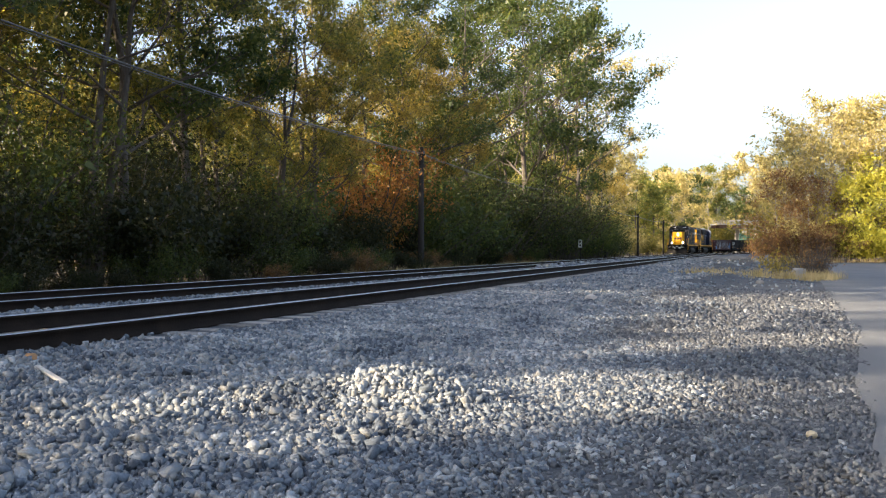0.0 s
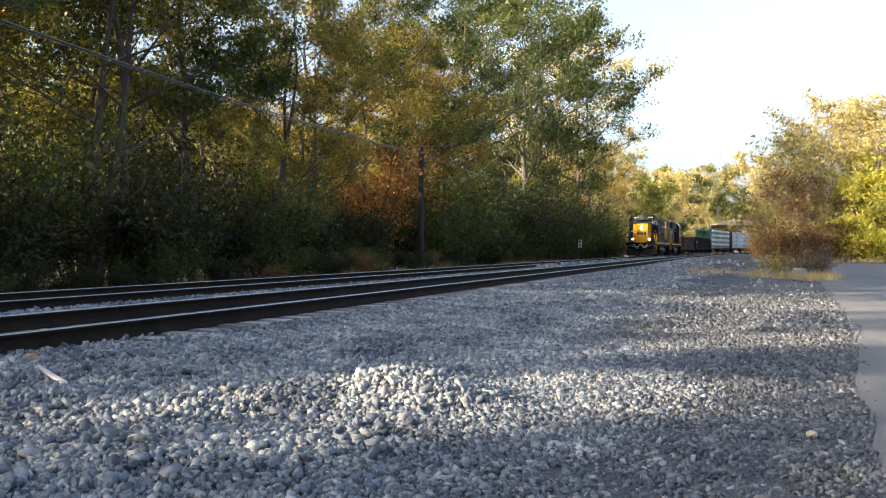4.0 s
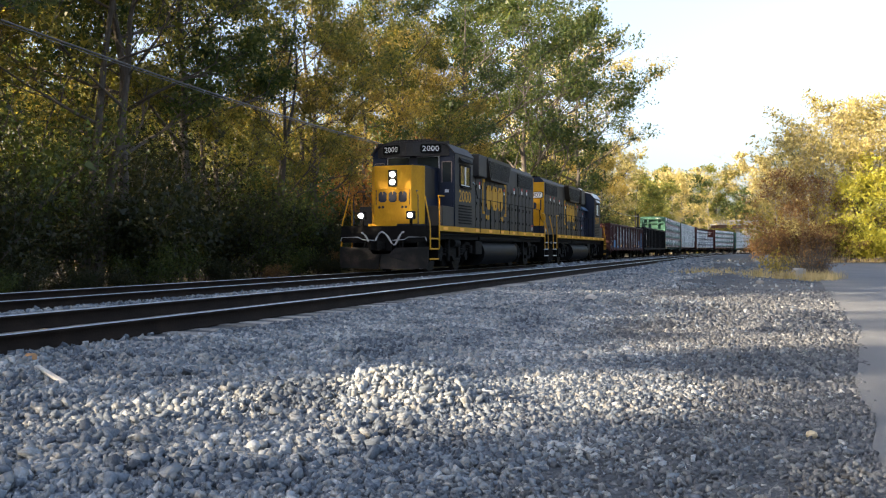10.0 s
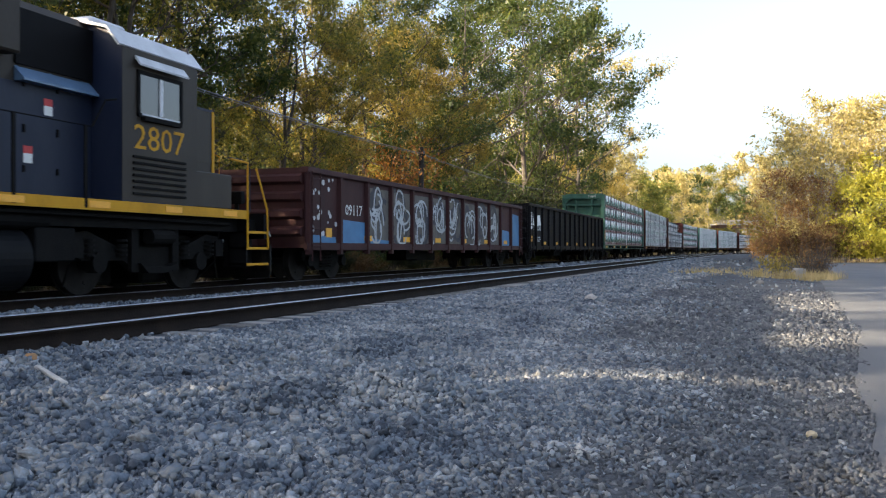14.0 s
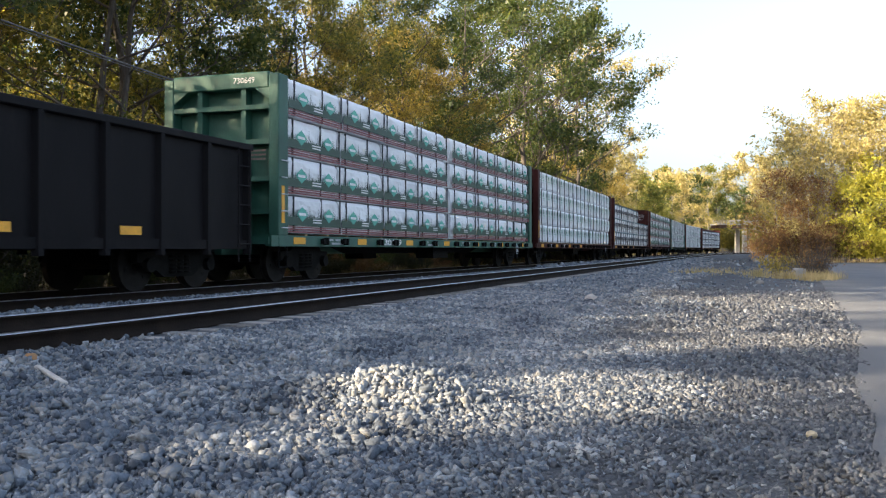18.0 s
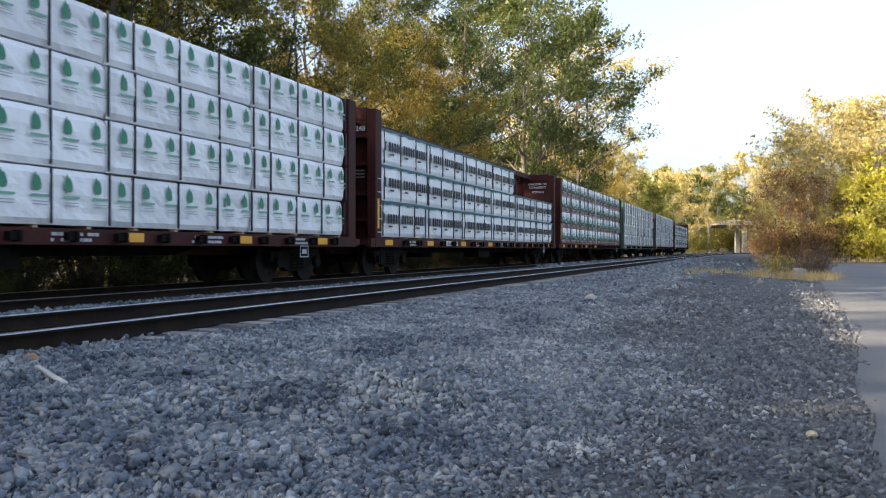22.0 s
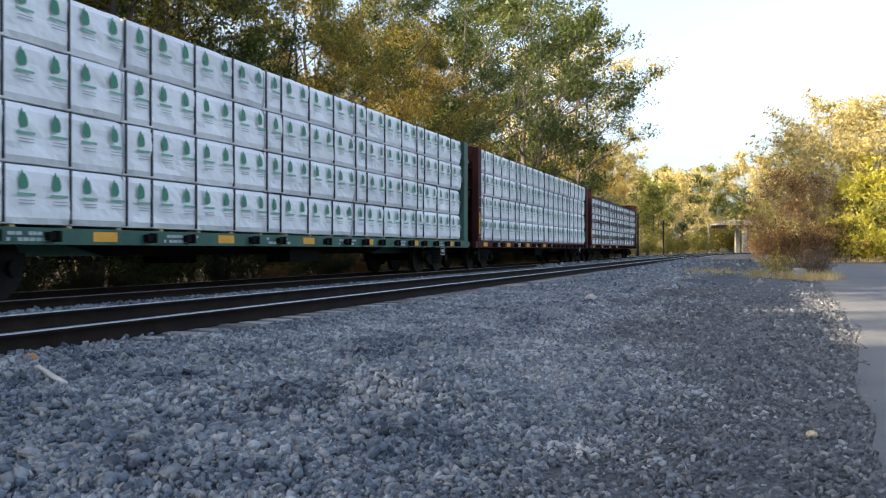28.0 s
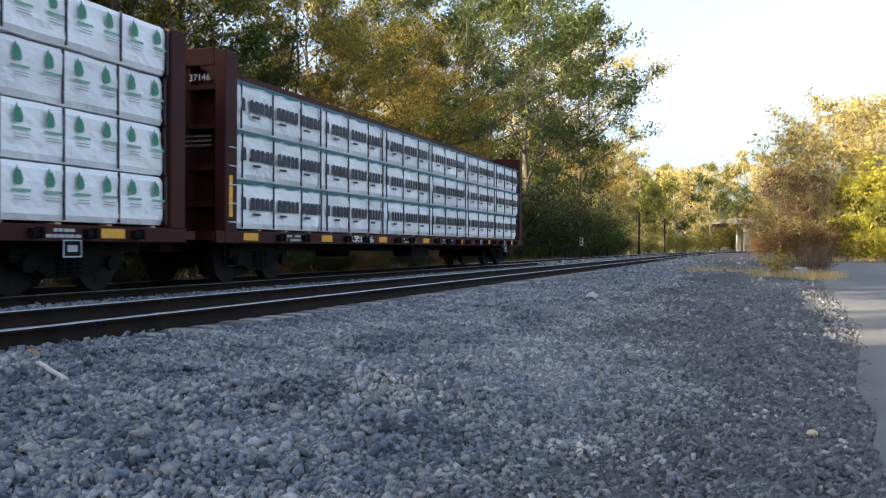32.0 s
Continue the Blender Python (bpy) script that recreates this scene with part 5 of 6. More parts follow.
    for sgn in (-1, 1):
        y = sgn * 1.508
        win = part("side_window", boxes((4.35, 5.45, min(y, y + sgn * 0.012), max(y, y + sgn * 0.012), 2.95, 3.62)), M_PANE, cab)
        part("window_frame", boxes((4.3, 5.5, min(y, y + sgn * 0.03), max(y, y + sgn * 0.03), 2.9, 2.96), (4.3, 5.5, min(y, y + sgn * 0.03), max(y, y + sgn * 0.03), 3.6, 3.66),
                                   (4.3, 4.36, min(y, y + sgn * 0.03), max(y, y + sgn * 0.03), 2.9, 3.66), (5.44, 5.5, min(y, y + sgn * 0.03), max(y, y + sgn * 0.03), 2.9, 3.66),
                                   (4.87, 4.93, min(y, y + sgn * 0.03), max(y, y + sgn * 0.03), 2.9, 3.66)), M_BLACK, win)
        part("sash", boxes((4.86, 4.94, min(y, y + sgn * 0.036), max(y, y + sgn * 0.036), 2.97, 3.59), (4.4, 5.4, min(y, y + sgn * 0.036), max(y, y + sgn * 0.036), 2.93, 2.96)), M_SILVER, win)
        part("sunshade", prism([(sgn * 1.5, 3.84), (sgn * 1.52, 3.88), (sgn * 1.63, 3.74), (sgn * 1.62, 3.71)], 4.25, 5.55, "x"), M_BLACK if not reverse else M_SILVER, cab)
        part("arm_rest", boxes((4.4, 5.4, min(y, y + sgn * 0.09), max(y, y + sgn * 0.09), 2.84, 2.9)), M_BLACK, cab)
        lettering(cab, str(number), 0.42, M_YELLOW, 4.9, y + sgn * 0.006, 2.55, "+y" if sgn > 0 else "-y", 1.35)
        bm = bmesh.new()
        for k in range(7):
            box(bm, 4.2, 5.6, min(y, y + sgn * 0.03), max(y, y + sgn * 0.03), 1.62 + k * 0.1, 1.66 + k * 0.1)
        part("louvre_panel", bm, M_BLACK, cab)
        # front and rear windows and the cab door in the front wall
        w = part("front_window", boxes((5.97, 5.985, min(sgn * 0.16, sgn * 0.92), max(sgn * 0.16, sgn * 0.92), 3.5, 3.86)), M_PANE, cab)
        part("window_gasket", boxes((5.97, 5.998, min(sgn * 0.93, sgn * 0.95), max(sgn * 0.93, sgn * 0.95), 3.48, 3.88), (5.97, 5.998, min(sgn * 0.13, sgn * 0.95), max(sgn * 0.13, sgn * 0.95), 3.87, 3.895)), M_SILVER, w)
        dr = part("cab_door", boxes((5.97, 6.0, min(sgn * 0.99, sgn * 1.46), max(sgn * 0.99, sgn * 1.46), 2.2, 3.86), bevel=0.008), M_NAVY, cab)
        part("door_window", boxes((6.0, 6.012, min(sgn * 1.07, sgn * 1.38), max(sgn * 1.07, sgn * 1.38), 3.02, 3.68), bevel=0.004), M_PANE, dr)
        part("door_gasket", boxes((6.0, 6.016, min(sgn * 1.04, sgn * 1.07), max(sgn * 1.04, sgn * 1.07), 3.0, 3.7), (6.0, 6.016, min(sgn * 1.38, sgn * 1.41), max(sgn * 1.38, sgn * 1.41), 3.0, 3.7), (6.0, 6.016, min(sgn * 1.07, sgn * 1.38), max(sgn * 1.07, sgn * 1.38), 3.68, 3.71)), M_DIMGREY, dr)
        part("door_notice", boxes((6.0, 6.004, min(sgn * 1.15, sgn * 1.29), max(sgn * 1.15, sgn * 1.29), 2.66, 2.76)), M_SILVER, dr)
        part("equipment_box", boxes((5.98, 7.15, min(sgn * 0.91, sgn * 1.47), max(sgn * 0.91, sgn * 1.47), 1.5, 2.16), bevel=0.02), body, c, "dusty equipment box beside the nose")
    part("number_board_box", prism([(5.97, -1.3), (6.0, -1.3), (6.34, -0.12), (6.34, 0.12), (6.0, 1.3), (5.97, 1.3)], 3.9, 4.38, "z"), body, cab)
    slant = math.atan2(0.34, 1.18)
    for sgn in (-1, 1):
        at = Matrix.Translation((6.17, sgn * 0.71, 4.13)) @ Matrix.Rotation(sgn * slant, 4, "Z")
        b = part("number_board", prism([(-0.36, -0.1), (-0.3, -0.16), (0.3, -0.16), (0.36, -0.1), (0.36, 0.1), (0.3, 0.16), (-0.3, 0.16), (-0.36, 0.1)], 0.0, 0.035, "x"), M_BLACK, c, at=at)
        lettering(b, str(number), 0.19, M_WHITEPAINT, 0.04, 0, 0, "+x", 0.56)
    # short hood
    part("short_hood", prism([(5.97, -0.9), (7.35, -0.9), (7.78, -0.62), (7.78, 0.62), (7.35, 0.9), (5.97, 0.9)], 1.5, 3.42, "z"), M_NAVY if not reverse else body, c)
    part("nose_top", prism([(5.97, -0.91), (7.35, -0.91), (7.8, -0.63), (7.8, 0.63), (7.35, 0.91), (5.97, 0.91)], 3.42, 3.47, "z"), M_NAVY, c)
    part("nose_face", prism([(7.3, -0.92), (7.35, -0.925), (7.81, -0.64), (7.81, 0.64), (7.35, 0.925), (7.3, 0.92), (7.7, 0.6), (7.7, -0.6)], 1.56, 3.44, "z"), M_YELLOW, c, "yellow nose with a dark emblem")
    if not reverse:
        hl = part("headlight_housing", boxes((7.8, 7.84, -0.15, 0.15, 2.76, 3.3), bevel=0.01), M_BLACK, c)
        for z in (2.9, 3.15):
            part("headlamp", rods(0.085, [Vector((7.82, 0, z)), Vector((7.865, 0, z))], sides=18), M_HEADLIGHT, hl, "lit white headlamp")
    for q in (-1, 0, 1):
        y0 = q * 0.35
        part("nose_block", prism([(y0 - 0.14, 2.32), (y0 - 0.08, 2.26), (y0 + 0.08, 2.26), (y0 + 0.14, 2.32), (y0 + 0.14, 2.54), (y0 + 0.08, 2.6), (y0 + 0.02, 2.6), (y0, 2.47), (y0 - 0.02, 2.6),
                                 (y0 - 0.08, 2.6), (y0 - 0.14, 2.54)], 7.812, 7.822, "x"), M_NAVY, c)
    bm = bmesh.new()
    for q in (-1, 1):
        box(bm, 7.812, 7.82, q * 0.575 - 0.012, q * 0.575 + 0.012, 2.16, 2.7)
    for y in (-0.46, -0.34, 0.34, 0.46):
        rod(bm, (7.812, y, 2.1), (7.822, y, 2.1), 0.045, 10)
    for sgn in (-1, 1):
        y = sgn * 0.903
        part("nose_side_panel", boxes((6.35, 7.3, min(y, y + sgn * 0.006), max(y, y + sgn * 0.006), 2.42, 3.4)), M_GREYLOCO, c)
        part("nose_grab", bent_rail(0.014, [(7.7, sgn * 0.62, 1.6), (7.95, sgn * 0.66, 2.0), (7.95, sgn * 0.66, 2.62), (7.84, sgn * 0.6, 2.68), (7.84, sgn * 0.1, 2.7)]), M_YELLOW, c)
    part("nose_emblem", bm, M_NAVY, c)
    for sgn in (-1, 1):
        b = part("ditch_light", boxes((8.28, 8.42, min(sgn * 0.7, sgn * 0.98), max(sgn * 0.7, sgn * 0.98), 1.68, 1.94), bevel=0.02), M_BLACK, c)
        part("lens", rods(0.075, [Vector((8.4, sgn * 0.84, 1.81)), Vector((8.45, sgn * 0.84, 1.81))], sides=18), M_DITCH if not reverse else M_SILVER, b, "lit white ditch light" if not reverse else "")
        part("ditch_light_post", boxes((8.3, 8.36, sgn * 0.84 - 0.04, sgn * 0.84 + 0.04, 1.48, 1.7)), M_BLACK, c)
    # side handrails
    for sgn in (-1, 1):
        y = sgn * 1.48
        part("handrail", bent_rail(0.018, [(-7.5, y, 2.05), (-6.9, y, 2.2), (-6.6, y, 2.6), (3.3, y, 2.6), (3.6, y, 3.05), (3.85, y, 3.1)]), M_BLACK, c)
        for k in range(8):
            x = -6.55 + k * 1.38
            part("stanchion", kept("stanchion", M_BLACK, lambda: boxes((-0.03, 0.03, -0.012, 0.012, 1.36, 2.6))), None, c, at=Matrix.Translation((x, y + sgn * 0.045, 0)))
    # fuel tank and air reservoirs
    tank_out = [(sg * (1.02 + 0.4 * math.cos(a)), 0.6 + 0.45 * math.sin(a)) for sg, rg in ((1, range(-8, 9)), (-1, range(8, -9, -1))) for a in [math.pi / 2 * q / 8 for q in rg]]
    part("fuel_tank", prism(tank_out, -2.75, 2.2, "x"), M_TANK, c)
    for sgn in (-1, 1):
        bm = rod(bmesh.new(), (-2.6, sgn * 1.2, 1.17), (2.6, sgn * 1.2, 1.17), 0.15, 14)
        part("air_reservoir", bm, M_BLACK, c, smooth=False)
        part("cable_conduit", bent_rail(0.03, [(-7.4, sgn * 1.4, 1.24), (-4.4, sgn * 1.42, 1.2), (-2.8, sgn * 1.4, 1.28), (3.0, sgn * 1.42, 1.26), (7.2, sgn * 1.4, 1.22)]), M_GRIME, c)
    part("battery_box", boxes((2.3, 3.1, -1.35, 1.35, 0.55, 1.05), bevel=0.02), M_BLACK, c)
    # two-axle power trucks
    for x in (-5.18, 5.18):
        def frame_bm():
            bm = bmesh.new()
            for sgn in (-1, 1):
                y0, y1 = sorted((sgn * 0.98, sgn * 1.14))
                prism([(-2.0, 0.72), (-2.0, 0.98), (-1.6, 1.02), (-0.9, 0.78), (0.9, 0.78), (1.6, 1.02), (2.0, 0.98), (2.0, 0.72), (1.7, 0.55), (0.75, 0.55), (0.5, 0.4), (-0.5, 0.4), (-0.75, 0.55), (-1.7, 0.55)], y0, y1, "y", bm)
                for k in (-0.55, 0.55):
                    box(bm, k - 0.09, k + 0.09, min(sgn * 1.14, sgn * 1.22), max(sgn * 1.14, sgn * 1.22), 0.35, 1.08)
                for k in (-1.9, 1.9):
                    box(bm, k - 0.12, k + 0.12, min(sgn * 1.14, sgn * 1.24), max(sgn * 1.14, sgn * 1.24), 0.6, 0.9)
            box(bm, -0.4, 0.4, -1.0, 1.0, 0.6, 1.05)
            return bm
        t = part("power_truck", kept("power_truck", M_GRIME, frame_bm), None, c, "grimy two-axle power truck", at=Matrix.Translation((x, 0, 0)))

        def spring_bm():
            bm = bmesh.new()
            for zz in range(4):
                rod(bm, (0, 0, 0.62 + zz * 0.08), (0, 0, 0.66 + zz * 0.08), 0.1, 8)
            return bm
        for sgn in (-1, 1):
            for k in (-1.62, -0.85, 0.85, 1.62):
                part("spring", kept("loco_spring", M_GRIME, spring_bm), None, t, at=Matrix.Translation((k, sgn * 1.18, 0)))
            part("leaf_spring", kept("leaf_spring", M_GRIME, lambda: prism([(-0.5, 0.5), (-0.3, 0.33), (0.3, 0.33), (0.5, 0.5), (0.3, 0.44), (-0.3, 0.44)], -0.08, 0.08, "y")), None, t, at=Matrix.Translation((0, sgn * 1.22, 0)))
            part("brake_cylinder", kept("brake_cylinder", M_GRIME, lambda: rods(0.13, [Vector((-0.25, 0, 0.95)), Vector((0.35, 0, 0.95))], sides=12)), None, t, at=Matrix.Translation((0, sgn * 1.25, 0)))
            for k in (-1, 1):
                part("sand_pipe", bent_rail(0.018, [(k * 2.05, sgn * 1.15, 1.2), (k * 1.95, sgn * 1.1, 0.5), (k * 1.75, sgn * 0.8, 0.15)]), M_GRIME, t)
        for k in (-1, 1):
            part("traction_motor", kept("traction_motor", M_GRIME, lambda: boxes((-0.5, 0.5, -0.62, 0.62, 0.13, 0.86), bevel=0.06)), None, t, at=Matrix.Translation((k * 0.86, 0, 0)))
            w = part("wheelset", kept("loco_wheelset", M_STEELWHEEL, lambda: wheel_bm(0.5)), None, t, at=Matrix.Translation((k * 1.37, 0, 0.5)))
            WHEELSETS.append((w, k * 1.37, 0.5, -1 if reverse else 1))
            for sgn in (-1, 1):
                part("journal_box", kept("journal_box", M_GRIME, lambda: rods(0.17, [Vector((0, -0.11, 0.52)), Vector((0, 0.11, 0.52))], sides=12)), None, t, at=Matrix.Translation((k * 1.37, sgn * 1.09, 0)))
    TRAIN.append((c, off, 10.36, reverse))
    return c


TRAIN = []
loco(2000, "dark blue and yellow diesel locomotive, nose first, headlights lit", 8.17, False, True)
loco(2807, "dark blue diesel locomotive with yellow hood end, running long hood first", 26.17, True, False)


# ---- gondolas ----
def gondola(label, off, half, top, floor, body, ribs, graffiti):
    c = thing("gondola", label, "gondola car", group="two gondola cars")
    w = 1.45
    part("floor_pan", boxes((-half, half, -w, w, floor + 0.06, floor + 0.2), (-half - 0.3, half + 0.3, -0.25, 0.25, floor - 0.02, floor + 0.3)), body, c)
    for sgn in (-1, 1):
        part("side_wall", boxes((-half, half, min(sgn * w, sgn * (w - 0.05)), max(sgn * w, sgn * (w - 0.05)), floor + 0.05, top - 0.02)), body, c)
        part("top_chord", boxes((-half - 0.02, half + 0.02, min(sgn * (w - 0.09), sgn * (w + 0.1)), max(sgn * (w - 0.09), sgn * (w + 0.1)), top - 0.13, top), bevel=0.015), body, c)
        part("side_sill", boxes((-half, half, min(sgn * (w - 0.02), sgn * (w + 0.07)), max(sgn * (w - 0.02), sgn * (w + 0.07)), floor, floor + 0.17)), body, c)
        for k in range(ribs + 1):
            x = -half + 0.12 + (2 * half - 0.24) * k / ribs
            me = kept("side_post_%.2f" % top, body, lambda: prism([(-0.085, 0.0), (-0.05, 0.1), (0.05, 0.1), (0.085, 0.0)], floor - 0.1, top - 0.12, "z"))
            part("side_post", me, None, c, at=Matrix.Translation((x, sgn * w, 0)) @ Matrix.Rotation(0 if sgn > 0 else math.pi, 4, "Z"))
    for ex in (-1, 1):
        x = ex * half
        part("end_wall", boxes((min(x, x - ex * 0.06), max(x, x - ex * 0.06), -w, w, floor + 0.05, top - 0.02)), body, c)
        for k in range(4):
            z = floor + 0.3 + k * (top - floor - 0.3) / 4
            bm = prism([(0, z), (ex * 0.12, z + 0.06), (ex * 0.12, z + 0.18), (0, z + 0.24)], -w + 0.05, w - 0.05, "y")
            part("end_rib", bm, body, c, at=Matrix.Translation((x, 0, 0)))
        for sgn in (-1, 1):
            bm = bmesh.new()
            lx = x - ex * 0.35
            for k in range(5):
                z = floor + 0.1 + k * 0.38
                rod(bm, (lx - 0.2, sgn * (w + 0.13), z), (lx + 0.2, sgn * (w + 0.13), z), 0.014, 6)
            for q in (-0.2, 0.2):
                rod(bm, (lx + q, sgn * (w + 0.12), floor - 0.25), (lx + q, sgn * (w + 0.12), top - 0.1), 0.016, 6)
            part("ladder", bm, body, c)
        coupler(c, ex * (half + 0.05), ex)
    part("brake_rigging", boxes((-1.5, 0.2, -0.6, 0.5, floor - 0.35, floor - 0.05), (1.0, 2.2, 0.4, 0.9, floor - 0.3, floor)), M_GRIME, c)
    for x in (-half + 1.75, half - 1.75):
        freight_truck(c, x)
    rng = random.Random(int(half * 100))
    if graffiti:
        y = w + 0.004
        pitch = (2 * half - 0.24) / ribs

        def strokes(seed, width, count, lift):
            """Looping spray strokes, panel by panel, kept between the side posts."""
            r, bm = random.Random(seed), bmesh.new()
            for k in range(2, ribs - 2):
                x0, x1 = -half + 0.12 + pitch * k + 0.11, -half + 0.12 + pitch * (k + 1) - 0.11
                for _ in range(count):
                    cx, cz = r.uniform(x0 + 0.3, x1 - 0.3), floor + r.uniform(0.5, 1.35)
                    rx, rz, a0, sweep = r.uniform(0.12, 0.5), r.uniform(0.2, 0.62), r.uniform(0, 6.28), r.uniform(2.2, 5.2)
                    pts = []
                    for q in range(9):
                        a = a0 + sweep * q / 8
                        pts.append((min(max(cx + rx * math.cos(a), x0), x1), min(max(cz + rz * math.sin(a), floor + 0.18), top - 0.2)))
                    for (xa, za), (xb, zb) in zip(pts, pts[1:]):
                        L = math.hypot(xb - xa, zb - za)
                        if L < 0.03:
                            continue
                        nx, nz = -(zb - za) / L * width, (xb - xa) / L * width
                        bm.faces.new([bm.verts.new((px, y + lift + r.uniform(0, 0.002), pz)) for px, pz in ((xa - nx, za - nz), (xb - nx, zb - nz), (xb + nx, zb + nz), (xa + nx, za + nz))])
            return bm
        for k in range(2, ribs - 2):
            x0 = -half + 0.12 + pitch * k + 0.1
            part("graffiti_field", boxes((x0, x0 + pitch - 0.2, y - 0.003, y, floor + 0.2, top - 0.25)), M_GREYBROWN, c, "grey-brown overpainted panel")
        part("graffiti_shadow", strokes(5, 0.07, 6, 0.002), M_PRINTBLACK, c, "black spray-painted loops")
        part("graffiti_strokes", strokes(9, 0.034, 8, 0.006), M_PRINTGREY, c, "pale grey spray-painted loops")
        for x0, x1, z0, z1 in ((half - 3.5, half - 1.72, 0.03, 0.75), (half - 1.62, half - 0.1, 0.02, 0.36), (-half + 0.25, -half + 1.6, 0.1, 1.5), (half - 5.0, half - 3.62, 0.03, 0.3), (-half + 1.85, -half + 3.1, 0.1, 0.8)):
            part("graffiti_patch", prism([(x0, floor + z0), (x1, floor + z0), (x1 - 0.04, floor + z1), (x0 + 0.06, floor + z1 - 0.05)], y - 0.002, y + 0.004, "y"), M_SKYPAINT, c, "sky blue spray-painted patch")
        bm = bmesh.new()
        for _ in range(26):
            x, z, r = half - rng.uniform(0.15, 1.6), floor + rng.uniform(0.35, 1.7), rng.uniform(0.03, 0.09)
            rod(bm, (x, y, z), (x, y + 0.005, z), r, 9)
        part("paint_splash", bm, M_SILVER, c, "splashed pale paint spots")
        lettering(c, "09117", 0.27, M_WHITEPAINT, half - 2.6, y + 0.006, floor + 0.98, "+y", 1.0)
        part("placard", boxes((half - 1.35, half - 1.05, y, y + 0.01, floor + 0.3, floor + 0.52)), M_REFLECT, c)
    else:
        y = w + 0.004
        bm = bmesh.new()
        for k in range(5):
            box(bm, half - 1.3 + k * 0.05, half - 0.45 - k * 0.03 + 0.1, y, y + 0.005, top - 0.95 + k * 0.12 - 0.02, top - 0.88 + k * 0.12)
        part("striped_emblem", bm, M_WHITEPAINT, c, "white striped emblem")
        bm = bmesh.new()
        prism([(half - 2.68, top - 0.92), (half - 2.2, top - 0.96), (half - 1.95, top - 0.5), (half - 2.4, top - 0.46)], y, y + 0.005, "y", bm)
        prism([(half - 2.2, top - 0.96), (half - 1.66, top - 0.98), (half - 1.66, top - 0.9), (half - 2.0, top - 0.5)], y, y + 0.004, "y", bm)
        part("painted_mark", bm, M_WHITEPAINT, c, "white painted railway mark")
        lettering(c, "202387", 0.27, M_WHITEPAINT, half - 2.17, y + 0.004, floor + 1.0, "+y", 1.0)
        part("stencil_bars", side_bars(rng, half - 2.6, half - 1.9, floor + 0.35, floor + 0.6, y, 3), M_PRINTGREY, c)
        part("stencil_bars", side_bars(rng, half - 1.1, half - 0.6, floor + 0.88, floor + 1.12, y, 1, 1.0), M_WHITEPAINT, c)
        part("placard", boxes((half - 1.05, half - 0.6, y, y + 0.01, floor + 0.36, floor + 0.62)), M_REFLECT, c)
    for k in range(6):
        x = half - 3.5 - k * 2.728
        part("reflector", kept("gon_reflector", M_REFLECT, lambda: boxes((-0.26, 0.26, w + 0.002, w + 0.01, -0.07, 0.07))), None, c, at=Matrix.Translation((x, 0, floor + 0.3)))
    TRAIN.append((c, off, 2 * half - 3.5, False))


gondola("rust-stained maroon gondola car with pale graffiti and blue patches", 46.1, 9.8, 2.6, 0.72, M_GONRED, 12, True)
gondola("long black ribbed gondola car with white markings", 67.55, 10.35, 2.82, 0.74, M_GONBLACK, 15, False)


# ---- lumber ----
def bundle_bm(length, height, seed):
    """A wrapped pack of boards: soft edges and a slightly slack, puckered skin."""
    rng = random.Random(seed)
    bm = bmesh.new()
    nx = max(int(length / 0.13), 4)
    nz = 9
    half_l = length / 2 - 0.012
    grid = []
    for i in range(nx + 1):
        x = -half_l + 2 * half_l * i / nx
        col = []
        for k in range(nz + 1):
            z = height * k / nz * 0.96 + 0.014
            edge = (0.05 if k in (0, nz) else 0) + (0.045 if i in (0, nx) else 0)
            slack = 0.036 * noise.noise(Vector((x * 1.3 + seed * 9.1, z * 2.2, seed))) + 0.027 * noise.noise(Vector((x * 3.2 + z * 2.4, z * 4 - x, seed + 4))) + 0.013 * noise.noise(Vector((x * 8 - z * 6, z * 7, seed + 8)))
            col.append(bm.verts.new((x, 1.36 - edge + slack, z)))
        grid.append(col)
    for i in range(nx):
        for k in range(nz):
            bm.faces.new((grid[i][k], grid[i][k + 1], grid[i + 1][k + 1], grid[i + 1][k]))
    back = [[bm.verts.new((g[k].co.x, 0.16, g[k].co.z)) for k in (0, nz)] for g in (grid[0], grid[-1])]
    bm.faces.new([g[0] for g in grid] + [back[1][0], back[0][0]])
    bm.faces.new([g[-1] for g in grid][::-1] + [back[0][1], back[1][1]])
    bm.faces.new(grid[0][::-1] + [back[0][0], back[0][1]])
    bm.faces.new(grid[-1] + [back[1][1], back[1][0]])
    bm.faces.new((back[0][1], back[0][0], back[1][0], back[1][1]))
    bmesh.ops.recalc_face_normals(bm, faces=bm.faces)
    return bm


Y_PRINT = 1.402


def flat(bm, pts, y=Y_PRINT):
    bm.faces.new([bm.verts.new((x, y, z)) for x, z in pts])


def forest_print(length, height):
    """Dark fir silhouettes in a band over red stripes."""
    rng = random.Random(int(length * 77))
    bm = bmesh.new()
    x = -length / 2 + 0.03
    lo, hi = height * 0.22, height * 0.47
    while x < length / 2 - 0.1:
        w = rng.uniform(0.05, 0.1)
        tip = hi + rng.uniform(0.05, 0.26) * (1 if abs(math.sin(x * 2.4)) > 0.35 else 0.3)
        flat(bm, [(x, lo), (x + w, lo), (x + w, hi * 0.9), (x + w * 0.75, hi), (x + w * 0.5, min(tip, height * 0.8)), (x + w * 0.25, hi), (x, hi * 0.9)], Y_PRINT + 0.004)
        x += w
    return bm


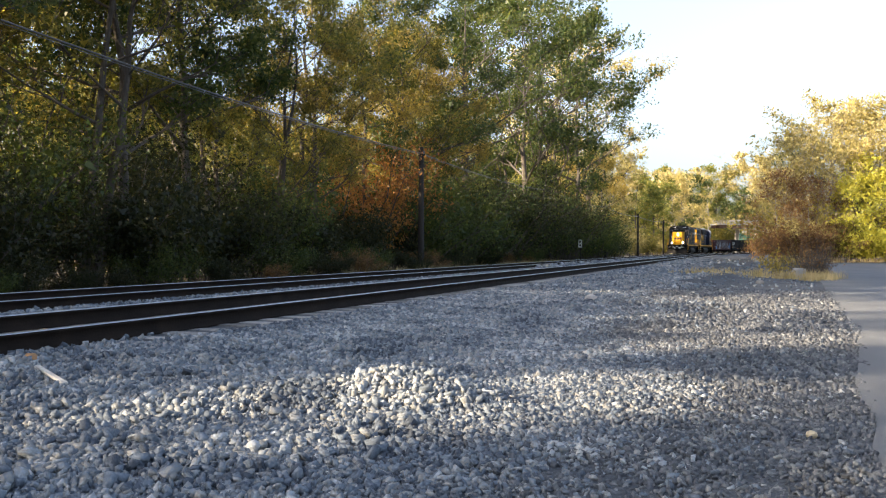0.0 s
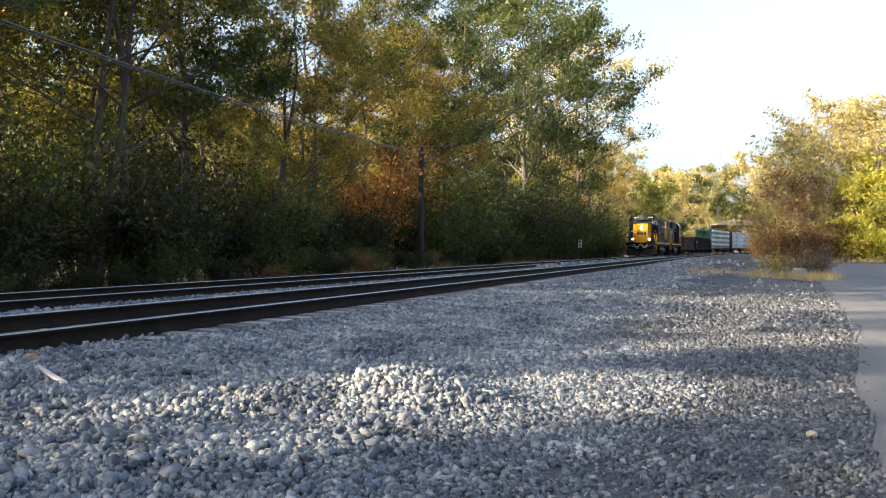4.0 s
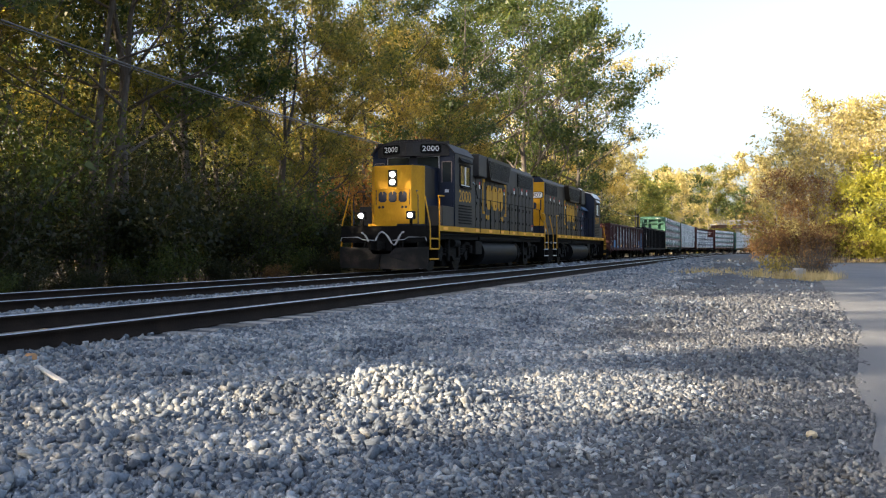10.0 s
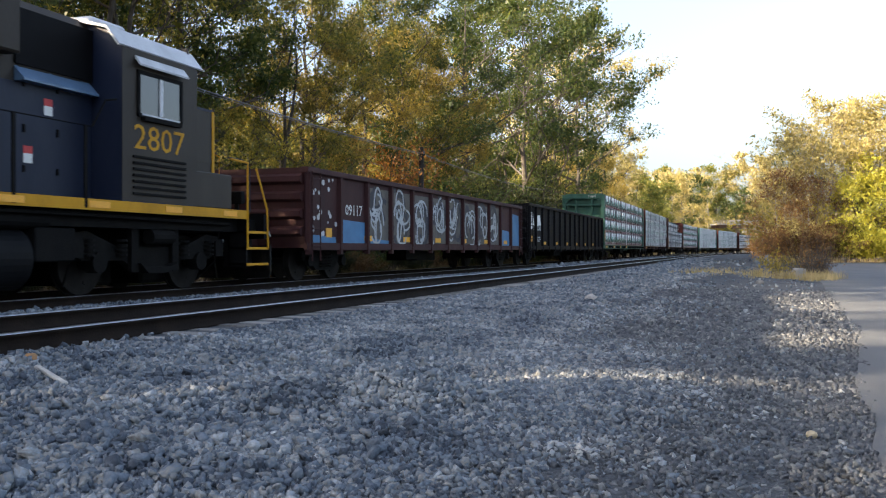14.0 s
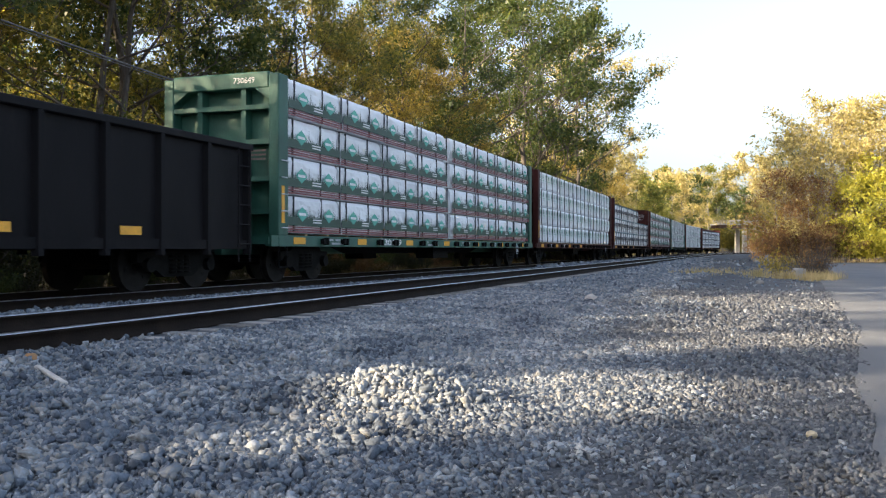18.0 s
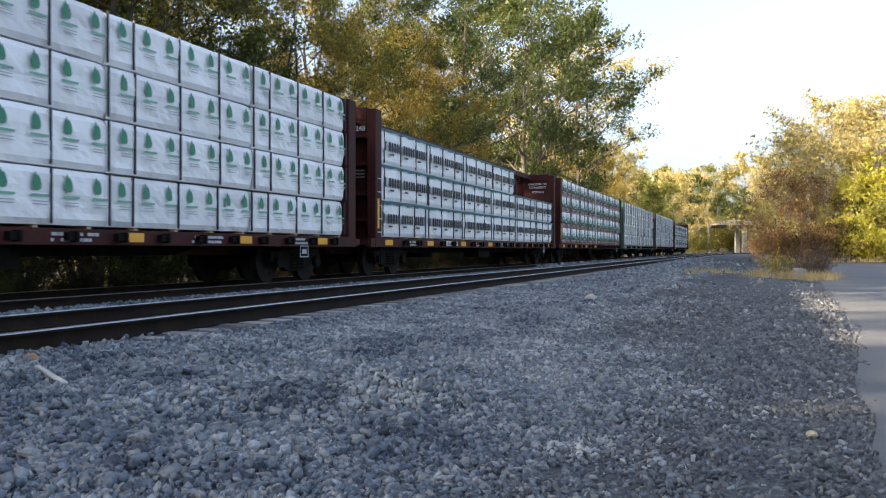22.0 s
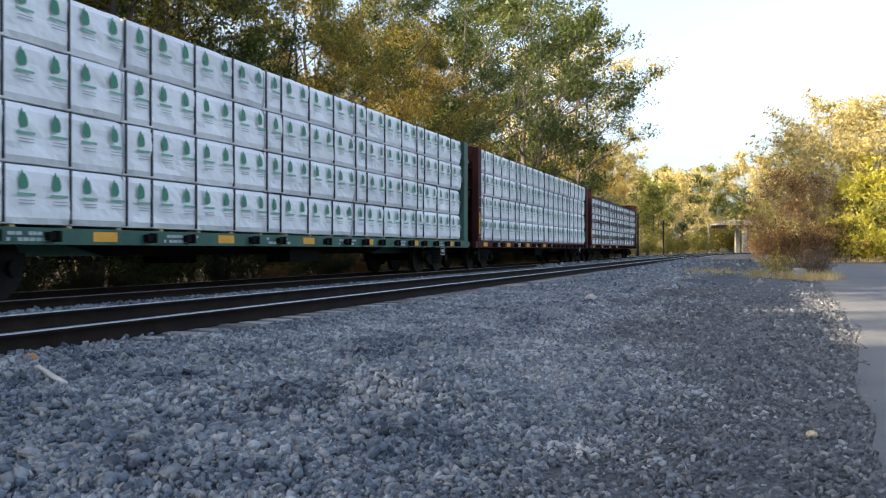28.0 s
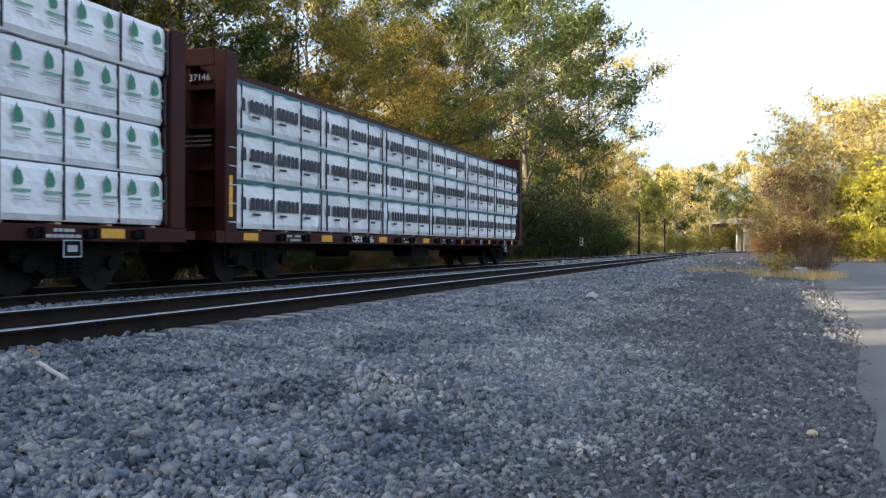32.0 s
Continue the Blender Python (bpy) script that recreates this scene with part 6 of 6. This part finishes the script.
def stripes_print(length, height):
    bm = bmesh.new()
    for z0, z1 in ((0.035, 0.075), (0.1, 0.14), (0.165, 0.19)):
        flat(bm, [(-length / 2 + 0.02, height * z0), (length / 2 - 0.02, height * z0), (length / 2 - 0.02, height * z1), (-length / 2 + 0.02, height * z1)])
    return bm


def diamond_print(height):
    bm = bmesh.new()
    z = height * 0.52
    flat(bm, [(-0.26, z), (-0.2, z - 0.05), (0, z - 0.17), (0.2, z - 0.05), (0.26, z), (0.2, z + 0.06), (0, z + 0.17), (-0.2, z + 0.06)], Y_PRINT + 0.009)
    return bm


def bars_print(length, height):
    """Lines of small printing under each emblem, and a pale bar across it."""
    bm = bmesh.new()
    n = max(round(length / 1.3), 1)
    rng = random.Random(3)
    for k in range(n):
        x = -length / 2 + length * (k + 0.5) / n
        z = height * 0.52
        flat(bm, [(x - 0.17, z - 0.03), (x + 0.17, z - 0.03), (x + 0.17, z + 0.03), (x - 0.17, z + 0.03)], Y_PRINT + 0.013)
        x += 0.62
        if x < length / 2 - 0.3:
            for q in range(2):
                flat(bm, [(x - 0.22, height * (0.3 + 0.07 * q)), (x + 0.22, height * (0.3 + 0.07 * q)), (x + 0.2, height * (0.335 + 0.07 * q)), (x - 0.22, height * (0.335 + 0.07 * q))], Y_PRINT + 0.013)
    return bm


def mark_places(length):
    n = max(round(length / 0.63), 1)
    return [-length / 2 + length * (k + 0.5) / n for k in range(n)]


def tree_mark_print(height):
    """One green mark of two firs side by side."""
    bm = bmesh.new()
    z = height * 0.58
    flat(bm, [(-0.03, z), (0.045, z), (0.075, z + 0.03), (0.088, z + 0.1), (0.072, z + 0.19), (0.035, z + 0.275), (0.0, z + 0.2), (-0.022, z + 0.225), (-0.065, z + 0.15), (-0.085, z + 0.075), (-0.07, z + 0.02)])
    return bm


def word_bar_print(height):
    """The pale green bar of lettering under a mark."""
    bm = bmesh.new()
    z = height * 0.58
    flat(bm, [(-0.22, z - 0.09), (0.12, z - 0.09), (0.12, z - 0.052), (-0.22, z - 0.052)])
    return bm


def small_bars_print(length, height):
    bm = bmesh.new()
    n = max(round(length / 0.63), 1)
    for k in range(n):
        x = -length / 2 + length * (k + 0.5) / n
        for q in range(2):
            z = height * (0.34 + 0.05 * q)
            flat(bm, [(x - 0.2, z), (x + 0.08, z), (x + 0.08, z + 0.016), (x - 0.2, z + 0.016)])
    return bm


def bold_print(length, height):
    """A row of big dark lettering, drawn as blocks."""
    rng = random.Random(int(length * 10))
    bm = bmesh.new()
    x = -length / 2 + 0.05
    z0, z1 = height * 0.39, height * 0.65
    k = 0
    while x < length / 2 - 0.2:
        w = 0.16
        cut = rng.choice((0.0, 0.02, 0.035))
        flat(bm, [(x, z0), (x + w - cut, z0), (x + w, z0 + 0.06), (x + w - cut, (z0 + z1) / 2), (x + w, z1 - 0.05), (x + w - 0.03, z1), (x + cut, z1), (x, z1 - 0.04)])
        x += w + 0.03
        k += 1
        if k % 5 == 0:
            flat(bm, [(x - 0.42, height * 0.28), (x - 0.12, height * 0.28), (x - 0.12, height * 0.33), (x - 0.42, height * 0.33)])
            x += 0.13
    return bm


def hem_print(length, height):
    bm = bmesh.new()
    rng = random.Random(9)
    n = 14
    top = [height * (0.93 - 0.05 * rng.random()) for _ in range(n + 1)]
    for k in range(n):
        x0, x1 = -length / 2 + length * k / n, -length / 2 + length * (k + 1) / n
        flat(bm, [(x0, top[k]), (x1, top[k + 1]), (x1, height * 0.985), (x0, height * 0.985)], Y_PRINT - 0.012)
    return bm


def strap_places(length):
    n = max(round(length / 1.3), 2)
    xs = [-length / 2 + length * (k + 0.5) / n + 0.36 for k in range(n)]
    return [x for x in xs if x < length / 2 - 0.05] + [-length / 2 + 0.012]


def pair_places(length):
    """A strap after every second mark."""
    n = max(round(length / 0.63), 1)
    return [-length / 2 + length * k / n + 0.02 for k in range(0, n, 2)]


def bundle(car, x, z, length, height, style, seed, sgn):
    v = seed % 4
    me = kept("bundle_%.2f_%.2f_%d" % (length, height, v), M_WRAP, lambda: bundle_bm(length, height, v + 1))
    b = part("lumber_pack", me, None, car, at=Matrix.Translation((x, (seed * 37 % 11 - 5) * 0.006, z)) @ Matrix.Rotation((0 if sgn > 0 else math.pi) + (seed * 53 % 9 - 4) * 0.0012, 4, "Z"))
    tag = "%s_%.2f_%.2f" % (style, length, height)
    if sgn < 0:
        return b
    for sx in (pair_places(length) if style == "tree" else strap_places(length)):
        hw = 0.004 if style not in ("tree", "forest") else 0.009
        part("strap", kept("strap_%.2f_%.3f" % (height, hw), M_STRAP, lambda: boxes((-hw, hw, 1.36, 1.4, 0.03, height - 0.02))), None, b, at=Matrix.Translation((sx, 0, 0)))
    if style == "forest":
        part("fir_print", kept("firs_" + tag, M_PRINTGREEN, lambda: forest_print(length, height)), None, b, "dark green printed fir trees")
        part("stripe_print", kept("stripes_" + tag, M_PRINTRED, lambda: stripes_print(length, height)), None, b, "dull red printed stripes")
        n = max(round(length / 1.3), 1)
        for k in range(n):
            part("emblem_print", kept("diamond_%.2f" % height, M_EMBLEM, lambda: diamond_print(height)), None, b, "green printed diamond", at=Matrix.Translation((-length / 2 + length * (k + 0.5) / n, 0, 0)))
        part("small_print", kept("bars_" + tag, M_WHITEPAINT, lambda: bars_print(length, height)), None, b)
    elif style == "tree":
        for mx in mark_places(length):
            part("tree_print", kept("tree_mark_%.2f" % height, M_LOGOGREEN, lambda: tree_mark_print(height)), None, b, "small green printed tree mark", at=Matrix.Translation((mx, 0, 0)))
            part("word_print", kept("word_bar_%.2f" % height, M_PALEGREEN, lambda: word_bar_print(height)), None, b, at=Matrix.Translation((mx, 0, 0)))
        part("small_print", kept("sbars_" + tag, M_PRINTGREY, lambda: small_bars_print(length, height)), None, b)
    else:
        part("bold_print", kept("bold_" + tag, M_PRINTBLACK if style == "bold" else M_FAINT, lambda: bold_print(length, height)), None, b, "row of block print")
        part("hem", kept("hem_" + tag, M_TEAL, lambda: hem_print(length, height)), None, b, "teal hem of the wrap")
    return b


# ---- centerbeam cars ----
HALF = 11.2       # from the middle of a flatcar to its leading end
TAIL = 11.7       # and to its trailing end


def centerbeam(label, off, paint, number, style, columns, tier, tiers, short_top=0, seed=0):
    """columns: lengths of the packs from the front; 0 marks a gap. short_top: top packs left out at the rear."""
    c = thing("centerbeam_flatcar", label, "flatcar", group="seven centerbeam lumber cars")
    pn = paint.name
    part("side_sill", kept("cb_sill", paint, lambda: boxes((-TAIL, HALF, 1.36, 1.46, 0.8, 1.04), (-TAIL, HALF, -1.46, -1.36, 0.8, 1.04))), None, c)
    part("deck", kept("cb_deck", paint, lambda: boxes((-TAIL, HALF, -1.36, 1.36, 0.93, 1.03), (-TAIL - 0.2, HALF + 0.4, -0.3, 0.3, 0.62, 1.0))), None, c)
    part("fish_belly", kept("cb_belly", M_BLACK, lambda: prism([(-6.8, 0.86), (-5.6, 0.62), (5.6, 0.62), (6.8, 0.86)], -0.4, 0.4, "y")), None, c)
    # centre beam: top chord, posts and diagonal braces
    part("top_chord", kept("cb_chord", paint, lambda: boxes((-TAIL, HALF, -0.3, 0.3, 4.36, 4.48), (-TAIL, HALF, -0.32, -0.28, 4.28, 4.5), (-TAIL, HALF, 0.28, 0.32, 4.28, 4.5))), None, c)
    for k in range(15):
        x = -HALF + 0.8 + k * (2 * HALF - 1.6) / 14
        part("centre_post", kept("cb_post", paint, lambda: boxes((-0.07, 0.07, -0.12, 0.12, 1.03, 4.36))), None, c, at=Matrix.Translation((x, 0, 0)))
        part("riser", kept("cb_riser", paint, lambda: boxes((-0.06, 0.06, -0.28, 0.28, 4.1, 4.2), (-0.3, 0.3, -0.1, 0.1, 3.2, 3.3))), None, c, at=Matrix.Translation((x, 0, 0)))
    for ex in (-1, 1):
        x0, x1 = HALF - 0.42, HALF
        b = part("bulkhead", kept("cb_bulkhead", paint, lambda: boxes((x0, x0 + 0.1, -1.2, 1.2, 1.03, 4.2))), None, c, at=Matrix.Translation((0 if ex > 0 else HALF - TAIL, 0, 0)) @ Matrix.Rotation(0 if ex > 0 else math.pi, 4, "Z"))
        for sgn in (-1, 1):
            part("corner_post", kept("cb_corner%d" % sgn, paint, lambda: boxes((x0, x1, min(sgn * 1.2, sgn * 1.45), max(sgn * 1.2, sgn * 1.45), 1.03, 4.5), bevel=0.02)), None, b)
            part("stiffener", kept("cb_stiff%d" % sgn, paint, lambda: boxes((x0 + 0.1, x1 - 0.06, sgn * 0.55 - 0.06, sgn * 0.55 + 0.06, 1.03, 4.2))), None, b)
            part("gusset", kept("cb_gusset%d" % sgn, paint, lambda: prism([(sgn * 1.2, 4.2), (sgn * 1.2, 3.95), (sgn * 0.85, 4.2)], x0 + 0.1, x1 - 0.02, "x")), None, b)
        part("top_beam", kept("cb_topbeam", paint, lambda: boxes((x0, x1, -1.2, 1.2, 4.2, 4.55), bevel=0.02)), None, b)
        for z in (3.75, 3.0, 2.2, 1.5):
            part("rib", kept("cb_rib", paint, lambda: boxes((x0 + 0.1, x1 - 0.03, -1.2, 1.2, 0, 0.1))), None, b, at=Matrix.Translation((0, 0, z)))
        part("end_platform", kept("cb_end", paint, lambda: boxes((HALF, HALF + 0.35, -1.4, 1.4, 0.85, 1.0), (HALF - 0.42, HALF + 0.3, 1.3, 1.45, 0.8, 1.03))), None, b)
        part("end_ladder", kept("cb_ladder", M_SILVER, lambda: rods(0.014, *[[Vector((HALF - 0.33, 1.48, 1.2 + k * 0.36)), Vector((HALF - 0.08, 1.48, 1.2 + k * 0.36))] for k in range(5)])), None, b)
        part("grab_strip", kept("cb_yellow", M_REFLECT, lambda: boxes((HALF - 0.24, HALF - 0.12, 1.452, 1.46, 1.3, 2.1))), None, b)
        bm_key = "cb_stencil"
        part("stencil_bars", kept(bm_key, M_DIMGREY, lambda: stencil_end()), None, b)
        part("step", kept("cb_step", M_BLACK, lambda: rods(0.016, [Vector((HALF - 0.4, 1.42, 0.8)), Vector((HALF - 0.4, 1.42, 0.35)), Vector((HALF - 0.05, 1.42, 0.35)), Vector((HALF - 0.05, 1.42, 0.8))])), None, b)
        coupler(c, ex * (HALF + 0.05), ex)
    if paint == M_CARGREEN:
        lettering(c, number, 0.13, M_WHITEPAINT, HALF + 0.003, 0.6, 4.37, "+x")
    else:
        lettering(c, number, 0.14, M_PRINTGREY, HALF - 0.02, 0.85, 3.98, "+x")
    lettering(c, number, 0.17, M_WHITEPAINT, -0.4 + 5.4, 1.464, 0.92, "+y", 1.5)
    if short_top:
        for z, w, line in ((4.05, 0.95, "CHARGEMENT ET"), (3.88, 0.85, "DECHARGEMENT"), (3.64, 0.62, "ATTENTION")):
            lettering(c, line, 0.11, M_WHITEPAINT, -TAIL + 0.426, 0.62, z, "+x", w)
    for k in range(7):
        part("reflector", kept("cb_reflect", M_REFLECT, lambda: boxes((-0.27, 0.27, 1.461, 1.468, 0.85, 1.0))), None, c, at=Matrix.Translation((HALF - 0.9 - k * 3.35, 0, 0)))
    for k in range(20):
        x = -HALF + 0.9 + k * (2 * HALF - 1.8) / 19
        if any(abs(x - (HALF - 0.9 - q * 3.35)) < 0.36 for q in range(7)):
            continue
        part("strap_winch", kept("cb_winch", M_BLACK, lambda: boxes((-0.07, 0.07, 1.46, 1.56, 0.86, 0.98), (-0.12, -0.07, 1.46, 1.6, 0.84, 1.0))), None, c, at=Matrix.Translation((x, 0, 0)))
    for k in range(6):
        x = -HALF + 2.6 + k * 3.4
        part("stencil_panel", kept("cb_panel%d" % (k % 3), M_PRINTGREY, lambda: side_bars(random.Random(k), -0.5, 0.5, 0.83, 1.0, 1.461, 2)), None, c, at=Matrix.Translation((x, 0, 0)))
    dp = part("data_plate", kept("cb_data", M_BLACK, lambda: boxes((-0.2, 0.2, 1.47, 1.48, 0.55, 0.83))), None, c, at=Matrix.Translation((-HALF + 2.3, 0, 0)))
    part("plate_border", kept("cb_border", M_PRINTGREY, lambda: boxes((-0.19, 0.19, 1.48, 1.484, 0.8, 0.82), (-0.19, 0.19, 1.48, 1.484, 0.56, 0.58), (-0.19, -0.17, 1.48, 1.484, 0.58, 0.8), (0.17, 0.19, 1.48, 1.484, 0.58, 0.8), (-0.1, 0.1, 1.48, 1.484, 0.64, 0.74))), None, dp)
    part("brake_rigging", kept("cb_brake", M_GRIME, lambda: boxes((-1.2, 0.3, 0.4, 1.0, 0.45, 0.8), (2.0, 3.0, -0.9, -0.3, 0.45, 0.8))), None, c)
    for x in (-HALF + 1.9, HALF - 1.9):
        freight_truck(c, x)
    # load
    usable = HALF + TAIL - 0.88
    gaps = sum(1 for q in columns if q == 0)
    k_len = (usable - 0.02 - 0.45 * gaps) / sum(columns)
    for sgn in (1, -1):
        x = HALF - 0.45
        idx = 0
        total = [q for q in columns if q]
        for q in columns:
            if q == 0:
                x -= 0.45
                continue
            L = q * k_len
            for t in range(tiers):
                if short_top and t == tiers - 1 and idx >= len(total) - short_top:
                    continue
                bundle(c, x - L / 2, 1.075 + t * tier, L - 0.012, tier, style, seed + idx * 3 + t * 5, sgn)
            x -= L
            idx += 1
    for k in range(20):
        part("dunnage", kept("cb_dunnage", M_LUMBER, lambda: boxes((-0.05, 0.05, -1.34, 1.34, 1.03, 1.078))), None, c, at=Matrix.Translation((-TAIL + 0.75 + k * 1.09, 0, 0)))
    TRAIN.append((c, off, 2 * HALF - 3.8, False))
    return c


def stencil_end():
    bm = bmesh.new()
    rng = random.Random(4)
    for r in range(3):
        y = 1.1
        while y > 0.2:
            w = rng.uniform(0.06, 0.16)
            box(bm, HALF - 0.055, HALF - 0.05, y - w * 0.85, y, 2.66 + r * 0.09, 2.7 + r * 0.09)
            y -= w
    return bm


A0 = 90.3
STEP = 24.15
centerbeam("green centerbeam flatcar stacked with forest-print wrapped lumber", A0, M_CARGREEN, "730649", "forest", (1, 1, 1, 1, 0, 1, 1, 1, 1), 0.857, 4, seed=1)
centerbeam("oxide red centerbeam flatcar stacked with white wrapped lumber", A0 + STEP, M_OXIDE, "62676", "tree", (1, 1, 0, 1, 1, 1), 0.857, 4, seed=2)
centerbeam("oxide red centerbeam flatcar with a partly missing top tier of lumber", A0 + 2 * STEP, M_OXIDE, "977248", "bold", (1, 1, 1, 1, 1, 1), 1.0, 3, short_top=2, seed=3)
centerbeam("oxide red centerbeam flatcar stacked with forest-print wrapped lumber", A0 + 3 * STEP, M_OXIDE, "273689", "forest", (1, 1, 1, 1, 0, 1, 1, 1, 1), 0.857, 4, seed=4)
centerbeam("green centerbeam flatcar stacked with white lumber, a torn wrap below", A0 + 4 * STEP, M_CARGREEN, "", "tree", (1, 1, 1, 1, 1), 0.857, 4, seed=5)
centerbeam("oxide red centerbeam flatcar stacked with tree-marked white lumber", A0 + 5 * STEP, M_OXIDE, "52682", "tree", (1, 1, 0, 1, 1), 0.857, 4, seed=6)
centerbeam("last oxide red centerbeam flatcar with three tiers of lumber", A0 + 6 * STEP, M_OXIDE, "37146", "bold", (1, 1, 1, 1, 1, 1), 0.985, 3, seed=7)
# ---- motion ----
def head_s(t):
    """Station of the leading headlight at t seconds: the train slows a little as it passes."""
    u = (t - 16) / 16
    return -40.54 - 175.81 * u + 5.848 * u * u + 1.108 * u ** 3


def car_pose(s, base, reverse):
    a, b = along(s - base / 2, FAR_D), along(s + base / 2, FAR_D)
    mid, d = (a + b) / 2, a - b
    return Matrix.Translation(mid) @ Matrix.Rotation(math.atan2(d.y, d.x) + (math.pi if reverse else 0), 4, "Z")


def motions():
    turned = {k: [(f / FPS, math.degrees((head_s(0) - head_s(f / FPS)) / k)) for f in range(0, 32 * FPS + 1)] for k in (0.46, 0.5)}
    for w, x, r, way in WHEELSETS:
        walk(w, [(t, pose(x, 0, r, 0, a * way, 0)) for t, a in turned[r]])
    for car, off, base, reverse in TRAIN:
        walk(car, [(t, car_pose(head_s(t) + off, base, reverse)) for t in range(0, 33)])


motions()
